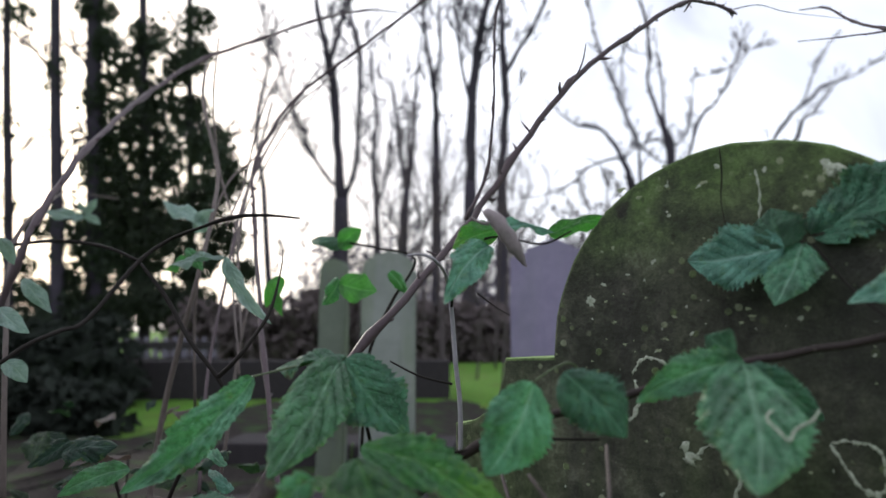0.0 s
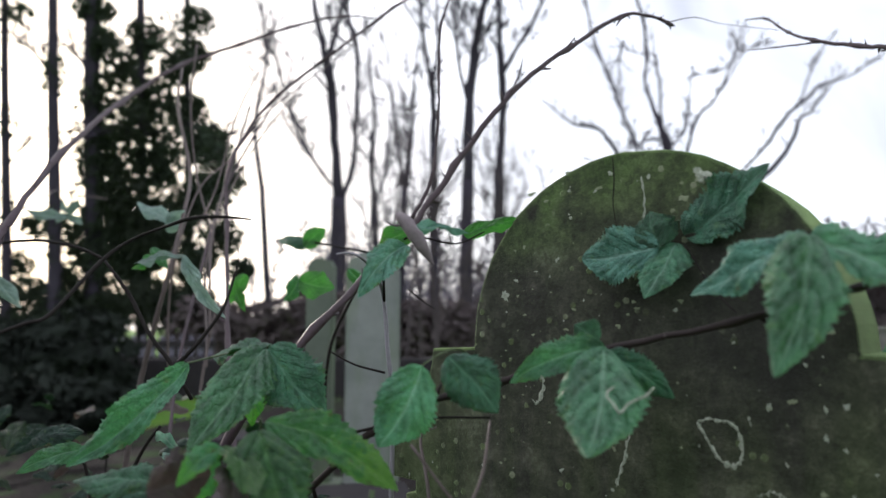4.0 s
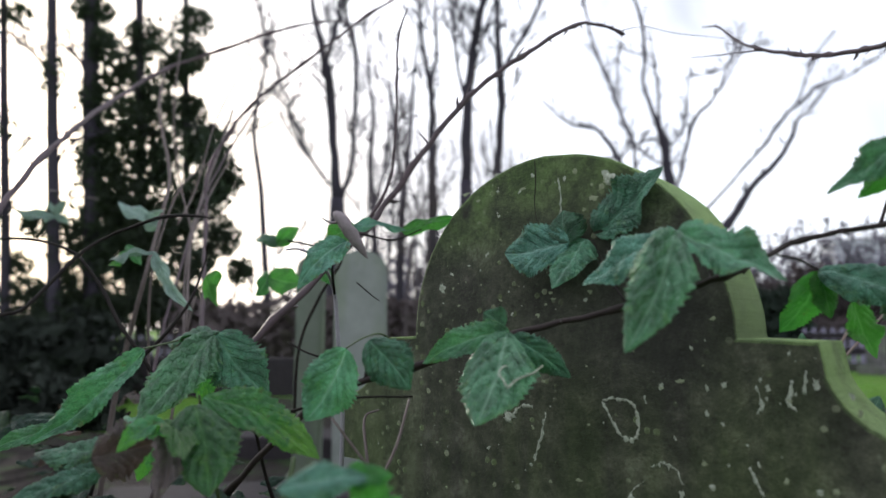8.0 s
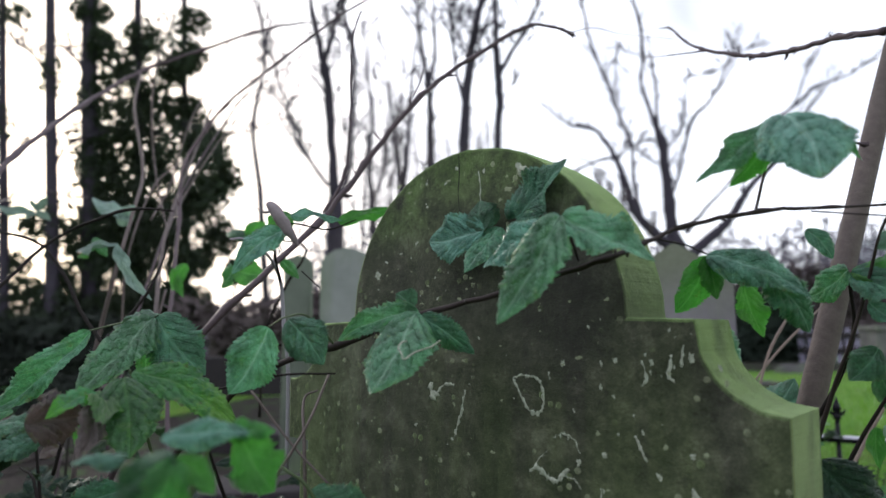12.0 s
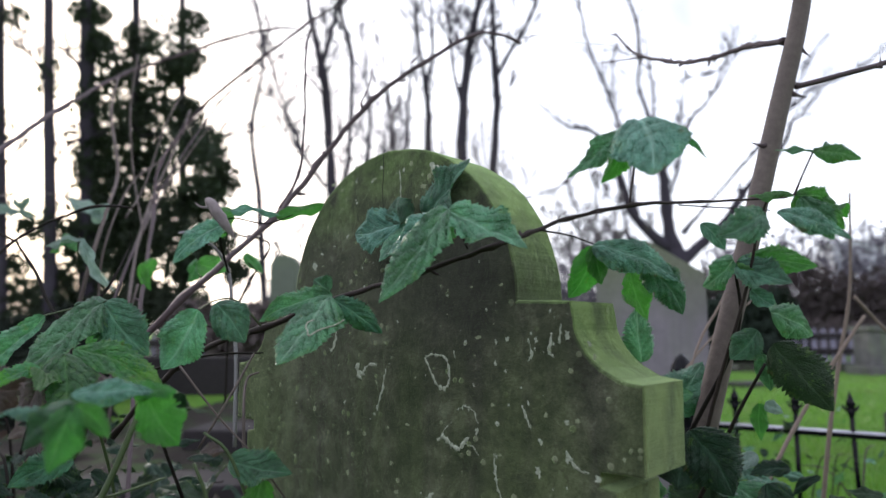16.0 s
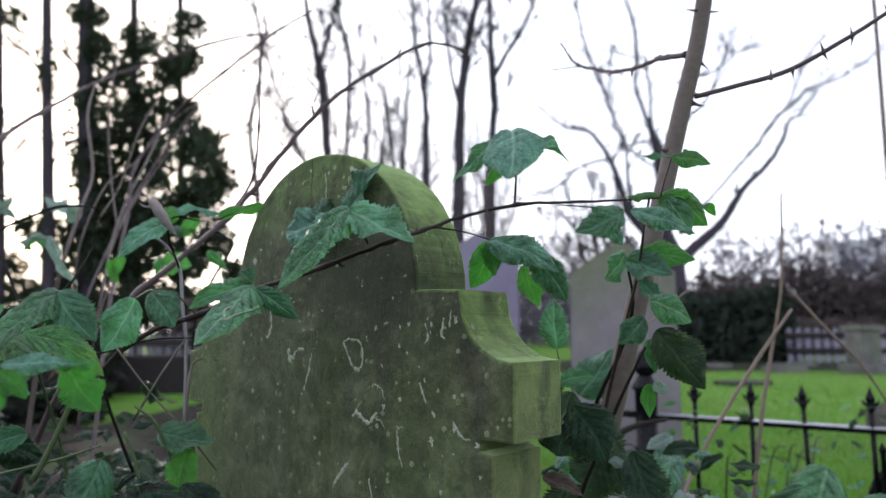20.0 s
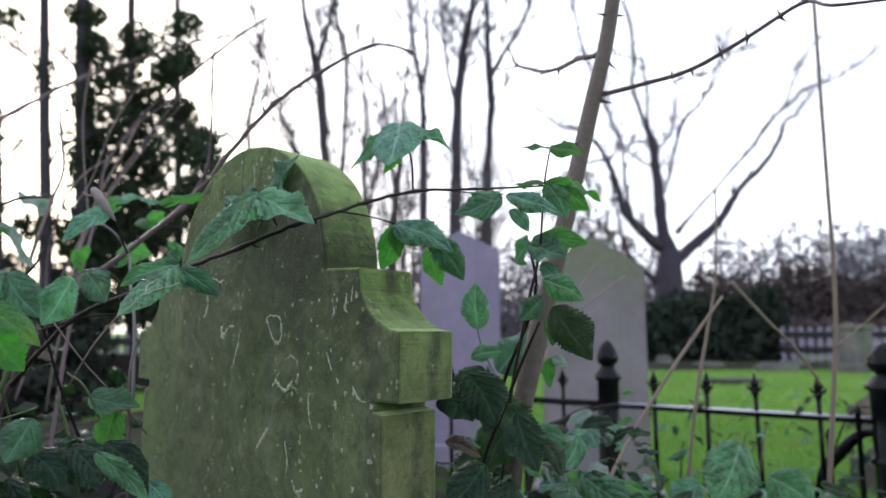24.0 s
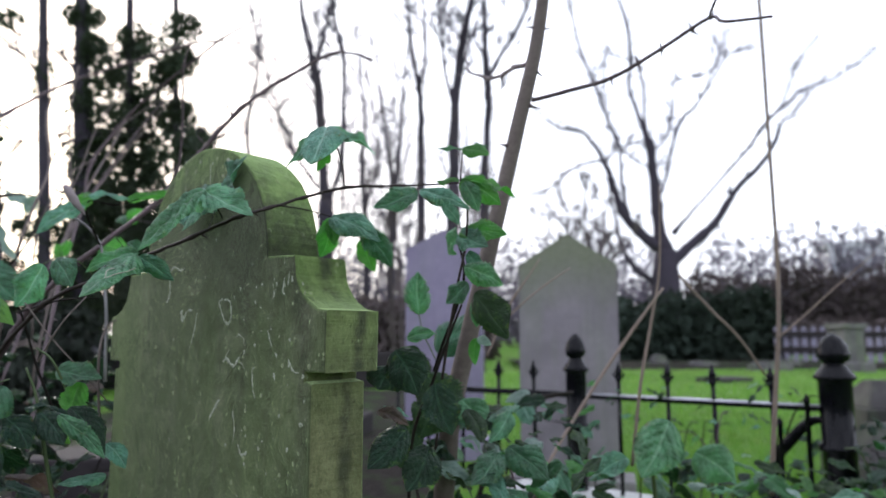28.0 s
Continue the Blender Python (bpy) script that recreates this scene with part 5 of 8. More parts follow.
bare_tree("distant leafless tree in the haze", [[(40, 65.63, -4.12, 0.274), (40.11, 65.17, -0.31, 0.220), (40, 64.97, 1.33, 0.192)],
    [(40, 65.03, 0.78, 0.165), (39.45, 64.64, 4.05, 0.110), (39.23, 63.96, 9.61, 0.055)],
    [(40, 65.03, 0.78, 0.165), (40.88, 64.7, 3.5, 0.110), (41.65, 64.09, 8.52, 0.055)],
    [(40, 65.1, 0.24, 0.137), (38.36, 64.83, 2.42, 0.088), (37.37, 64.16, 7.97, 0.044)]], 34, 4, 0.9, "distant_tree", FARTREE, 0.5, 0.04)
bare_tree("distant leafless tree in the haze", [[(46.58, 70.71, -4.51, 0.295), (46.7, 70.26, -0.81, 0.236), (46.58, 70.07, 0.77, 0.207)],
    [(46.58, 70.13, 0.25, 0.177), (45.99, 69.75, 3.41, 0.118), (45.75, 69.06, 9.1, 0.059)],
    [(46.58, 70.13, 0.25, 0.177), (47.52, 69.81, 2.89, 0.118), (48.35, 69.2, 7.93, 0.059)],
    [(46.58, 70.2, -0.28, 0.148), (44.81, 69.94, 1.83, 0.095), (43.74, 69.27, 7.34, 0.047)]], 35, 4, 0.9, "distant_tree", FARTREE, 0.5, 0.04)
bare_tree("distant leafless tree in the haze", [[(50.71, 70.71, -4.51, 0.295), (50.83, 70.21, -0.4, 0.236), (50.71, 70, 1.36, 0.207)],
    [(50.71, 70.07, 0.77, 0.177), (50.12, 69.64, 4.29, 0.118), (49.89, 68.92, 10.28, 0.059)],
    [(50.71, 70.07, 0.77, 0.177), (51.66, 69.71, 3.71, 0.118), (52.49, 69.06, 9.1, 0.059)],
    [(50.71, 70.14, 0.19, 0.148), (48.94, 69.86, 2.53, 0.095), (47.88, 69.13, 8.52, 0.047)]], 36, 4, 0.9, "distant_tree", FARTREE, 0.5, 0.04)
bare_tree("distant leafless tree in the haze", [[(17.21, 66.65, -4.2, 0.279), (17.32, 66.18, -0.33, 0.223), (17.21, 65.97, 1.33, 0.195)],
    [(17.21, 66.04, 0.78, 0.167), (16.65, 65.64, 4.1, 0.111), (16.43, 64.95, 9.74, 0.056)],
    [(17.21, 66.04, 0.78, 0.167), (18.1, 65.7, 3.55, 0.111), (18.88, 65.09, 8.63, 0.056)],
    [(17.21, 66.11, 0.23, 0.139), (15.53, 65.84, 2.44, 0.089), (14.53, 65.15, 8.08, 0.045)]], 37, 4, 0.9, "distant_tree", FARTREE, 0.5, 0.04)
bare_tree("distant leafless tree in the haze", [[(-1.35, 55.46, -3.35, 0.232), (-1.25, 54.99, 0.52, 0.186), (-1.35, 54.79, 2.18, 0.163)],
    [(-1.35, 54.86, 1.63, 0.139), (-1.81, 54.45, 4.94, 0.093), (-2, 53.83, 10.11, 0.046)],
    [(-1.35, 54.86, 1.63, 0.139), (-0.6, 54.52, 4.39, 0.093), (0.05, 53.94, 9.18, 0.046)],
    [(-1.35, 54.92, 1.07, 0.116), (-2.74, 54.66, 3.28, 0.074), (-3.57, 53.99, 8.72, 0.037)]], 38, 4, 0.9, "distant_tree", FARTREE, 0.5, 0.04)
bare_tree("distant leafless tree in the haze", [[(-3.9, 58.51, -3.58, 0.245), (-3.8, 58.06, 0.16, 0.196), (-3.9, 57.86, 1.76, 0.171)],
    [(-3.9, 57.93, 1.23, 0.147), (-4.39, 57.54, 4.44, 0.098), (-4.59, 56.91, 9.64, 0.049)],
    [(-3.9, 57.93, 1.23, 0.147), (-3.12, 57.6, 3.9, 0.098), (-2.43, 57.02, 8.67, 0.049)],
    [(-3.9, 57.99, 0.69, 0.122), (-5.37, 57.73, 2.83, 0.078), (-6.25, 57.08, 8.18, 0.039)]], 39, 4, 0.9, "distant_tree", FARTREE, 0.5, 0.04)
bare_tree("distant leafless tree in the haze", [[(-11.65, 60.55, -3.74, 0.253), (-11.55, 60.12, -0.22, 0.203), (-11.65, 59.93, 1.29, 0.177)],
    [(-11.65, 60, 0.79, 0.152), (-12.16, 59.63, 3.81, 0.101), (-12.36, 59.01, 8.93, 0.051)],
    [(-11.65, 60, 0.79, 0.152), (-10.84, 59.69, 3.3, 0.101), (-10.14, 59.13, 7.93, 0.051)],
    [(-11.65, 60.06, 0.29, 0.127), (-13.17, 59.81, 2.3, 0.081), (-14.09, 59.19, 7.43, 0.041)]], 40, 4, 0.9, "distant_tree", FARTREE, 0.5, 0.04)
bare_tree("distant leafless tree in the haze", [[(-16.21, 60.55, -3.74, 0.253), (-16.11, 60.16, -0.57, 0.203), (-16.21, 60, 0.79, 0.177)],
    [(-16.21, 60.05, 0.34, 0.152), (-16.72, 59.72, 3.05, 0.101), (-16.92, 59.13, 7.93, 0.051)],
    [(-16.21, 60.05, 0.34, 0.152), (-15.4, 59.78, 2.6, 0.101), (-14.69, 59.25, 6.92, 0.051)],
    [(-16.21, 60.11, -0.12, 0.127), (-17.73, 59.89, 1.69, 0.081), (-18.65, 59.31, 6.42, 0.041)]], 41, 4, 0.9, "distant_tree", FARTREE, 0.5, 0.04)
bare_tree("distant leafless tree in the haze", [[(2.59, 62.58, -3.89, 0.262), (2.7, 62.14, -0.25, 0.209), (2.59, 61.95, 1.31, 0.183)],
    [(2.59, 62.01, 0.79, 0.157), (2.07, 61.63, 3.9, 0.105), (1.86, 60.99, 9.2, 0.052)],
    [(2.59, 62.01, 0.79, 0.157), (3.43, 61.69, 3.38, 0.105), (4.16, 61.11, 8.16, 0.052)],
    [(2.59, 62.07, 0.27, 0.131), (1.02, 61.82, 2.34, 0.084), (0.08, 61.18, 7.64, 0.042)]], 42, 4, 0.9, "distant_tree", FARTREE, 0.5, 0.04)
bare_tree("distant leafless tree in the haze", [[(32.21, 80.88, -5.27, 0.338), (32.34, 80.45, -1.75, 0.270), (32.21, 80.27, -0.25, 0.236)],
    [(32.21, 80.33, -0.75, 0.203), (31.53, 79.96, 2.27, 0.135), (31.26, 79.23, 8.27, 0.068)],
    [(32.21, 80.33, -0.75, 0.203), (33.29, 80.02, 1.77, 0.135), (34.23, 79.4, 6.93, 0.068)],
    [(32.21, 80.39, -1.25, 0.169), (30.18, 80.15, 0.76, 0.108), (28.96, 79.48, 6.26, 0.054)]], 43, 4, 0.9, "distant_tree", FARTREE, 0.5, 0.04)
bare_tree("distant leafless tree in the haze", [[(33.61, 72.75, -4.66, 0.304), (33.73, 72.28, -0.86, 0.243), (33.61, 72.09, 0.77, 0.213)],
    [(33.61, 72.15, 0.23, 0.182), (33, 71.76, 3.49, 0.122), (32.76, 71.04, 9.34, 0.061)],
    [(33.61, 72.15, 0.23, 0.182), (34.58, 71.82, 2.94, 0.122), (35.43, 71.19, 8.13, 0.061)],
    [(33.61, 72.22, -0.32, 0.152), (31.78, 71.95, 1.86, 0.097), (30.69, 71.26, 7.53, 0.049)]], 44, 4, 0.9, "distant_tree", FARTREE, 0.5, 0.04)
bare_tree("distant leafless tree in the haze", [[(35.79, 68.68, -4.35, 0.287), (35.91, 68.27, -0.96, 0.230), (35.79, 68.09, 0.49, 0.201)],
    [(35.79, 68.15, 0.01, 0.172), (35.22, 67.8, 2.91, 0.115), (34.99, 67.14, 8.3, 0.057)],
    [(35.79, 68.15, 0.01, 0.172), (36.71, 67.85, 2.43, 0.115), (37.51, 67.28, 7.16, 0.057)],
    [(35.79, 68.21, -0.48, 0.144), (34.07, 67.97, 1.46, 0.092), (33.04, 67.35, 6.59, 0.046)]], 45, 4, 0.9, "distant_tree", FARTREE, 0.5, 0.04)
bare_tree("distant leafless tree in the haze", [[(38.66, 66.65, -4.2, 0.279), (38.77, 66.15, -0.13, 0.223), (38.66, 65.94, 1.61, 0.195)],
    [(38.66, 66.01, 1.03, 0.167), (38.1, 65.59, 4.51, 0.111), (37.88, 64.88, 10.29, 0.056)],
    [(38.66, 66.01, 1.03, 0.167), (39.55, 65.66, 3.93, 0.111), (40.33, 65.02, 9.19, 0.056)],
    [(38.66, 66.08, 0.45, 0.139), (36.99, 65.8, 2.77, 0.089), (35.98, 65.09, 8.63, 0.045)]], 46, 4, 0.9, "distant_tree", FARTREE, 0.5, 0.04)
bare_tree("distant leafless tree in the haze", [[(47.64, 74.78, -4.81, 0.312), (47.77, 74.25, -0.47, 0.250), (47.64, 74.03, 1.39, 0.219)],
    [(47.64, 74.1, 0.77, 0.187), (47.02, 73.65, 4.49, 0.125), (46.77, 72.88, 10.82, 0.062)],
    [(47.64, 74.1, 0.77, 0.187), (48.64, 73.72, 3.87, 0.125), (49.52, 73.03, 9.57, 0.062)],
    [(47.64, 74.18, 0.15, 0.156), (45.77, 73.87, 2.63, 0.100), (44.64, 73.11, 8.95, 0.050)]], 47, 4, 0.9, "distant_tree", FARTREE, 0.5, 0.04)
bare_tree("distant leafless tree in the haze", [[(50.32, 72.75, -4.66, 0.304), (50.44, 72.21, -0.22, 0.243), (50.32, 71.98, 1.68, 0.213)],
    [(50.32, 72.05, 1.04, 0.182), (49.71, 71.59, 4.84, 0.122), (49.47, 70.82, 11.15, 0.061)],
    [(50.32, 72.05, 1.04, 0.182), (51.3, 71.67, 4.21, 0.122), (52.15, 70.97, 9.94, 0.061)],
    [(50.32, 72.13, 0.41, 0.152), (48.5, 71.82, 2.94, 0.097), (47.4, 71.04, 9.34, 0.049)]], 48, 4, 0.9, "distant_tree", FARTREE, 0.5, 0.04)
bare_tree("distant leafless tree in the haze", [[(14.54, 64.61, -4.04, 0.270), (14.65, 64.25, -1.04, 0.216), (14.54, 64.09, 0.25, 0.189)],
    [(14.54, 64.14, -0.18, 0.162), (14, 63.83, 2.39, 0.108), (13.79, 63.23, 7.33, 0.054)],
    [(14.54, 64.14, -0.18, 0.162), (15.41, 63.88, 1.96, 0.108), (16.16, 63.36, 6.25, 0.054)],
    [(14.54, 64.2, -0.61, 0.135), (12.92, 63.99, 1.1, 0.086), (11.95, 63.43, 5.72, 0.043)]], 49, 4, 0.9, "distant_tree", FARTREE, 0.5, 0.04)
bare_tree("distant leafless tree in the haze", [[(12.3, 70.71, -4.51, 0.295), (12.42, 70.31, -1.22, 0.236), (12.3, 70.14, 0.19, 0.207)],
    [(12.3, 70.2, -0.28, 0.177), (11.71, 69.86, 2.53, 0.118), (11.47, 69.2, 7.93, 0.059)],
    [(12.3, 70.2, -0.28, 0.177), (13.25, 69.91, 2.06, 0.118), (14.07, 69.34, 6.76, 0.059)],
    [(12.3, 70.26, -0.75, 0.148), (10.53, 70.03, 1.13, 0.095), (9.47, 69.41, 6.17, 0.047)]], 50, 4, 0.9, "distant_tree", FARTREE, 0.5, 0.04)
bare_tree("distant leafless tree in the haze", [[(22, 75.8, -4.89, 0.317), (22.13, 75.31, -0.93, 0.253), (22, 75.11, 0.77, 0.222)],
    [(22, 75.18, 0.2, 0.190), (21.37, 74.76, 3.6, 0.127), (21.11, 74.02, 9.69, 0.063)],
    [(22, 75.18, 0.2, 0.190), (23.01, 74.83, 3.03, 0.127), (23.9, 74.18, 8.44, 0.063)],
    [(22, 75.25, -0.36, 0.158), (20.1, 74.97, 1.9, 0.101), (18.96, 74.25, 7.81, 0.051)]], 51, 4, 0.9, "distant_tree", FARTREE, 0.5, 0.04)

bare_tree("low leafless tree with a dense twiggy crown behind the gabled stone", [[(6.3, 25.0, -0.1, 0.12), (6.32, 25.0, 1.6, 0.1), (6.28, 25.0, 3.0, 0.09)],
    [(6.28, 25.0, 2.9, 0.06), (5.8, 24.9, 3.9, 0.045), (5.55, 24.8, 4.9, 0.03)],
    [(6.28, 25.0, 3.0, 0.07), (6.35, 25.1, 4.2, 0.05), (6.2, 25.0, 5.4, 0.03)],
    [(6.3, 25.0, 2.8, 0.06), (6.8, 25.1, 3.8, 0.04), (7.0, 25.1, 4.9, 0.03)],
    [(6.3, 25.0, 2.6, 0.05), (5.6, 25.2, 3.4, 0.035), (5.2, 25.2, 4.0, 0.025)],
    [(6.3, 25.0, 2.6, 0.05), (7.0, 25.2, 3.3, 0.035), (7.4, 25.2, 3.8, 0.025)]], 61, 4, 0.9, "bare_tree", SCRUBWOOD, 0.4, 0.014)

def sapling_tree(x, y, h, lean, seed):
    """A slender leafless sapling with a few upright shoots."""
    rng = random.Random(seed)
    r = 0.004 * h + 0.01
    limbs = [[(x, y, -0.1, r), (x + 0.3 * lean, y, 0.4 * h, 0.8 * r), (x + 0.7 * lean, y, 0.75 * h, 0.55 * r), (x + lean, y, h, 0.3 * r)]]
    for k in range(4):
        f = rng.uniform(0.3, 0.8)
        dx, up = rng.uniform(-0.6, 0.6), rng.uniform(0.15, 0.4) * h
        limbs.append([(x + f * lean, y, f * h, 0.4 * r), (x + f * lean + 0.7 * dx, y, f * h + 0.45 * up, 0.32 * r), (x + f * lean + dx, y, f * h + up, 0.2 * r)])
    bare_tree("slender leafless sapling among the graves", limbs, seed, 2, 0.5, "sapling", SCRUBWOOD, 0.5, 0.006)


rng = random.Random(77)
for k in range(12):
    d = rng.uniform(11.0, 18.0)
    sapling_tree(d * (-0.13 + 0.025 * k * rng.uniform(0.85, 1.1)), d, rng.uniform(3.0, 6.5), rng.uniform(-0.5, 0.5), 300 + k)

# ---- dark evergreens against the low sun ----
ev = bare_tree("tall evergreen with a straight bare trunk", [[(-12.66, 22.24, -0.79, 0.255), (-12.62, 21.62, 4.37, 0.204), (-12.67, 21.06, 8.98, 0.174), (-12.66, 20.38, 14.51, 0.123)], [(-12.66, 21.39, 6.22, 0.061), (-12.08, 21.57, 7.22, 0.041), (-11.43, 21.74, 7.47, 0.020)], [(-12.66, 21.03, 9.17, 0.061), (-13.49, 21.21, 10.21, 0.041), (-14.09, 21.38, 10.48, 0.020)]], 93, 2, 1.0, "evergreen_tree")
ew = bare_tree("tall dark evergreen tree with ragged hanging sprays", [[(-11.9, 23.26, -0.87, 0.388), (-11.86, 22.61, 4.53, 0.311), (-11.92, 22.02, 9.34, 0.264), (-11.9, 21.32, 15.13, 0.186)], [(-11.9, 22.37, 6.45, 0.093), (-11.27, 22.55, 7.5, 0.062), (-10.57, 22.72, 7.75, 0.031)], [(-11.9, 22, 9.54, 0.093), (-12.74, 22.17, 10.63, 0.062), (-13.35, 22.33, 10.91, 0.031)]], 162, 2, 1.0, "evergreen_tree")
ex = bare_tree("tall dark evergreen tree with ragged hanging sprays", [[(-10.68, 24.28, -0.95, 0.228), (-10.64, 23.59, 4.68, 0.182), (-10.7, 22.98, 9.71, 0.155), (-10.68, 22.25, 15.74, 0.109)], [(-10.68, 23.35, 6.69, 0.055), (-9.99, 23.52, 7.78, 0.036), (-9.25, 23.69, 8.04, 0.018)], [(-10.68, 22.96, 9.91, 0.055), (-11.53, 23.12, 11.04, 0.036), (-12.15, 23.29, 11.33, 0.018)]], 248, 2, 1.0, "evergreen_tree")
ey = bare_tree("tall dark evergreen tree with ragged hanging sprays", [[(-9.4, 25.3, -1.03, 0.185), (-9.36, 24.58, 4.83, 0.148), (-9.42, 23.95, 10.07, 0.126), (-9.4, 23.18, 16.36, 0.089)], [(-9.4, 24.33, 6.93, 0.044), (-8.66, 24.49, 8.06, 0.030), (-7.87, 24.66, 8.33, 0.015)], [(-9.4, 23.92, 10.28, 0.044), (-10.26, 24.08, 11.45, 0.030), (-10.88, 24.25, 11.75, 0.015)]], 330, 2, 1.0, "evergreen_tree")
ez = bare_tree("tall dark evergreen tree with ragged hanging sprays", [[(-14.23, 22.24, -0.79, 0.186), (-14.2, 21.62, 4.37, 0.149), (-14.25, 21.06, 8.98, 0.126), (-14.23, 20.38, 14.51, 0.089)], [(-14.23, 21.39, 6.22, 0.045), (-13.68, 21.57, 7.22, 0.030), (-13.04, 21.74, 7.47, 0.015)], [(-14.23, 21.03, 9.17, 0.045), (-15.09, 21.21, 10.21, 0.030), (-15.7, 21.38, 10.48, 0.015)]], 8, 2, 1.0, "evergreen_tree")
leaf_cards("crown", "", "", [(-11.35, 22.65, 4.14, 1.17, 0.70, 1.75), (-11.65, 22.32, 6.84, 0.78, 0.50, 1.36), (-11.74, 22.07, 8.96, 0.58, 0.50, 0.97), (-11.55, 21.86, 10.69, 0.62, 0.50, 0.68), (-11.84, 21.72, 11.85, 0.78, 0.50, 0.49), (-10.38, 22.77, 3.18, 0.78, 0.50, 0.78), (-12.13, 22.98, 1.44, 1.36, 0.82, 0.97), (-12.71, 23.05, 0.86, 1.75, 1.05, 0.78)], 8600, 0.12, CONIFER, 1, "stuff", ew)
leaf_cards("crown", "", "", [(-10.68, 22.10, 5.41, 0.86, 0.52, 1.34), (-10.49, 21.80, 7.87, 0.76, 0.50, 1.14), (-9.82, 22.26, 4.09, 0.95, 0.57, 1.14), (-10.68, 21.59, 9.58, 0.57, 0.50, 0.76), (-10.30, 22.53, 1.81, 1.53, 0.92, 0.76), (-13.63, 22.61, 1.15, 1.53, 0.92, 0.67), (-8.67, 22.58, 1.43, 1.53, 0.92, 0.67)], 5600, 0.12, CONIFER, 11, "stuff", ew)
leaf_cards("crown", "", "", [(-10.13, 23.35, 6.69, 1.01, 0.61, 1.42), (-9.63, 23.59, 4.68, 1.11, 0.67, 1.22), (-10.23, 23.08, 8.90, 0.81, 0.50, 1.11), (-10.54, 22.79, 11.32, 0.71, 0.50, 0.81), (-8.92, 23.77, 3.27, 0.81, 0.50, 0.61), (-9.32, 22.91, 10.31, 0.71, 0.50, 0.61), (-8.71, 22.71, 11.92, 0.71, 0.50, 0.61), (-9.63, 23.91, 2.07, 1.62, 0.97, 0.71)], 6000, 0.12, CONIFER, 2, "stuff", ex)
leaf_cards("crown", "", "", [(-8.66, 24.23, 7.77, 0.95, 0.57, 0.95), (-8.03, 24.38, 6.51, 0.84, 0.51, 0.84), (-8.77, 24.46, 5.88, 1.06, 0.63, 1.06), (-8.13, 24.63, 4.42, 0.84, 0.51, 0.84), (-9.40, 24.07, 9.02, 0.84, 0.51, 0.74), (-8.98, 24.74, 3.58, 0.74, 0.50, 0.63), (-7.40, 24.79, 3.16, 0.53, 0.50, 0.53), (-9.19, 23.82, 11.12, 0.63, 0.50, 0.63)], 5600, 0.12, CONIFER, 3, "stuff", ey)
leaf_cards("crown", "", "", [(-13.08, 22.01, 1.15, 1.49, 0.89, 0.65), (-12.62, 21.93, 1.79, 0.74, 0.50, 0.74), (-12.56, 21.62, 4.37, 0.26, 0.50, 1.30), (-13.83, 20.77, 11.38, 0.74, 0.50, 0.33), (-12.62, 21.01, 9.35, 0.30, 0.50, 0.93), (-12.71, 22.09, 0.50, 1.30, 0.78, 0.74)], 1700, 0.11, CONIFER, 4, "stuff", ev)
leaf_cards("crown", "", "", [(-14.10, 22.04, 0.87, 1.11, 0.67, 0.74), (-14.23, 21.21, 7.69, 0.30, 0.50, 0.65), (-14.01, 20.79, 11.19, 0.74, 0.50, 0.33), (-14.27, 21.53, 5.11, 0.26, 0.50, 1.11), (-15.50, 21.39, 6.22, 0.74, 0.50, 3.71), (-14.38, 21.91, 1.97, 0.74, 0.50, 0.56)], 1400, 0.11, CONIFER, 5, "stuff", ez)
leaf_cards("crown", "", "", [(-11.41, 22.86, 6.57, 1.19, 0.71, 1.79), (-10.41, 22.74, 7.56, 1.19, 0.71, 1.79), (-9.03, 22.86, 6.57, 1.39, 0.83, 1.59), (-7.84, 22.93, 5.98, 0.99, 0.60, 1.19), (-11.41, 23.17, 4.01, 1.39, 0.83, 1.39), (-9.62, 23.17, 4.01, 1.59, 0.95, 1.19), (-10.81, 22.48, 9.72, 1.19, 0.71, 0.99), (-9.42, 22.36, 10.71, 0.99, 0.60, 0.79), (-7.84, 22.74, 7.56, 0.89, 0.54, 0.79)], 1500, 0.13, CONIFER, 21, "stuff", ex)
leaf_cards("crown", "", "", [(-12.48, 23.20, 8.11, 0.81, 0.48, 1.61), (-12.15, 23.20, 6.05, 1.01, 0.61, 1.58), (-11.93, 23.20, 4.04, 1.11, 0.67, 1.55), (-11.70, 23.20, 1.87, 1.21, 0.72, 1.54), (-11.19, 23.20, 6.66, 0.67, 0.40, 1.34), (-11.01, 23.20, 8.73, 0.82, 0.49, 1.36), (-10.05, 23.20, 9.78, 0.81, 0.49, 1.13), (-9.76, 23.20, 8.11, 0.88, 0.53, 0.88)], 1700, 0.14, CONIFER, 31, "stuff", ew)
leaf_cards("crown", "", "", [(-9.12, 23.60, 8.44, 0.89, 0.53, 0.78), (-8.47, 23.60, 7.60, 0.88, 0.53, 0.77), (-7.63, 23.60, 7.12, 0.54, 0.32, 0.43), (-10.04, 23.60, 6.35, 0.77, 0.46, 0.58), (-10.75, 23.60, 4.50, 0.88, 0.53, 1.33), (-9.73, 23.60, 4.09, 0.87, 0.52, 0.87), (-9.08, 23.60, 3.08, 0.86, 0.51, 0.73), (-10.63, 23.60, 2.28, 1.09, 0.66, 1.09), (-11.33, 23.60, 11.23, 0.71, 0.43, 1.19), (-10.11, 23.60, 11.89, 0.61, 0.37, 1.06), (-12.58, 23.60, 11.23, 0.63, 0.38, 1.21)], 1100, 0.13, CONIFER, 32, "stuff", ex)
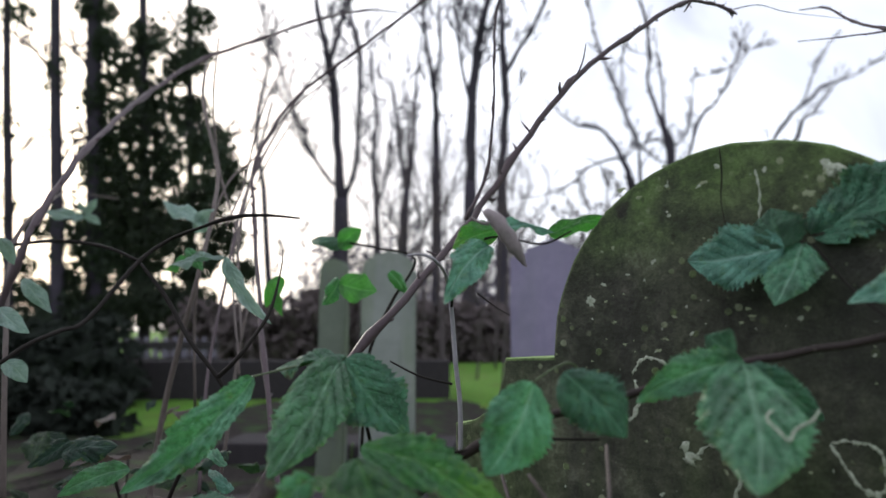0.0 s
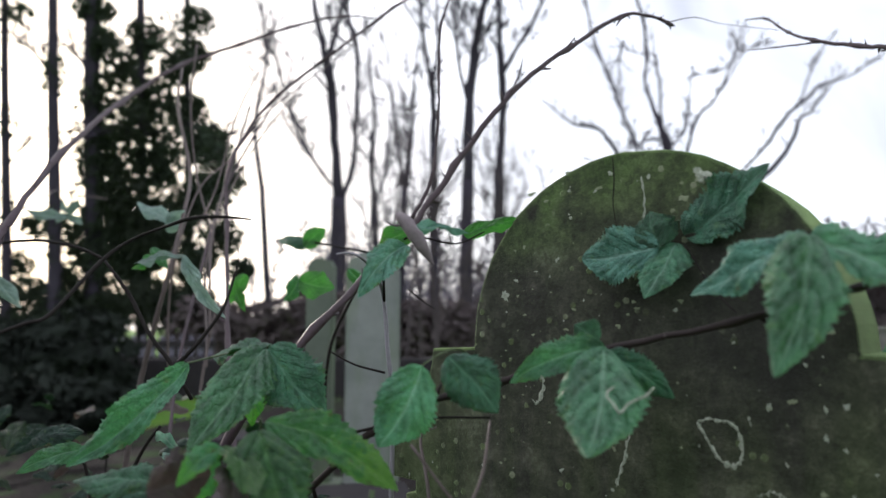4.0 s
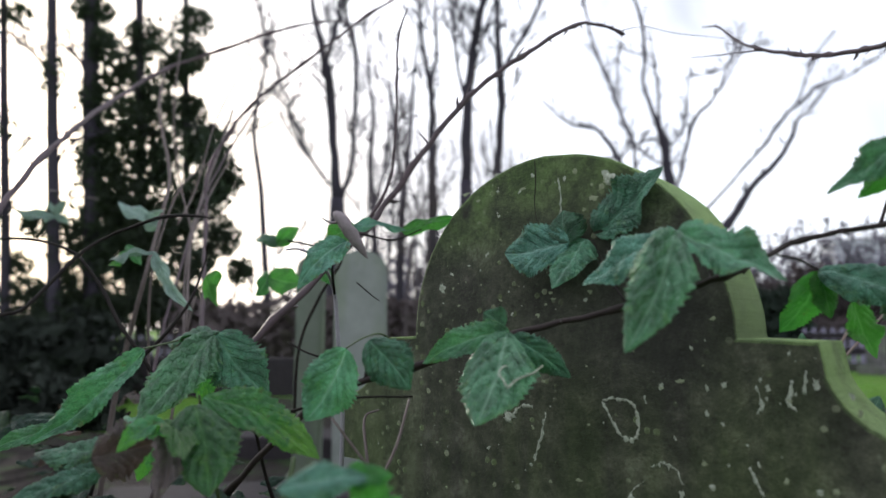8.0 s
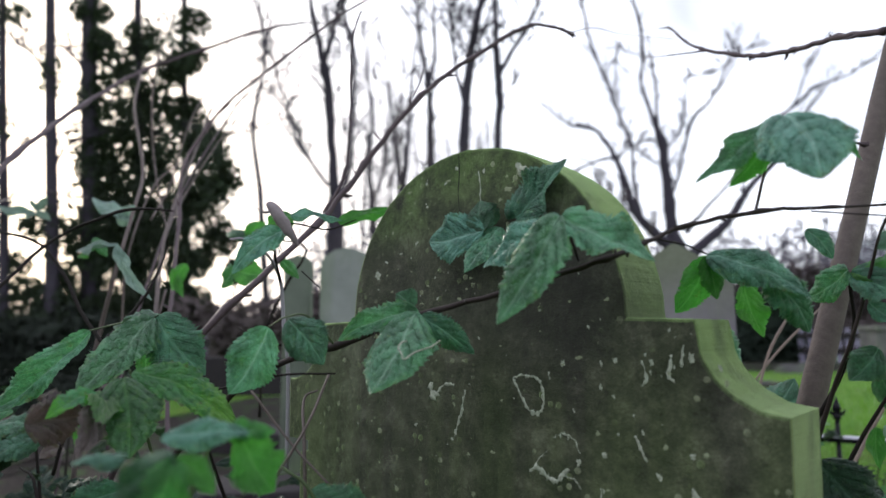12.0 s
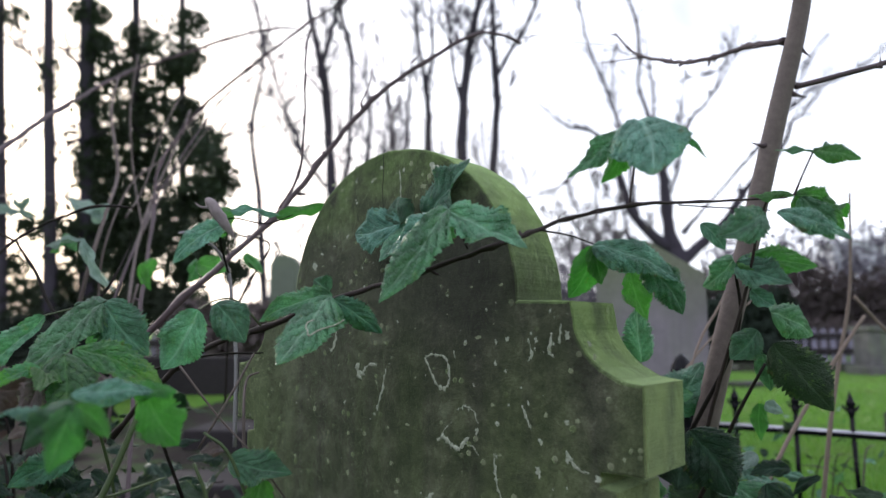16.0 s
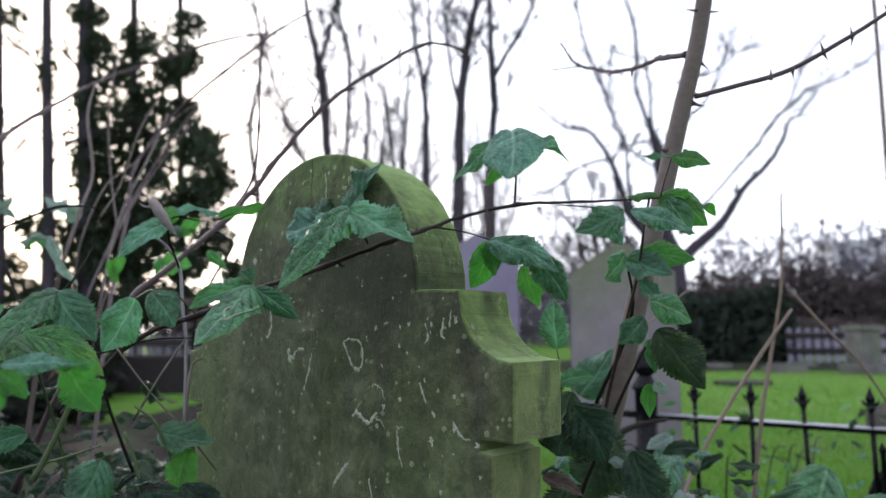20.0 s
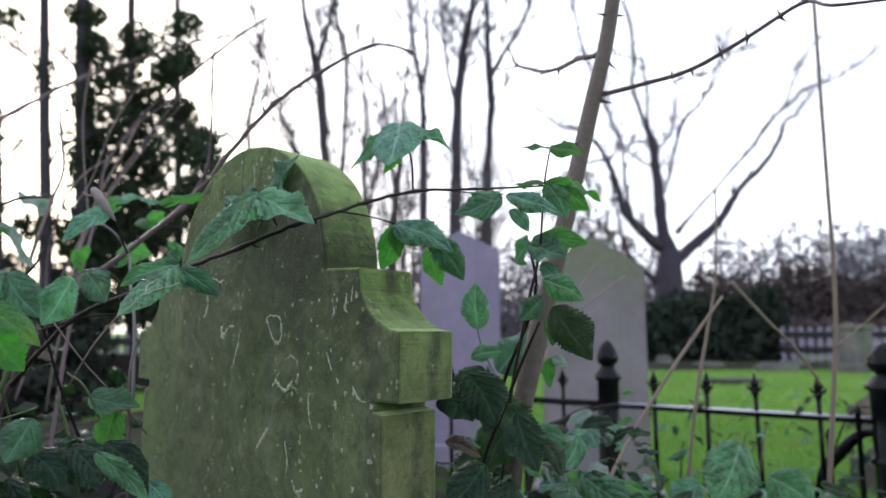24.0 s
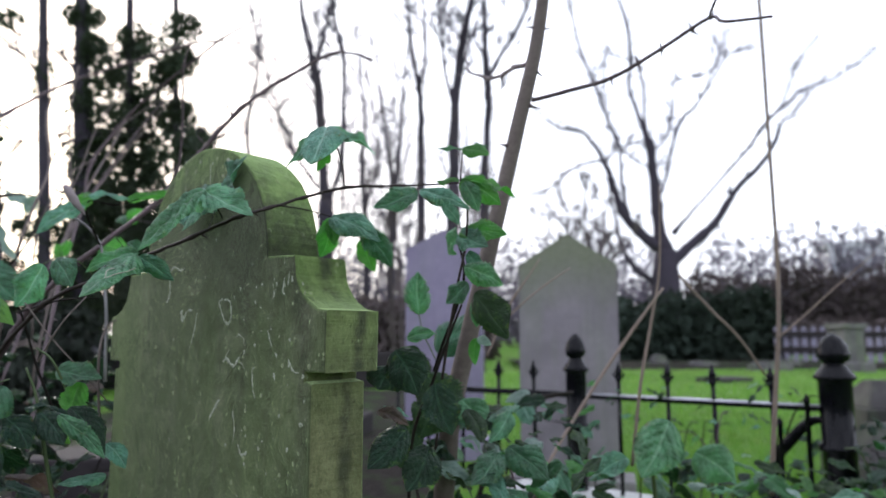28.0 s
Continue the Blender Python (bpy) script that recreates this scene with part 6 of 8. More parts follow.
leaf_cards("crown", "", "", [(-13.51, 22.29, 2.18, 1.13, 0.68, 0.57), (-12.38, 22.24, 2.56, 0.57, 0.50, 0.76), (-14.08, 22.17, 3.12, 0.57, 0.50, 0.57), (-12.28, 22.06, 4.06, 0.34, 0.50, 0.76), (-13.51, 22.01, 4.43, 0.47, 0.50, 0.47), (-12.57, 22.38, 1.43, 0.95, 0.57, 0.76)], 2200, 0.12, CONIFER, 14, "stuff", ev)

# ---- bramble canes and leaves ----
cane = thing("bramble_cane", "arching red-brown bramble cane with thorny nodes and withered top leaves", "bramble", at=(-0.193, 1.154, 0.624))
armed_stem(cane, [(-0.33, 0.93, 0.612, 0.0061), (-0.205, 0.88, 0.85, 0.0060), (-0.097, 0.89, 0.99, 0.0057), (0.03, 0.99, 1.148, 0.0054), (0.105, 1.02, 1.258, 0.0050), (0.206, 1.045, 1.398, 0.0046), (0.309, 1.07, 1.487, 0.0041), (0.416, 1.105, 1.565, 0.0036), (0.47, 1.118, 1.572, 0.0026), (0.508, 1.127, 1.562, 0.0034), (0.522, 1.13, 1.558, 0.0012)], CANE, "stem", 7)
stem(cane, [(0.196, 0.97, 1.37, 0.0015), (0.21, 0.966, 1.401, 0.0012), (0.215, 0.962, 1.428, 0.0007)], CANE, "twig", 5)
armed_stem(cane, [(0.035, 1.014, 1.169, 0.0031), (0.069, 1.025, 1.246, 0.0025), (0.079, 1.013, 1.347, 0.0020), (0.08, 1.004, 1.421, 0.0020), (0.083, 0.995, 1.495, 0.0018), (0.099, 0.989, 1.541, 0.0012)], CANE, "side_shoot", 6)
stem(cane, [(0.505, 1.126, 1.562, 0.0011), (0.56, 1.13, 1.575, 0.0008), (0.618, 1.139, 1.566, 0.0007), (0.738, 1.169, 1.568, 0.0005)], CANE, "runner", 5)
stem(cane, [(0.135, 0.998, 1.3, 0.0020), (0.126, 0.997, 1.311, 0.0016), (0.12, 0.996, 1.318, 0.0008)], CANE, "spur", 5)
stem(cane, [(0.29, 0.98, 1.45, 0.0020), (0.297, 0.979, 1.459, 0.0016), (0.303, 0.978, 1.466, 0.0008)], CANE, "spur", 5)
stem(cane, [(-0.011, 1.021, 1.115, 0.0020), (-0.021, 1.02, 1.119, 0.0016), (-0.027, 1.02, 1.122, 0.0008)], CANE, "spur", 5)
stem(cane, [(0.379, 0.974, 1.499, 0.0020), (0.374, 0.975, 1.491, 0.0016), (0.37, 0.976, 1.485, 0.0008)], CANE, "spur", 5)
shoot = thing("bramble_shoot", "pale upright bramble shoot with a curled withered leaf", "bramble", at=(0.023, 0.832, 0.789))
stem(shoot, [(0.019, 0.836, 0.755, 0.0034), (0.021, 0.819, 0.896, 0.0030), (0.015, 0.81, 0.963, 0.0030), (0.01, 0.803, 1.027, 0.0027), (0.004, 0.758, 1.06, 0.0022), (-0.009, 0.716, 1.075, 0.0018), (-0.024, 0.715, 1.081, 0.0015), (-0.039, 0.716, 1.08, 0.0012)], PALESTEM, "stem", 7)
stem(shoot, [(0.01, 0.803, 1.027, 0.0020), (0.016, 0.737, 1.071, 0.0016), (0.036, 0.694, 1.091, 0.0015), (0.06, 0.664, 1.093, 0.0011), (0.101, 0.674, 1.087, 0.0011), (0.134, 0.693, 1.103, 0.0009)], DARKSTEM, "petiole", 5)
stem(shoot, [(0.011, 0.814, 0.936, 0.0017), (-0.03, 0.833, 0.945, 0.0014), (-0.067, 0.861, 0.961, 0.0011)], DARKSTEM, "twig", 5)
stem(shoot, [(0.041, 0.801, 1.044, 0.0010), (0.063, 0.783, 1.026, 0.0009), (0.076, 0.764, 1.017, 0.0006)], DARKSTEM, "twig", 5)
bm = bmesh.new()
line = smooth_line([(0.037, 0.612, 1.109, 0.0008), (0.044, 0.606, 1.104, 0.0062), (0.055, 0.603, 1.091, 0.0076), (0.064, 0.606, 1.077, 0.0066), (0.071, 0.61, 1.066, 0.0036), (0.077, 0.613, 1.058, 0.0004)], 6)
rings = tube(bm, [(x - 0.023, y - 0.832, z - 0.789, r) for x, y, z, r in line], 12)
for ring in rings:
    # one long fold in the roll, open towards the viewer
    mid_ring = sum((v.co for v in ring), Vector()) / len(ring)
    for k in (8, 9):
        ring[k].co = ring[k].co.lerp(mid_ring, 0.75)
for v in bm.verts:
    v.co += 0.0016 * Vector(noise.noise_vector(v.co * 120))
part("rolled_leaf", bm, DEADLEAF, shoot, "pale grey leaf rolled up and withered")
stem(shoot, [(0.047, 0.608, 1.103, 0.0024), (0.041, 0.603, 1.097, 0.0019), (0.033, 0.602, 1.098, 0.0012), (0.026, 0.604, 1.103, 0.0005)], DEADLEAF, "dead_petiole", 6)
leaf(shoot, (0.046, 0.665, 1.084), (0.001, 0.602, 1.023), 0.042, (-0.07, -1, -0.03), LEAF_TEAL, 0.2, 0.3, 3, 0)
leaf(shoot, (0.054, 0.662, 1.104), (0.117, 0.693, 1.101), 0.024, (-0.05, -0.62, 0.78), LEAF_TEAL, 0.1, 0.25, 4, 0)
leaf(shoot, (0.11, 0.693, 1.1), (0.18, 0.73, 1.125), 0.027, (-0.14, -0.9, 0.42), LEAF_BRIGHT, 0.1, 0.25, 5, 0)
leaf(shoot, (0.055, 0.673, 1.1), (0.01, 0.715, 1.087), 0.029, (0.12, -0.99, 0.05), LEAF_YELLOW, 0.2, 0.25, 6, 0)
sapling = thing("bramble_shoot", "thin shoot with small bright leaves behind the pale one", "bramble", at=(-0.158, 1.338, 0.766))
stem(sapling, [(-0.158, 1.338, 0.766, 0.0033), (-0.147, 1.317, 0.94, 0.0033), (-0.103, 1.304, 1.049, 0.0033), (-0.054, 1.293, 1.136, 0.0027), (-0.13, 1.34, 1.164, 0.0023), (-0.2, 1.388, 1.182, 0.0024)], DARKSTEM, "stem", 7)
leaf(sapling, (-0.217, 1.39, 1.17), (-0.17, 1.385, 1.211), 0.047, (0.15, -0.97, 0.18), LEAF_BRIGHT, 0.1, 0.3, 1, 0)
leaf(sapling, (-0.206, 1.388, 1.182), (-0.296, 1.487, 1.201), 0.035, (0.14, -0.95, 0.26), LEAF_DARK, 0.1, 0.3, 2, 0)
leaf(sapling, (-0.186, 1.198, 1.085), (-0.118, 1.2, 1.07), 0.061, (0.15, -0.98, 0.13), LEAF_BRIGHT, 0.1, 0.2, 3, 0)
leaf(sapling, (-0.186, 1.198, 1.09), (-0.226, 1.253, 1.047), 0.035, (0.15, -0.98, 0.12), LEAF, 0.1, 0.3, 4, 0)
leaf(sapling, (-0.099, 1.246, 1.11), (-0.07, 1.301, 1.071), 0.032, (0.08, -0.97, 0.21), LEAF, 0.1, 0.3, 5, 0)
spray = thing("bramble_spray", "low bramble spray with large serrated dull-green leaves", "bramble", at=(-0.052, 0.598, 0.777))
stem(spray, [(-0.027, 0.749, 0.697, 0.0026), (-0.058, 0.727, 0.795, 0.0023), (-0.073, 0.696, 0.886, 0.0020), (-0.083, 0.650, 0.945, 0.0017), (-0.091, 0.617, 0.973, 0.0011)], DARKSTEM, "stem", 7)
stem(spray, [(-0.091, 0.617, 0.974, 0.0013), (-0.13, 0.626, 0.968, 0.0012), (-0.178, 0.632, 0.957, 0.0010)], GREENSTEM, "petiole", 5)
leaf(spray, (-0.176, 0.632, 0.957), (-0.283, 0.607, 0.858), 0.050, (0.62, -0.45, 0.64), LEAF, 0.08, 1.0, 1, 0.06)
leaf(spray, (-0.093, 0.616, 0.972), (-0.133, 0.522, 0.888), 0.072, (0.15, -0.90, 0.42), LEAF, 0.14, 0.45, 2, 0.08)
leaf(spray, (-0.089, 0.615, 0.974), (-0.030, 0.616, 0.905), 0.070, (-0.05, -0.85, 0.52), LEAF_DARK, 0.28, 0.3, 3, 0.05)
leaf(spray, (-0.090, 0.616, 0.976), (-0.165, 0.670, 0.962), 0.036, (0.16, -0.50, 0.85), LEAF_DARK, 0.1, 0.3, 4, 0)
leaf(spray, (-0.120, 0.660, 0.945), (-0.115, 0.655, 0.890), 0.035, (0.20, -0.97, 0.10), LEAF_YELLOW, 0.1, 0.3, 5, 0.1)
spray = thing("bramble_spray", "bramble spray with yellowing blotched leaves low by the stone", "bramble", at=(-0.03, 0.46, 0.746))
stem(spray, [(-0.066, 0.652, 0.659, 0.0025), (-0.072, 0.62, 0.758, 0.0021), (-0.077, 0.567, 0.855, 0.0017), (-0.066, 0.502, 0.918, 0.0011)], GREENSTEM, "stem", 7)
stem(spray, [(-0.007, 0.449, 0.748, 0.0035), (0.011, 0.454, 0.793, 0.0033), (0.028, 0.458, 0.842, 0.0030), (0.032, 0.465, 0.869, 0.0022)], GREENSTEM, "side_stem", 7)
stem(spray, [(-0.054, 0.448, 0.754, 0.0018), (0.011, 0.457, 0.769, 0.0015), (0.061, 0.465, 0.785, 0.0012)], GREENSTEM, "side_stem", 5)
leaf(spray, (-0.059, 0.493, 0.917), (0.051, 0.482, 0.864), 0.050, (0.32, -0.81, 0.49), LEAF_YELLOW, 0.16, 0.35, 1, 0.08, "green leaf turning yellow with brown blotches")
leaf(spray, (-0.060, 0.477, 0.912), (-0.027, 0.425, 0.845), 0.062, (0.41, -0.87, 0.27), LEAF_BROWNING, 0.1, 0.3, 2, 0.08)
leaf(spray, (-0.092, 0.488, 0.897), (-0.106, 0.430, 0.879), 0.024, (0.34, -0.62, 0.71), LEAF_YELLOW, 0.1, 0.3, 3, 0.1)
leaf(spray, (-0.092, 0.488, 0.897), (-0.040, 0.402, 0.878), 0.034, (0.42, -0.82, 0.39), LEAF_BRIGHT, 0.1, 0.3, 4, 0.1)
leaf(spray, (-0.133, 0.444, 0.873), (-0.105, 0.502, 0.874), 0.055, (0.48, -0.85, 0.22), LEAF_BROWN, -0.2, 0.5, 5, 0.3, "brown withered leaf")
leaf(spray, (-0.085, 0.470, 0.885), (-0.060, 0.400, 0.845), 0.032, (0.44, -0.83, 0.33), LEAF_BROWN, 0.25, 0.8, 1, 0.3, "curled grey withered leaf")
leaf(spray, (0.067, 0.261, 0.888), (0.118, 0.300, 0.887), 0.026, (0.10, -0.45, 0.89), LEAF_TEAL, 0.12, 0.35, 2, 0.05)
leaf(spray, (0.108, 0.296, 0.889), (0.125, 0.329, 0.840), 0.042, (0.23, -0.86, 0.46), LEAF_BRIGHT, 0.12, 0.3, 3, 0.12)
leaf(spray, (0.100, 0.290, 0.888), (0.129, 0.310, 0.886), 0.022, (0.19, -0.69, 0.70), LEAF_BRIGHT, 0.1, 0.3, 4, 0.1)
leaf(spray, (0.097, 0.210, 0.886), (0.085, 0.205, 0.842), 0.030, (0.33, -0.81, 0.49), LEAF_BRIGHT, 0.15, 0.3, 5, 0.15)
leaf(spray, (0.097, 0.210, 0.886), (0.055, 0.225, 0.853), 0.024, (0.34, -0.77, 0.54), LEAF_DARK, 0.15, 0.3, 6, 0.1)
leaf(spray, (0.097, 0.210, 0.886), (0.115, 0.225, 0.862), 0.020, (0.27, -0.76, 0.59), LEAF_BRIGHT, 0.15, 0.3, 1, 0.1)
leaf(spray, (0.050, 0.250, 0.878), (-0.000, 0.280, 0.870), 0.018, (0.30, -0.60, 0.74), LEAF_TEAL, 0.1, 0.3, 2, 0.1)
leaf(spray, (-0.150, 0.530, 0.860), (-0.250, 0.560, 0.855), 0.040, (0.38, -0.62, 0.68), LEAF_DARK, 0.12, 0.35, 5, 0.1)
leaf(spray, (-0.160, 0.520, 0.850), (-0.240, 0.500, 0.820), 0.035, (0.39, -0.60, 0.70), LEAF_TEAL, 0.12, 0.35, 2, 0.1)
leaf(spray, (-0.120, 0.560, 0.875), (-0.140, 0.550, 0.830), 0.030, (0.43, -0.84, 0.33), LEAF_YELLOW, 0.12, 0.35, 6, 0.1)
leaf(spray, (-0.190, 0.550, 0.850), (-0.200, 0.510, 0.815), 0.034, (0.44, -0.70, 0.56), LEAF_SHADED, 0.12, 0.35, 3, 0.1)
runner = thing("bramble_runner", "dark bramble runner crossing the headstone with drooping trifoliate leaves", "bramble", at=(-0.008, 0.445, 0.787))
armed_stem(runner, [(-0.075, 0.624, 0.804, 0.0037), (0.029, 0.592, 0.902, 0.0036), (0.13, 0.567, 0.94, 0.0036), (0.222, 0.523, 0.972, 0.0033), (0.32, 0.469, 0.998, 0.0029), (0.401, 0.436, 1.024, 0.0028), (0.44, 0.454, 1.04, 0.0025), (0.486, 0.472, 1.059, 0.0023), (0.555, 0.455, 1.072, 0.0022), (0.637, 0.479, 1.08, 0.0016), (0.739, 0.488, 1.087, 0.0012)], BRIARSTEM, "stem", 7)
stem(runner, [(-0.026, 0.604, 0.886, 0.0018), (0.062, 0.581, 0.907, 0.0014), (0.13, 0.571, 0.91, 0.0011)], DARKSTEM, "twig", 5)
stem(runner, [(0.130, 0.567, 0.940, 0.0013), (0.105, 0.540, 0.972, 0.0011), (0.087, 0.520, 0.972, 0.0009), (0.068, 0.515, 0.961, 0.0008)], GREENSTEM, "petiole", 5)
leaf(runner, (0.068, 0.515, 0.961), (0.031, 0.512, 0.893), 0.060, (0.16, -0.96, 0.23), LEAF, 0.12, 0.3, 1, 0.05)
leaf(runner, (0.091, 0.510, 0.969), (0.131, 0.490, 0.924), 0.052, (0.08, -0.99, 0.15), LEAF_DARK, 0.14, 0.3, 2, 0.08)
leaf(runner, (0.224, 0.505, 0.977), (0.142, 0.503, 0.947), 0.036, (-0.03, -0.88, 0.47), LEAF, 0.12, 0.35, 3, 0.08)
leaf(runner, (0.222, 0.500, 0.975), (0.186, 0.408, 0.903), 0.078, (-0.18, -0.96, 0.20), LEAF, 0.1, 0.18, 2, 0.06, "dull green leaf with a pale winding leaf-miner trail")
stem(runner, [(0.215, 0.446, 0.948, 0.0009), (0.210, 0.443, 0.946, 0.0009), (0.208, 0.438, 0.942, 0.0009), (0.211, 0.431, 0.937, 0.0009), (0.214, 0.425, 0.932, 0.0009), (0.220, 0.431, 0.936, 0.0009), (0.226, 0.435, 0.939, 0.0009), (0.236, 0.439, 0.942, 0.0009), (0.240, 0.442, 0.944, 0.0009), (0.246, 0.447, 0.948, 0.0009)], LICHEN, "leaf_miner_trail", 5)
leaf(runner, (0.226, 0.503, 0.973), (0.281, 0.505, 0.934), 0.036, (0.09, -0.98, 0.18), LEAF_DARK, 0.15, 0.3, 5, 0.1)
leaf(runner, (0.218, 0.510, 0.980), (0.200, 0.515, 0.996), 0.030, (-0.07, -0.96, 0.28), LEAF_DARK, 0.1, 0.3, 6, 0.1)
leaf(runner, (0.296, 0.576, 1.073), (0.232, 0.632, 1.066), 0.068, (-0.62, -0.77, 0.12), LEAF_TEAL, 0.14, 0.35, 1, 0.1)
leaf(runner, (0.296, 0.576, 1.071), (0.292, 0.588, 1.108), 0.055, (-0.62, -0.77, 0.12), LEAF_DARK, 0.2, 0.35, 4, 0.1)
leaf(runner, (0.315, 0.580, 1.075), (0.272, 0.550, 1.020), 0.054, (-0.62, -0.77, 0.12), LEAF, 0.12, 0.35, 2, 0.08)
leaf(runner, (0.325, 0.585, 1.083), (0.383, 0.525, 1.142), 0.060, (-0.62, -0.77, 0.12), LEAF_DARK, 0.12, 0.35, 3, 0.1)
stem(runner, [(0.33, 0.49, 1.005, 0.0009), (0.326, 0.53, 1.03, 0.0008), (0.321, 0.575, 1.074, 0.0007)], DARKSTEM, "petiole", 5)
leaf(runner, (0.355, 0.418, 1.060), (0.291, 0.352, 0.962), 0.054, (-0.10, -0.95, 0.31), LEAF, 0.22, 0.4, 2, 0.12)
leaf(runner, (0.355, 0.418, 1.060), (0.288, 0.478, 1.019), 0.046, (-0.30, -0.72, 0.62), LEAF_TEAL, 0.22, 0.4, 1, 0.1)
leaf(runner, (0.355, 0.418, 1.060), (0.433, 0.395, 1.017), 0.066, (-0.15, -0.77, 0.62), LEAF, 0.24, 0.35, 3, 0.12)
stem(runner, [(0.355, 0.418, 1.060, 0.0011), (0.364, 0.425, 1.046, 0.0011), (0.375, 0.440, 1.022, 0.0011)], DARKSTEM, "petiole", 5)
stem(runner, [(0.552, 0.460, 1.071, 0.0016), (0.551, 0.432, 1.108, 0.0014), (0.541, 0.376, 1.140, 0.0012)], CANE, "petiole", 6)
leaf(runner, (0.541, 0.376, 1.140), (0.474, 0.405, 1.088), 0.036, (-0.25, -0.71, 0.66), LEAF, 0.2, 0.4, 1, 0.1)
leaf(runner, (0.541, 0.374, 1.140), (0.532, 0.308, 1.070), 0.076, (-0.12, -0.88, 0.46), LEAF_TEAL, 0.32, 0.3, 2, 0.08)
leaf(runner, (0.543, 0.376, 1.140), (0.608, 0.379, 1.102), 0.034, (0.25, -0.66, 0.71), LEAF, 0.25, 0.4, 3, 0.1)
leaf(runner, (0.541, 0.380, 1.138), (0.515, 0.430, 1.090), 0.026, (-0.20, -0.97, 0.10), LEAF_BRIGHT, 0.25, 0.3, 4, 0.15)
stem(runner, [(0.453, 0.447, 1.043, 0.0012), (0.490, 0.480, 1.042, 0.0011), (0.524, 0.513, 1.037, 0.0010), (0.570, 0.507, 1.020, 0.0008)], DARKSTEM, "petiole", 5)
leaf(runner, (0.524, 0.513, 1.035), (0.501, 0.549, 0.976), 0.044, (-0.01, -0.99, -0.11), LEAF_BRIGHT, 0.12, 0.3, 1, 0.15)
leaf(runner, (0.524, 0.513, 1.035), (0.531, 0.509, 0.989), 0.026, (-0.03, -1.00, -0.02), LEAF_BRIGHT, 0.1, 0.3, 5, 0.15)
leaf(runner, (0.524, 0.513, 1.035), (0.607, 0.470, 0.990), 0.050, (0.00, -0.71, 0.71), LEAF_TEAL, 0.32, 0.4, 2, 0.15)
leaf(runner, (0.574, 0.540, 1.008), (0.592, 0.540, 0.950), 0.034, (-0.09, -0.99, -0.07), LEAF_BRIGHT, 0.12, 0.3, 3, 0.12)
leaf(runner, (0.578, 0.490, 1.012), (0.622, 0.505, 0.955), 0.044, (-0.11, -0.99, 0.02), LEAF_DARK, 0.16, 0.3, 4, 0.15)
leaf(runner, (0.655, 0.787, 0.889), (0.653, 0.792, 0.975), 0.062, (0.02, -1.00, 0.04), LEAF, 0.18, 0.4, 2, 0.2)
stem(runner, [(0.655, 0.787, 0.889, 0.0012), (0.665, 0.785, 0.85, 0.0012), (0.69, 0.76, 0.80, 0.0014)], GREENSTEM, "petiole", 5)
leaf(runner, (0.666, 0.393, 1.054), (0.606, 0.366, 1.024), 0.046, (-0.18, -0.98, 0.13), LEAF_DARK, 0.22, 0.35, 1, 0.12)
leaf(runner, (0.669, 0.374, 1.049), (0.740, 0.375, 1.024), 0.038, (0.10, -0.60, 0.80), LEAF_TEAL, 0.18, 0.4, 2, 0.12)
stem(runner, [(0.605, 0.457, 1.072, 0.0009), (0.64, 0.42, 1.062, 0.0008), (0.668, 0.385, 1.053, 0.0007)], DARKSTEM, "petiole", 5)
leaf(runner, (0.729, 0.453, 1.082), (0.820, 0.512, 1.067), 0.038, (0.00, -0.60, 0.80), LEAF_BRIGHT, 0.2, 0.35, 3, 0.12)
leaf(runner, (0.729, 0.453, 1.082), (0.792, 0.470, 1.048), 0.042, (-0.29, -0.93, 0.22), LEAF_BRIGHT, 0.2, 0.35, 4, 0.1)
leaf(runner, (0.729, 0.453, 1.082), (0.690, 0.480, 1.086), 0.024, (0.00, -0.60, 0.80), LEAF_BRIGHT, 0.12, 0.3, 5, 0.1)
leaf(runner, (0.735, 0.450, 1.080), (0.755, 0.430, 1.030), 0.036, (-0.29, -0.95, 0.13), LEAF, 0.15, 0.35, 2, 0.1)
stem(runner, [(0.729, 0.453, 1.082, 0.0013), (0.73, 0.436, 1.10, 0.0011), (0.732, 0.416, 1.121, 0.0009)], CANE, "sprig", 5)
leaf(runner, (0.732, 0.416, 1.121), (0.692, 0.417, 1.122), 0.013, (0.00, -0.71, 0.71), LEAF, 0.1, 0.4, 1, 0.1)
leaf(runner, (0.732, 0.416, 1.121), (0.770, 0.398, 1.108), 0.030, (0.00, -0.71, 0.71), LEAF_BRIGHT, 0.2, 0.35, 2, 0.12)
leaf(runner, (0.732, 0.416, 1.121), (0.772, 0.440, 1.131), 0.013, (0.00, -0.71, 0.71), LEAF_TEAL, 0.1, 0.4, 3, 0.1)
stalk = thing("thorny_stalk", "thick grey-brown briar stalk with dark thorns and side shoot", "briar", at=(0.695, 0.729, 0.485))
stem(stalk, [(0.69, 0.815, 0.398, 0.0224), (0.708, 0.793, 0.58, 0.0203), (0.72, 0.778, 0.701, 0.0193), (0.745, 0.765, 0.812, 0.0183), (0.776, 0.749, 0.944, 0.0173), (0.817, 0.728, 1.115, 0.0153), (0.852, 0.71, 1.267, 0.0142), (0.878, 0.696, 1.378, 0.0132), (0.893, 0.685, 1.469, 0.0122), (0.903, 0.675, 1.55, 0.0112)], STALK, "stem", 12)
thorn(stalk, (0.887, 0.684, 1.436), (-1, 0.01, -0.07), 0.0263, CANE)
thorn(stalk, (0.887, 0.684, 1.436), (0.98, 0.03, -0.21), 0.0263, CANE)
thorn(stalk, (0.863, 0.702, 1.29), (0.9, 0.05, -0.43), 0.0304, CANE)
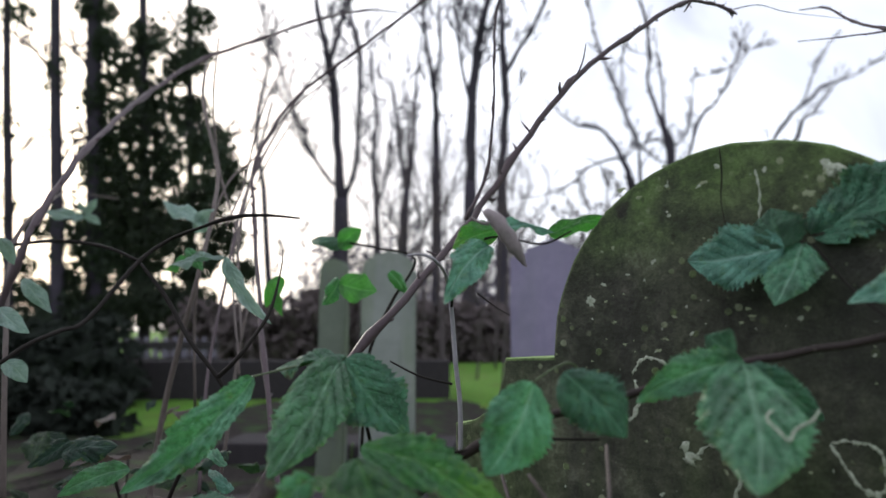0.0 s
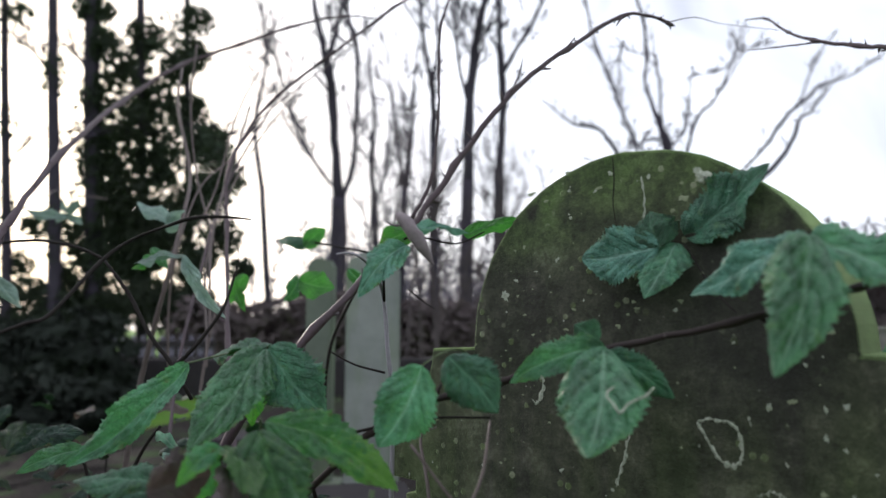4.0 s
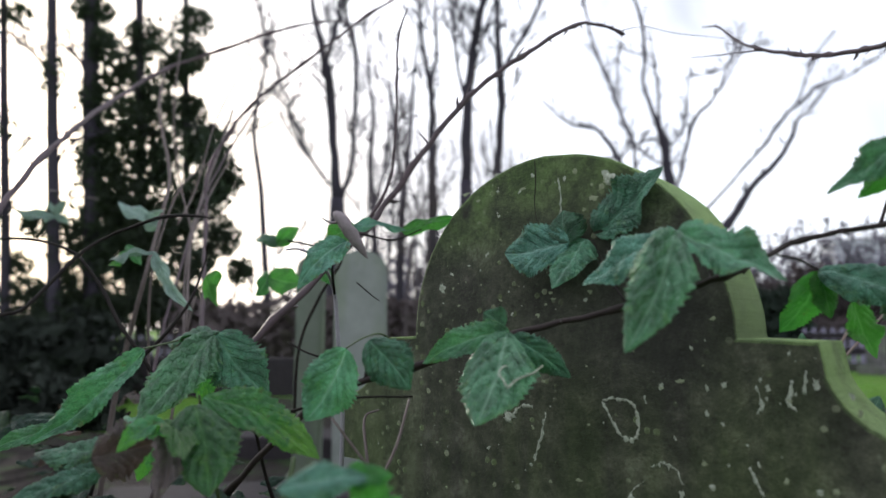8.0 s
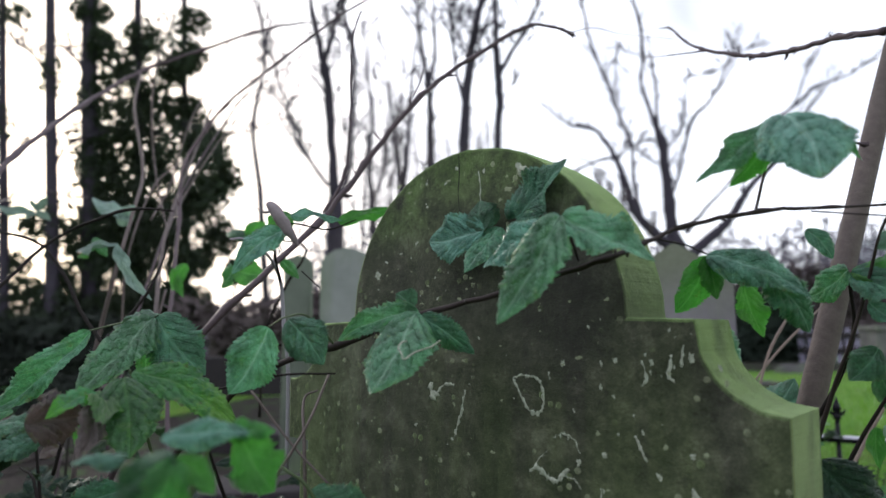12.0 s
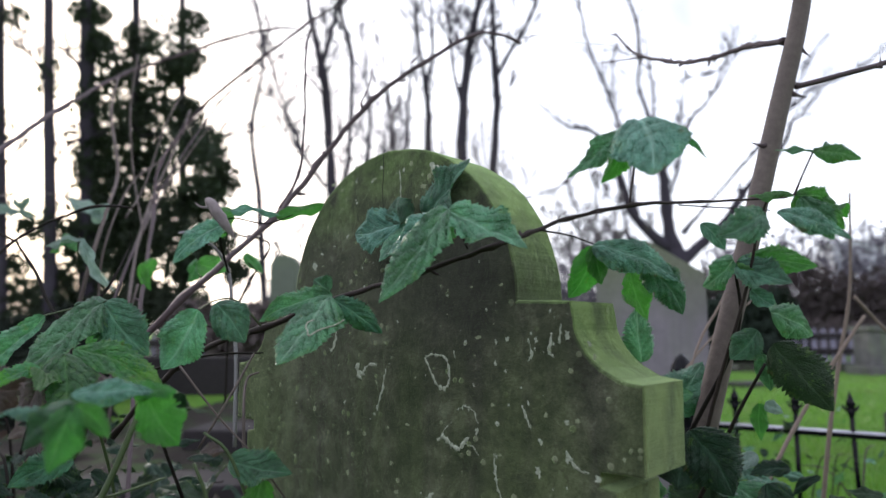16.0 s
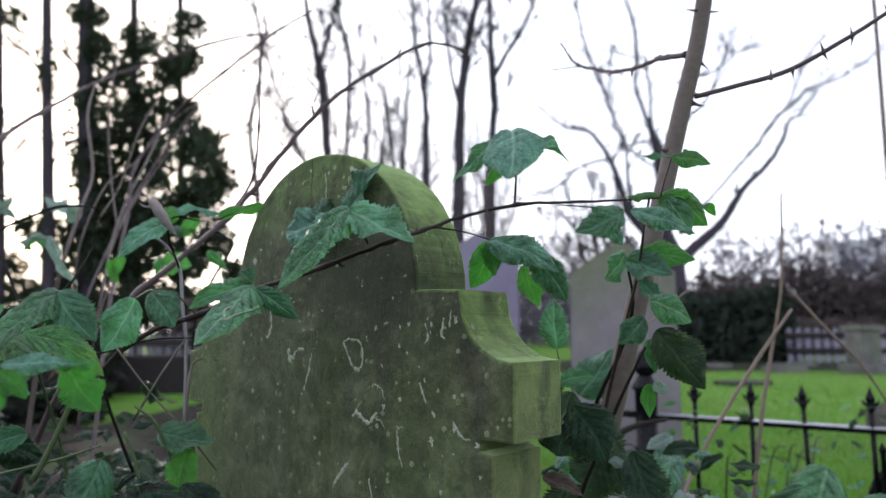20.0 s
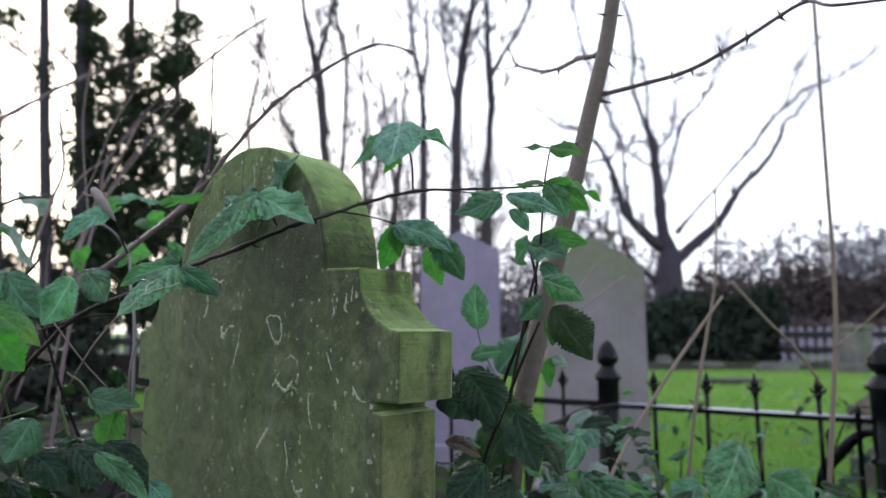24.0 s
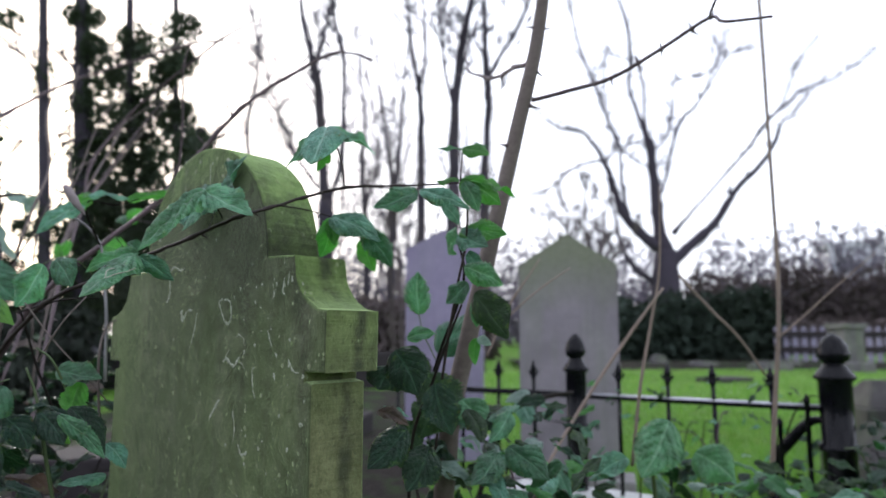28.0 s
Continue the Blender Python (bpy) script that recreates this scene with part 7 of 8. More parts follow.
thorn(stalk, (0.88, 0.7, 1.3), (-0.92, -0.05, 0.39), 0.0142, CANE)
thorn(stalk, (0.826, 0.711, 1.21), (-0.99, -0.01, 0.12), 0.0203, CANE)
thorn(stalk, (0.882, 0.694, 1.354), (0.66, 0.09, -0.75), 0.0203, CANE)
thorn(stalk, (0.843, 0.711, 1.21), (0.78, 0.08, -0.62), 0.0122, CANE)
thorn(stalk, (0.762, 0.749, 0.903), (-0.96, 0.03, -0.27), 0.0142, CANE)
thorn(stalk, (0.872, 0.702, 1.285), (-0.91, 0.05, -0.4), 0.0162, CANE)
stem(stalk, [(0.874, 0.701, 1.297, 0.0046), (0.942, 0.699, 1.315, 0.0043), (1.029, 0.696, 1.341, 0.0041), (1.116, 0.67, 1.387, 0.0036), (1.196, 0.634, 1.432, 0.0031), (1.17, 0.511, 1.365, 0.0024), (1.239, 0.491, 1.364, 0.0020)], CANE, "side_shoot", 6)
thorn(stalk, (0.987, 0.678, 1.32), (0.2, -0.12, 0.97), 0.0159, CANE)
thorn(stalk, (1.022, 0.676, 1.333), (0.09, 0.12, -0.99), 0.0159, CANE)
thorn(stalk, (1.072, 0.673, 1.363), (-0.45, -0.11, 0.89), 0.0159, CANE)
thorn(stalk, (1.072, 0.673, 1.36), (0.38, 0.11, -0.92), 0.0159, CANE)
thorn(stalk, (1.118, 0.67, 1.387), (-0.32, -0.11, 0.94), 0.0159, CANE)
thorn(stalk, (1.118, 0.67, 1.387), (0, 0.12, -0.99), 0.0159, CANE)
thorn(stalk, (1.176, 0.666, 1.422), (0.77, 0.08, -0.64), 0.0159, CANE)
thorn(stalk, (1.176, 0.665, 1.424), (-0.6, -0.1, 0.79), 0.0159, CANE)
thorn(stalk, (1.211, 0.663, 1.447), (0.55, -0.1, 0.83), 0.0159, CANE)
stem(stalk, [(1.196, 0.634, 1.432, 0.0025), (1.153, 0.518, 1.391, 0.0019), (1.151, 0.487, 1.401, 0.0017)], CANE, "side_shoot", 5)
briar = thing("climbing_briar", "leafy shoots with rounded leaves climbing round the thorny stalk", "briar", at=(0.71, 0.691, 0.656))
stem(briar, [(0.685, 0.72, 0.583, 0.0028), (0.702, 0.677, 0.773, 0.0028), (0.718, 0.645, 0.875, 0.0029), (0.729, 0.617, 0.94, 0.0024), (0.742, 0.599, 1.004, 0.0021), (0.744, 0.571, 1.064, 0.0017), (0.742, 0.537, 1.097, 0.0015)], BRIARSTEM, "stem", 7)
stem(briar, [(0.683, 0.708, 0.769, 0.0035), (0.702, 0.67, 0.832, 0.0032), (0.726, 0.642, 0.895, 0.0029), (0.74, 0.625, 0.957, 0.0025), (0.729, 0.608, 1.013, 0.0020)], DARKSTEM, "side_stem", 6)
leaf(briar, (0.758, 0.61, 0.908), (0.76, 0.596, 0.862), 0.028, (-0.28, -0.91, 0.3), LEAF, 0.12, 0.25, 2, 0)
leaf(briar, (0.761, 0.628, 0.844), (0.758, 0.624, 0.797), 0.023, (-0.28, -0.92, 0.26), LEAF_BRIGHT, 0.12, 0.25, 3, 0)
leaf(briar, (0.762, 0.618, 0.844), (0.786, 0.62, 0.832), 0.018, (-0.27, -0.86, 0.43), LEAF_PALE, 0.12, 0.25, 4, 0)
leaf(briar, (0.655, 0.660, 0.830), (0.614, 0.640, 0.752), 0.074, (0.15, -0.94, 0.29), LEAF_OLIVE, 0.12, 0.2, 5, 0.2)
leaf(briar, (0.674, 0.680, 0.782), (0.723, 0.660, 0.683), 0.088, (0.1, -0.94, 0.29), LEAF_OLIVE, 0.12, 0.2, 4, 0.2)
leaf(briar, (0.652, 0.660, 0.700), (0.629, 0.640, 0.623), 0.07, (0.1, -0.94, 0.29), LEAF_OLIVE, 0.12, 0.2, 6, 0.15)
leaf(briar, (0.702, 0.666, 0.738), (0.664, 0.653, 0.672), 0.074, (0.03, -0.93, 0.37), LEAF_OLIVE, 0.12, 0.25, 6, 0)
leaf(briar, (0.735, 0.668, 0.735), (0.769, 0.624, 0.688), 0.065, (-0.17, -0.83, 0.53), LEAF, 0.12, 0.25, 1, 0)
leaf(briar, (0.703, 0.648, 1.083), (0.733, 0.645, 1.045), 0.030, (-0.46, -0.81, 0.37), LEAF_TEAL, 0.15, 0.4, 1, 0)
leaf(briar, (0.732, 0.609, 1.026), (0.810, 0.561, 1.016), 0.044, (-0.49, -0.73, 0.48), LEAF_BRIGHT, 0.15, 0.35, 2, 0.05)
leaf(briar, (0.732, 0.609, 1.026), (0.778, 0.561, 0.995), 0.048, (-0.53, -0.81, 0.25), LEAF_DARK, 0.15, 0.3, 3, 0.05)
leaf(briar, (0.726, 0.604, 1.028), (0.712, 0.675, 0.998), 0.036, (-0.49, -0.86, 0.15), LEAF, 0.15, 0.35, 4, 0.05)
leaf(briar, (0.737, 0.537, 0.959), (0.803, 0.568, 0.931), 0.050, (-0.51, -0.72, 0.47), LEAF, 0.2, 0.35, 2, 0.03)
leaf(briar, (0.757, 0.577, 0.921), (0.808, 0.545, 0.843), 0.066, (-0.56, -0.77, 0.29), LEAF_OLIVE, 0.12, 0.25, 5, 0.03)
leaf(briar, (0.744, 0.588, 0.938), (0.708, 0.588, 0.901), 0.048, (-0.52, -0.84, 0.15), LEAF_DARK, 0.12, 0.25, 1, 0.03)
leaf(briar, (0.692, 0.797, 0.813), (0.749, 0.785, 0.890), 0.080, (-0.42, -0.86, 0.30), LEAF_DARK, 0.14, 0.25, 6, 0.03)
leaf(briar, (0.745, 0.600, 0.990), (0.770, 0.585, 0.965), 0.028, (-0.53, -0.80, 0.28), LEAF_TEAL, 0.14, 0.25, 3, 0.03)
armed_stem(stalk, [(0.868, 0.712, 1.372, 0.0046), (0.851, 0.79, 1.4, 0.0042), (0.836, 0.893, 1.424, 0.0039), (0.818, 0.96, 1.444, 0.0038), (0.801, 1.031, 1.475, 0.0036), (0.77, 1.112, 1.522, 0.0030), (0.772, 1.2, 1.578, 0.0024), (0.765, 1.27, 1.64, 0.0021), (0.785, 1.4, 1.7, 0.0011)], CANE, "dark_twig", 7)
armed_stem(stalk, [(0.775, 1.1, 1.513, 0.0018), (0.735, 1.18, 1.538, 0.0013), (0.7, 1.26, 1.565, 0.0008)], CANE, "dark_twig", 5)

# ---- left-hand canes ----
cane = thing("bramble_cane", "long arching bare bramble cane with small thorns", "bramble", at=(-0.58, 0.858, 0.912))
armed_stem(cane, [(-0.73, 1.051, 0.893, 0.0052), (-0.659, 1.027, 1.096, 0.0052), (-0.654, 1.067, 1.179, 0.0052), (-0.69, 1.26, 1.345, 0.0058), (-0.74, 1.6, 1.575, 0.0058), (-0.705, 1.895, 1.797, 0.0056), (-0.57, 2.0, 1.905, 0.0049), (-0.43, 2.05, 1.985, 0.0046), (-0.26, 2.1, 2.05, 0.0034), (-0.12, 2.14, 2.06, 0.0017)], CANE, "stem", 7)
cane = thing("bramble_cane", "thin bare bramble cane rising over the headstone", "bramble", at=(0.017, 0.572, 0.616))
armed_stem(cane, [(-0.172, 0.894, 0.535, 0.0044), (-0.33, 1.25, 0.95, 0.0046), (-0.44, 1.55, 1.25, 0.0046), (-0.473, 1.65, 1.422, 0.0044), (-0.397, 1.74, 1.62, 0.0042), (-0.225, 1.66, 1.718, 0.0038), (-0.044, 1.6, 1.828, 0.0033), (0.07, 1.6, 1.9, 0.0022)], CANE, "stem", 7)
stem(cane, [(-0.401, 1.344, 0.978, 0.0030), (-0.49, 1.595, 1.238, 0.0034), (-0.519, 1.861, 1.529, 0.0035), (-0.523, 1.982, 1.695, 0.0032)], STALK, "side_cane", 6)
stem(cane, [(-0.416, 1.183, 0.724, 0.0034), (-0.474, 1.371, 0.918, 0.0036), (-0.498, 1.53, 1.106, 0.0036), (-0.55, 1.839, 1.381, 0.0036), (-0.495, 2.046, 1.671, 0.0031), (-0.418, 2.162, 1.874, 0.0023)], CANE, "side_cane", 6)
stem(cane, [(-0.393, 1.311, 0.916, 0.0022), (-0.516, 1.648, 1.211, 0.0023), (-0.501, 1.932, 1.528, 0.0023), (-0.365, 2.031, 1.79, 0.0016)], STALK, "side_cane", 6)
stem(cane, [(-0.484, 1.588, 1.21, 0.0025), (-0.59, 1.734, 1.416, 0.0027), (-0.632, 1.779, 1.626, 0.0028), (-0.64, 1.825, 1.829, 0.0026)], STALK, "side_cane", 6)
cane = thing("bramble_cane", "dark slender cane with crossing side twigs and pale leaves", "bramble", at=(-0.611, 0.917, 0.913))
stem(cane, [(-0.503, 0.76, 0.959, 0.0025), (-0.483, 0.788, 0.984, 0.0026), (-0.467, 0.826, 1, 0.0028), (-0.457, 0.865, 1.014, 0.0029), (-0.437, 0.955, 1.097, 0.0032), (-0.409, 0.991, 1.134, 0.0025), (-0.366, 0.989, 1.151, 0.0025), (-0.309, 0.967, 1.164, 0.0033), (-0.252, 0.937, 1.162, 0.0024), (-0.197, 0.908, 1.153, 0.0012)], DARKSTEM, "stem", 7)
stem(cane, [(-0.469, 1.025, 1.106, 0.0026), (-0.527, 1.042, 1.129, 0.0027), (-0.626, 1.09, 1.146, 0.0028), (-0.742, 1.141, 1.145, 0.0029), (-0.835, 1.192, 1.136, 0.0030)], DARKSTEM, "side_twig", 7)
stem(cane, [(-0.453, 0.995, 1.101, 0.0022), (-0.4, 0.972, 1.045, 0.0033), (-0.353, 0.938, 0.988, 0.0031), (-0.303, 0.914, 0.937, 0.0030), (-0.277, 0.92, 0.891, 0.0027)], DARKSTEM, "side_twig", 7)
stem(cane, [(-0.303, 0.914, 0.937, 0.0034), (-0.277, 0.911, 0.962, 0.0030), (-0.256, 0.927, 0.996, 0.0027), (-0.241, 0.943, 1.031, 0.0024), (-0.241, 0.996, 1.096, 0.0011), (-0.24, 0.993, 1.121, 0.0008)], DARKSTEM, "side_twig", 7)
stem(cane, [(-0.322, 0.924, 0.853, 0.0023), (-0.345, 0.928, 0.823, 0.0027), (-0.368, 0.934, 0.777, 0.0030), (-0.383, 0.94, 0.725, 0.0030)], DARKSTEM, "side_twig", 7)
leaf(cane, (-0.483, 1.384, 1.217), (-0.607, 1.427, 1.279), 0.041, (0.48, -0.81, 0.33), LEAF_PALE, 0.15, 0.3, 1, 0)
leaf(cane, (-0.519, 1.385, 1.205), (-0.48, 1.38, 1.252), 0.041, (0.35, -0.92, 0.16), LEAF_PALE, 0.15, 0.3, 2, 0)
leaf(cane, (-0.318, 0.974, 1.107), (-0.24, 0.946, 1.008), 0.023, (-0.4, -0.89, 0.22), LEAF_PALE, 0.15, 0.3, 3, 0)
leaf(cane, (-0.328, 0.994, 1.109), (-0.429, 1.045, 1.101), 0.021, (0.48, -0.68, 0.56), LEAF_PALE, 0.15, 0.3, 4, 0)
leaf(cane, (-0.597, 0.948, 1.072), (-0.555, 0.954, 1.024), 0.024, (0.09, -0.95, 0.29), LEAF_PALE, 0.15, 0.3, 5, 0)
leaf(cane, (-0.596, 0.903, 1.03), (-0.556, 0.907, 0.996), 0.027, (0.19, -0.93, 0.33), LEAF_PALE, 0.15, 0.3, 6, 0)
leaf(cane, (-0.559, 0.861, 0.961), (-0.528, 0.864, 0.934), 0.029, (0.34, -0.85, 0.39), LEAF_PALE, 0.15, 0.3, 1, 0)
leaf(cane, (-0.629, 0.941, 1.131), (-0.609, 0.946, 1.092), 0.020, (0.29, -0.94, 0.18), LEAF_PALE, 0.15, 0.3, 2, 0)
leaf(cane, (-0.308, 1.198, 1.085), (-0.288, 1.206, 1.025), 0.028, (0.25, -0.96, 0.13), LEAF_BRIGHT, 0.15, 0.3, 3, 0)
leaf(cane, (-0.403, 1.093, 1.124), (-0.48, 1.146, 1.101), 0.020, (0.32, -0.87, 0.37), LEAF_YELLOW, 0.15, 0.3, 4, 0)
leaf(cane, (-0.422, 1.092, 1.134), (-0.394, 1.096, 1.097), 0.024, (0.35, -0.9, 0.28), LEAF, 0.15, 0.3, 5, 0)
leaf(cane, (-0.3, 1.247, 1.099), (-0.331, 1.254, 1.042), 0.032, (0.23, -0.97, 0.12), LEAF_BRIGHT, 0.15, 0.3, 6, 0)
leaf(cane, (-0.259, 0.825, 0.839), (-0.304, 0.874, 0.854), 0.020, (0.38, -0.69, 0.62), LEAF, 0.15, 0.3, 1, 0)
leaf(cane, (-0.253, 0.829, 0.809), (-0.297, 0.877, 0.825), 0.022, (0.37, -0.68, 0.63), LEAF_TEAL, 0.15, 0.3, 2, 0)
leaf(cane, (-0.351, 0.774, 0.846), (-0.404, 0.726, 0.827), 0.028, (0.5, -0.57, 0.65), LEAF, 0.15, 0.3, 3, 0)
leaf(cane, (-1.017, 1.875, 1.318), (-1.142, 1.872, 1.342), 0.035, (0.45, -0.83, 0.34), LEAF_PALE, 0.15, 0.3, 4, 0)
leaf(cane, (-1.017, 1.874, 1.326), (-0.982, 1.869, 1.371), 0.026, (0.45, -0.83, 0.33), LEAF_PALE, 0.15, 0.3, 5, 0)
leaf(cane, (-1.017, 1.874, 1.326), (-0.972, 1.878, 1.298), 0.026, (0.45, -0.83, 0.33), LEAF_PALE, 0.15, 0.3, 2, 0)
leaf(cane, (-1.025, 1.874, 1.33), (-1.049, 1.877, 1.302), 0.022, (0.45, -0.83, 0.33), LEAF_PALE, 0.15, 0.3, 3, 0)
leaf(cane, (-1.017, 1.874, 1.33), (-1.033, 1.869, 1.366), 0.019, (0.45, -0.83, 0.33), LEAF_PALE, 0.15, 0.3, 1, 0)
woody = thing("dead_stalks", "grey-brown dead stalks rising through the brambles", "briar", at=(-0.391, 0.956, 0.757))
stem(woody, [(-0.603, 1.41, 0.587, 0.0060), (-0.569, 1.383, 0.813, 0.0060), (-0.525, 1.352, 0.983, 0.0054), (-0.487, 1.327, 1.106, 0.0048), (-0.483, 1.381, 1.24, 0.0045), (-0.505, 1.467, 1.358, 0.0042), (-0.573, 1.546, 1.543, 0.0039), (-0.601, 1.63, 1.677, 0.0027)], STALK, "stem", 7)
stem(woody, [(-0.438, 1.349, 0.679, 0.0036), (-0.421, 1.335, 0.788, 0.0034), (-0.415, 1.367, 0.938, 0.0033), (-0.407, 1.404, 1.053, 0.0028)], STALK, "side_stalk", 7)
stem(woody, [(-0.556, 1.532, 0.83, 0.0030), (-0.556, 1.507, 1.031, 0.0030), (-0.537, 1.49, 1.17, 0.0027), (-0.519, 1.57, 1.342, 0.0025), (-0.479, 1.66, 1.434, 0.0024), (-0.449, 1.701, 1.506, 0.0021), (-0.401, 1.741, 1.596, 0.0019), (-0.237, 1.867, 1.801, 0.0018), (-0.069, 1.99, 2.03, 0.0015)], STALK, "side_stalk", 7)
stem(woody, [(-0.486, 1.483, 1.233, 0.0024), (-0.478, 1.57, 1.342, 0.0022), (-0.465, 1.648, 1.534, 0.0021), (-0.447, 1.732, 1.671, 0.0019), (-0.416, 1.726, 1.717, 0.0011)], STALK, "side_stalk", 7)
stem(woody, [(-0.723, 1.143, 0.71, 0.0049), (-0.734, 1.141, 0.892, 0.0045), (-0.779, 1.198, 1.085, 0.0043), (-0.796, 1.238, 1.173, 0.0040), (-0.784, 1.281, 1.234, 0.0032)], STALK, "side_stalk", 7)
stem(woody, [(-0.964, 1.577, 1.288, 0.0025), (-1.433, 2.457, 1.503, 0.0026), (-1.669, 2.946, 1.628, 0.0029), (-1.686, 3.145, 1.644, 0.0031), (-1.599, 3.246, 1.644, 0.0040)], STALK, "side_stalk", 7)

# ---- dry stems on the right ----
straw = thing("dry_stems", "dry straw-coloured broken stems in front of the railing", "dead stem", at=(0.804, 0.588, 0.572))
stem(straw, [(0.909, 1.108, 0.433, 0.0042), (0.951, 1.117, 0.529, 0.0042), (1.03, 1.185, 0.631, 0.0044), (1.119, 1.221, 0.748, 0.0046), (1.213, 1.236, 0.872, 0.0047), (1.292, 1.244, 0.972, 0.0035)], STRAW, "stem", 7)
stem(straw, [(1.423, 1.489, 1.027, 0.0046), (1.522, 1.502, 0.921, 0.0046), (1.605, 1.512, 0.839, 0.0041), (1.687, 1.526, 0.725, 0.0035)], STRAW, "broken_stem", 6)
stem(straw, [(1.223, 1.353, 0.491, 0.0052), (1.249, 1.336, 0.71, 0.0052), (1.286, 1.335, 0.887, 0.0047), (1.308, 1.317, 1.036, 0.0036), (1.308, 1.29, 1.26, 0.0021)], STRAW, "broken_stem", 6)
stem(straw, [(1.72, 1.601, 0.357, 0.0073), (1.725, 1.581, 0.523, 0.0073), (1.751, 1.56, 0.855, 0.0065), (1.759, 1.556, 1.058, 0.0060), (1.753, 1.547, 1.299, 0.0056), (1.744, 1.533, 1.58, 0.0051), (1.732, 1.514, 1.9, 0.0048), (1.725, 1.514, 2.068, 0.0039)], STRAW, "tall_stem", 8)
stem(straw, [(1.746, 1.552, 0.838, 0.0035), (1.82, 1.534, 0.905, 0.0030), (1.914, 1.492, 1.003, 0.0025), (1.996, 1.431, 1.095, 0.0016)], STRAW, "side_stem", 5)

# ---- single large leaves low on the right ----
sprout = thing("bramble_spray", "low bramble spray with a broad crinkled leaf before the railing", "bramble", at=(1.179, 1.028, 0.362))
stem(sprout, [(1.186, 1.031, 0.337, 0.0051), (1.179, 1.013, 0.488, 0.0051), (1.161, 0.98, 0.592, 0.0037)], GREENSTEM, "stem", 7)
leaf(sprout, (1.211, 0.992, 0.657), (1.13, 0.945, 0.544), 0.112, (-0.2, -0.9, 0.39), LEAF, 0.1, 0.3, 2, 0)
leaf(sprout, (1.088, 0.899, 0.594), (1.008, 0.863, 0.556), 0.059, (-0.05, -0.75, 0.65), LEAF_DARK, 0.1, 0.3, 3, 0)
leaf(sprout, (1.268, 1.001, 0.588), (1.335, 0.957, 0.536), 0.095, (-0.51, -0.67, 0.54), LEAF, 0.1, 0.3, 4, 0)
leaf(sprout, (0.8, 0.692, 0.641), (0.751, 0.616, 0.599), 0.061, (0.1, -0.79, 0.61), LEAF_DARK, 0.1, 0.3, 1, 0)
leaf(sprout, (0.82, 0.691, 0.651), (0.879, 0.615, 0.608), 0.061, (-0.31, -0.74, 0.59), LEAF_DARK, 0.1, 0.3, 2, 0)
leaf(sprout, (0.628, 0.518, 0.826), (0.665, 0.496, 0.758), 0.075, (-0.13, -0.97, 0.22), LEAF_SHADED, 0.1, 0.3, 4, 0)
leaf(sprout, (0.619, 0.522, 0.799), (0.604, 0.495, 0.767), 0.062, (0.26, -0.93, 0.24), LEAF_SHADED, 0.1, 0.3, 5, 0)
leaf(sprout, (0.691, 0.474, 0.777), (0.716, 0.463, 0.704), 0.063, (0.01, -0.96, 0.27), LEAF_SHADED, 0.1, 0.3, 3, 0)
leaf(sprout, (0.649, 0.482, 0.71), (0.595, 0.438, 0.661), 0.059, (0.22, -0.86, 0.47), LEAF_SHADED, 0.1, 0.3, 2, 0)
leaf(sprout, (0.682, 0.485, 0.685), (0.651, 0.442, 0.629), 0.068, (0.1, -0.83, 0.55), LEAF_SHADED, 0.1, 0.3, 1, 0)
leaf(sprout, (0.638, 0.667, 0.842), (0.689, 0.666, 0.852), 0.035, (0.04, -0.85, 0.52), LEAF, 0.1, 0.3, 1, 0)
sprout = thing("bramble_spray", "dark low bramble spray by the headstone foot", "bramble", at=(0.116, 0.462, 0.59))
stem(sprout, [(0.145, 0.462, 0.59, 0.0029), (0.13, 0.452, 0.676, 0.0029), (0.111, 0.451, 0.76, 0.0022), (0.096, 0.446, 0.803, 0.0015)], GREENSTEM, "stem", 7)
stem(sprout, [(0.164, 0.502, 0.678, 0.0019), (0.129, 0.467, 0.801, 0.0019), (0.099, 0.463, 0.831, 0.0015)], GREENSTEM, "side_stem", 5)
leaf(sprout, (0.119, 0.487, 0.799), (0.187, 0.489, 0.784), 0.046, (0.23, -0.8, 0.56), LEAF_DARK, 0.12, 0.3, 3, 0)
leaf(sprout, (0.171, 0.433, 0.748), (0.24, 0.4, 0.688), 0.043, (0.13, -0.84, 0.53), LEAF_SHADED, 0.12, 0.3, 4, 0)
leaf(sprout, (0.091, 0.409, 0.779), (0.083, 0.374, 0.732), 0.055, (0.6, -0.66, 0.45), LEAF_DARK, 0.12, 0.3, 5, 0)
leaf(sprout, (0.129, 0.434, 0.741), (0.185, 0.398, 0.701), 0.050, (0.33, -0.81, 0.48), LEAF_SHADED, 0.12, 0.3, 2, 0)
leaf(sprout, (0.091, 0.414, 0.738), (0.137, 0.399, 0.695), 0.048, (0.43, -0.72, 0.55), LEAF_SHADED, 0.12, 0.3, 4, 0)
leaf(sprout, (0.182, 0.387, 0.743), (0.254, 0.374, 0.687), 0.031, (0.18, -0.84, 0.51), LEAF, 0.12, 0.35, 2, 0.15)
leaf(sprout, (0.157, 0.484, 0.779), (0.151, 0.471, 0.72), 0.043, (0.51, -0.78, 0.35), LEAF_BRIGHT, 0.12, 0.3, 3, 0.1)
leaf(sprout, (0.107, 0.492, 0.712), (0.147, 0.485, 0.689), 0.025, (0.45, -0.8, 0.4), LEAF_YELLOW, 0.1, 0.3, 5, 0.1)
leaf(sprout, (0.21, 0.464, 0.692), (0.248, 0.448, 0.66), 0.030, (0.21, -0.85, 0.48), LEAF_TEAL, 0.1, 0.3, 1, 0.15)
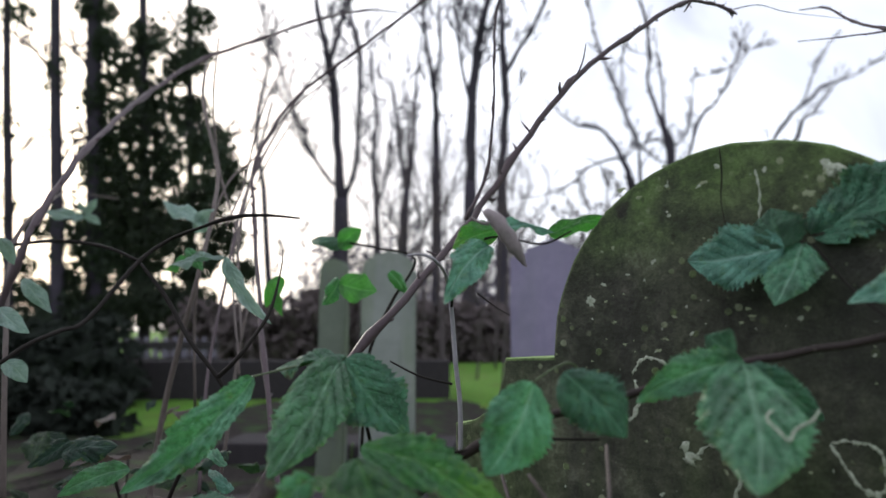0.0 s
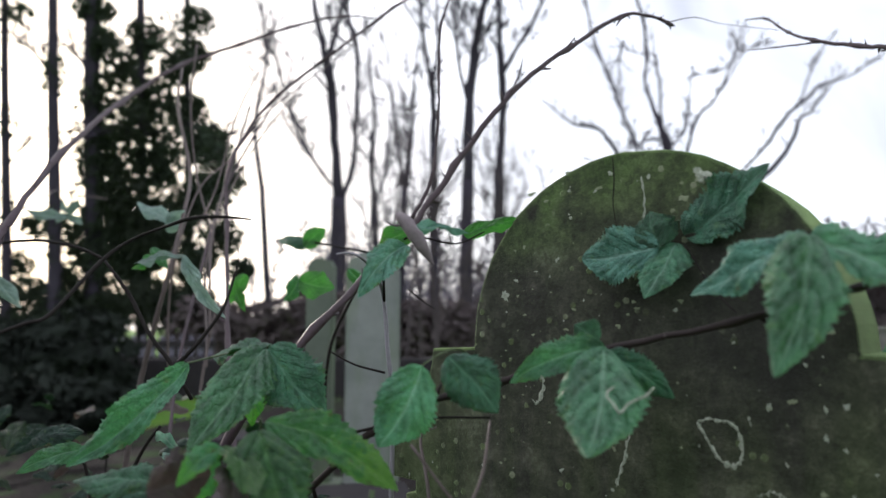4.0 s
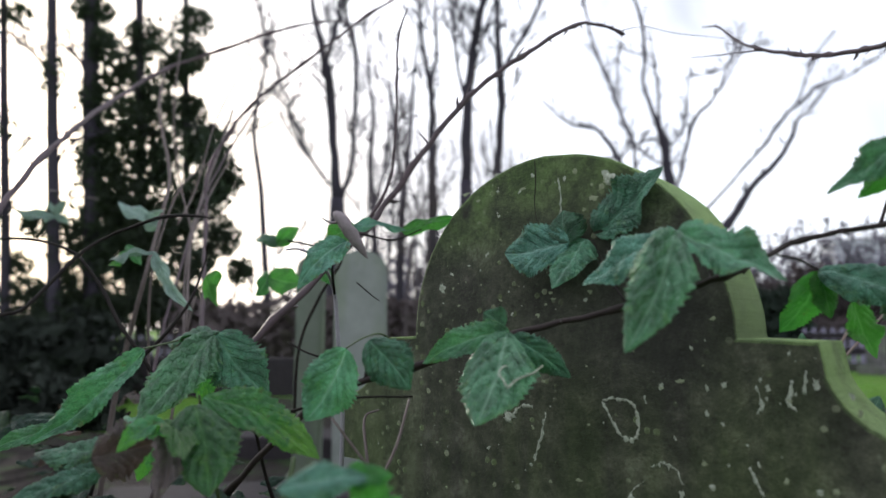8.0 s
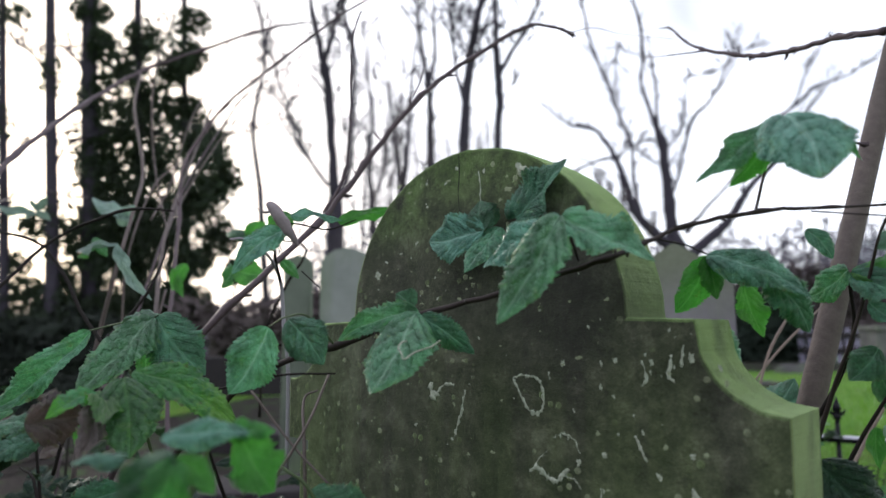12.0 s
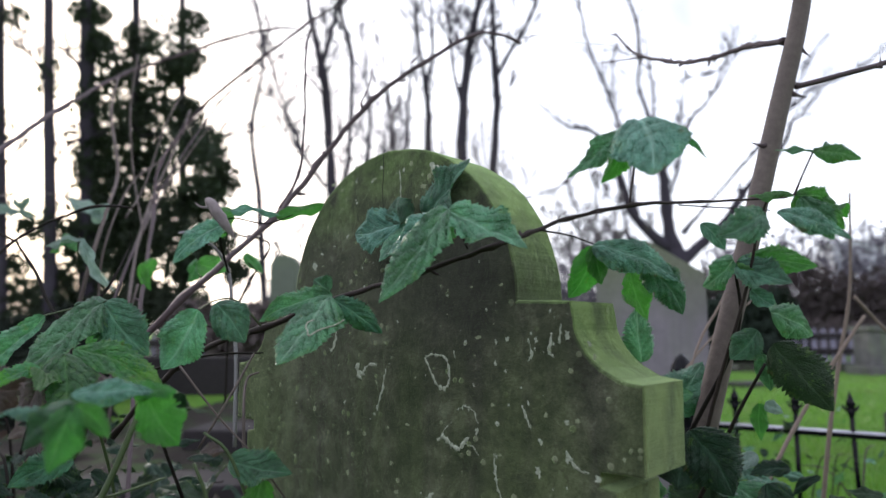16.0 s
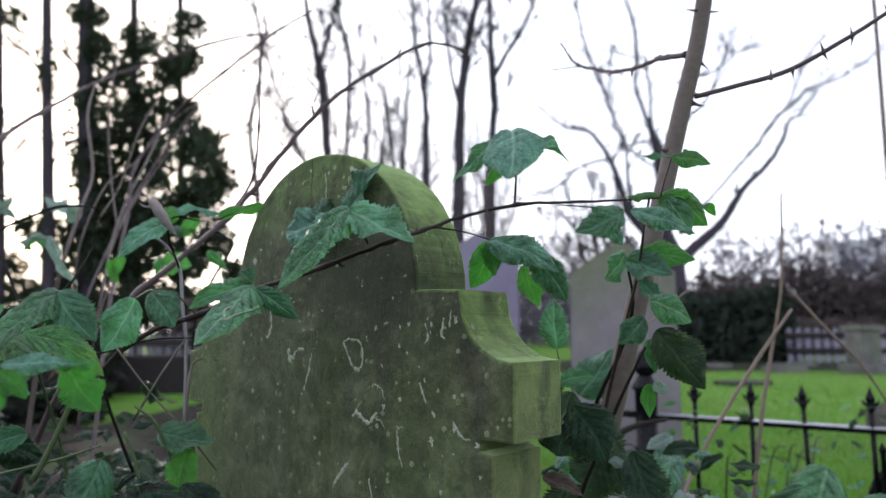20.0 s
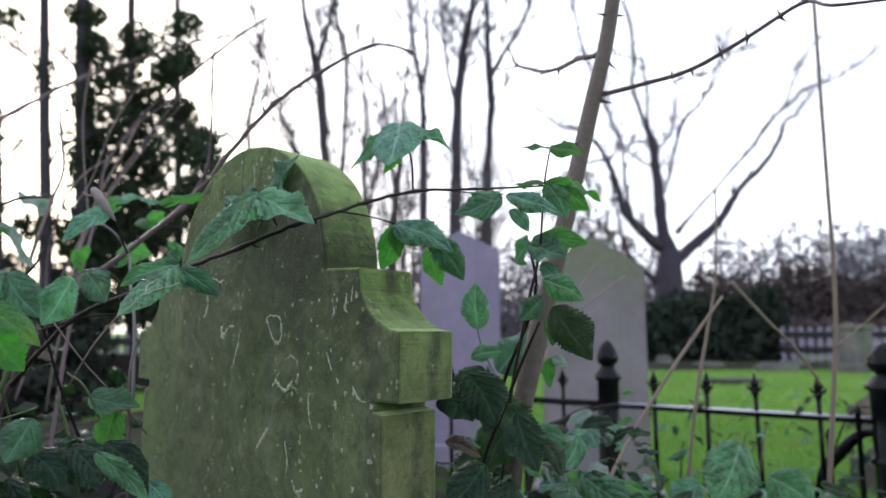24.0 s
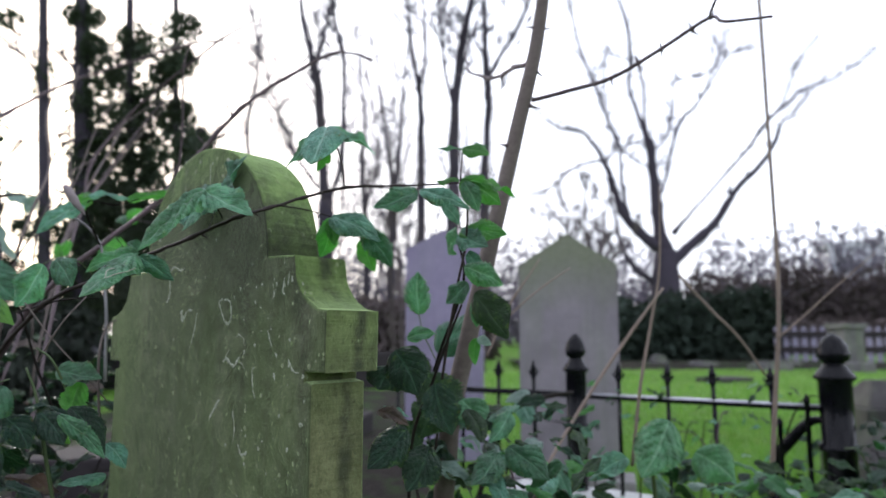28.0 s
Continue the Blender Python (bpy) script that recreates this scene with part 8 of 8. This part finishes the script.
leaf(sprout, (0.236, 0.418, 0.656), (0.179, 0.399, 0.649), 0.023, (0.36, -0.6, 0.71), LEAF_TEAL, 0.1, 0.3, 2, 0.1)
leaf(sprout, (-0.114, 0.609, 0.777), (-0.171, 0.571, 0.751), 0.043, (0.52, -0.65, 0.56), LEAF_DARK, 0.12, 0.3, 3, 0.1)
stem(sprout, [(0.074, 0.721, 0.65, 0.0024), (0.071, 0.703, 0.801, 0.0024), (0.06, 0.746, 0.863, 0.0019), (0.079, 0.744, 0.877, 0.0011)], STALK, "dead_stem", 5)
stem(sprout, [(0.081, 0.5, 0.809, 0.0015), (0.115, 0.493, 0.865, 0.0015), (0.128, 0.538, 0.911, 0.0013)], STALK, "dead_stem", 5)
stem(sprout, [(0.06, 0.489, 0.899, 0.0013), (0.102, 0.496, 0.844, 0.0013), (0.144, 0.502, 0.798, 0.0011), (0.167, 0.559, 0.738, 0.0009)], STALK, "dead_stem", 5)
tangle = thing("briar_tangle", "thin dark briar stems and a withered leaf behind the headstone", "briar", at=(0.658, 0.641, 0.483))
stem(tangle, [(0.644, 0.641, 0.483, 0.0032), (0.65, 0.618, 0.667, 0.0030), (0.685, 0.596, 0.77, 0.0028), (0.708, 0.578, 0.834, 0.0024), (0.733, 0.55, 0.898, 0.0018)], DARKSTEM, "stem", 7)
leaf(tangle, (0.596, 0.571, 0.726), (0.648, 0.563, 0.704), 0.030, (-0.1, -0.84, 0.52), LEAF_BROWN, 0.3, 0.7, 1, 0.3, "curled brown withered leaf")
leaf(tangle, (0.604, 0.58, 0.731), (0.649, 0.572, 0.717), 0.020, (-0.09, -0.7, 0.71), LEAF_TEAL, 0.2, 0.3, 3, 0.1)
stem(tangle, [(0.803, 1.461, 0.367, 0.0080), (0.877, 1.535, 0.584, 0.0093), (0.943, 1.581, 0.623, 0.0095), (1.02, 1.628, 0.649, 0.0089), (1.128, 1.677, 0.662, 0.0054)], DARKSTEM, "dark_branch", 7)
stem(tangle, [(0.806, 1.056, 0.796, 0.0021), (0.862, 1.092, 0.914, 0.0030), (0.908, 1.104, 0.983, 0.0027), (0.947, 1.127, 1.038, 0.0017)], STRAW, "dry_stem", 5)
stem(tangle, [(0.824, 1.1, 0.847, 0.0019), (0.88, 1.113, 0.907, 0.0025), (0.954, 1.136, 0.968, 0.0022), (1.034, 1.18, 1.02, 0.0014)], STRAW, "dry_stem", 5)


# ---- undergrowth ----
def thicket(label, count, x0, x1, y0, y1, z0, z1, size, mats, seed, stems=6, droopy=0.5):
    """A tangle of bramble leaves and shoots filling a low space."""
    rng = random.Random(seed)
    plant = thing("bramble_thicket", label, "bramble", at=((x0 + x1) / 2, (y0 + y1) / 2, 0.03))
    for k in range(stems):
        x, y = rng.uniform(x0, x1), rng.uniform(y0, y1)
        top = rng.uniform(0.6, 1.0) * z1
        dx, dy = rng.uniform(-0.25, 0.25), rng.uniform(-0.15, 0.15)
        stem(plant, [(x, y, 0.0, 0.004), (x + 0.2 * dx, y + 0.2 * dy, top * 0.5, 0.0035), (x + 0.6 * dx, y + 0.6 * dy, top * 0.9, 0.003), (x + dx, y + dy, top * 0.95, 0.0018)], rng.choice((DARKSTEM, CANE, GREENSTEM)), "stem", 6, 4)
    for k in range(count):
        b = Vector((rng.uniform(x0, x1), rng.uniform(y0, y1), z0 + (z1 - z0) * rng.random() ** 0.7))
        a = rng.uniform(0, 6.283)
        ln = size * rng.choice((0.45, 0.6, 0.75, 0.9, 1.2))
        d = Vector((math.cos(a), math.sin(a), rng.uniform(-0.9, 0.15))).normalized() * ln
        face = Vector((rng.uniform(-0.6, 0.6), rng.uniform(-0.9, 0.2), rng.uniform(0.5, 1.0)))
        leaf(plant, b, b + d, ln * rng.choice((0.4, 0.5, 0.6)), face, rng.choice(mats), rng.choice((0.12, 0.25)), rng.choice((0.2, 0.45)), rng.randrange(7), rng.choice((0.0, 0.2)))
    return plant


MIXED = (LEAF_DARK, LEAF_SHADED, LEAF_OLIVE, LEAF_SHADED, LEAF, LEAF_TEAL, LEAF_OLIVE, LEAF_SHADED, LEAF_PALE, LEAF_BRIGHT, LEAF_DARK, LEAF_OLIVE)
# mostly the leaf with shade in its colour, for the thickets' gloom
DIM = (LEAF_SHADED, LEAF_SHADED, LEAF_OLIVE, LEAF_SHADED, LEAF_SHADED)
thicket("low tangle of dark bramble leaves beside the headstone", 170, 0.66, 0.98, 0.62, 1.0, 0.35, 0.73, 0.07, MIXED, 1)
thicket("low bramble leaves in front of the iron railing", 170, 0.95, 2.05, 0.95, 1.5, 0.24, 0.53, 0.095, MIXED, 2, 10)
thicket("ivy and bramble leaves growing along the railing", 60, 1.25, 2.05, 1.8, 2.3, 0.3, 0.68, 0.06, MIXED, 3, 8)
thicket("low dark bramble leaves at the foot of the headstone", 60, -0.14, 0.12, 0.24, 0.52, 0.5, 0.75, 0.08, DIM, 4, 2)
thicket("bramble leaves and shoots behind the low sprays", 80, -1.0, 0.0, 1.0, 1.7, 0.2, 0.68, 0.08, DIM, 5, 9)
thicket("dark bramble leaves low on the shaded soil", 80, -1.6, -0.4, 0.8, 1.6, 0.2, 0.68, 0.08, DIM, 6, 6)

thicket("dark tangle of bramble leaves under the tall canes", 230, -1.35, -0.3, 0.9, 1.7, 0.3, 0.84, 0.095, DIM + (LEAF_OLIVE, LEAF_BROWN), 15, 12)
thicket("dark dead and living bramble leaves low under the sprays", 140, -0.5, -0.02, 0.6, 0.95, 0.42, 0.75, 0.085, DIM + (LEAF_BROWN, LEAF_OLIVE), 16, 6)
thicket("dark ivy and bramble leaves beside the corner post", 330, 2.05, 3.1, 1.35, 2.15, 0.12, 0.56, 0.075, (LEAF_SHADED, LEAF_SHADED, LEAF_SHADED, LEAF_DARK), 7, 10)
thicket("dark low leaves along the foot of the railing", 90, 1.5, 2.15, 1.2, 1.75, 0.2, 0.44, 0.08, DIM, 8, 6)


# ---- lawn blades and a far block of flats ----
def lawn_blades(count, seed):
    rng = np.random.default_rng(seed)
    u = rng.random(count)
    y = 3.0 + 11.0 * u ** 1.6
    x = 0.9 + (y + 1.0) * (0.05 + 0.75 * rng.random(count))
    keep = np.ones(count, bool)
    h = 0.025 + 0.035 * rng.random(count)
    a = rng.random(count) * 6.283
    w = 0.004 + 0.0006 * y
    base = np.stack([x, y, np.full(count, -0.03)], 1)
    side = np.stack([np.cos(a), np.sin(a), np.zeros(count)], 1) * w[:, None]
    tip = base + np.stack([0.5 * h * np.cos(a + 1), 0.5 * h * np.sin(a + 1), h + 0.04], 1)
    verts = np.stack([base - side, base + side, tip], 1).reshape(-1, 3)
    idx = np.arange(count) * 3
    me = bpy.data.meshes.new("grass_blades")
    me.from_pydata(verts.tolist(), [], np.stack([idx, idx + 1, idx + 2], 1).tolist())
    me.materials.append(BLADE)
    me.update()
    tagged(new("grass_blades", me), "short bright green lawn grass", "grass", kind="stuff")


BLADE = mat_leaf("grass_blade", (0.06, 0.16, 0.02), (0.14, 0.32, 0.04), (0.2, 0.36, 0.08), (0.2, 0.5, 0.04), 0.0, thin=0.4)
lawn_blades(20000, 3)


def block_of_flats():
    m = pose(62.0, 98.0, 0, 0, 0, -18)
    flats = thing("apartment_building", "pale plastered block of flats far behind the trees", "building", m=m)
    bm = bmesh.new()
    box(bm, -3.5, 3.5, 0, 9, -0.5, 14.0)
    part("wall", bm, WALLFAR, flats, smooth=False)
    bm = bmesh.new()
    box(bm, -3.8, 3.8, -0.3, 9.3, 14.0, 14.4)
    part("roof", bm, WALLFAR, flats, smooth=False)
    bm = bmesh.new()
    box(bm, -0.75, 0.75, -0.06, 0.1, -0.7, 0.7)
    pane = solid("window", bm, GLASS, False)
    for fx in range(3):
        for fz in range(4):
            part("window", pane, GLASS, flats).location = (-2.3 + 2.3 * fx, 0, 1.8 + 2.9 * fz)


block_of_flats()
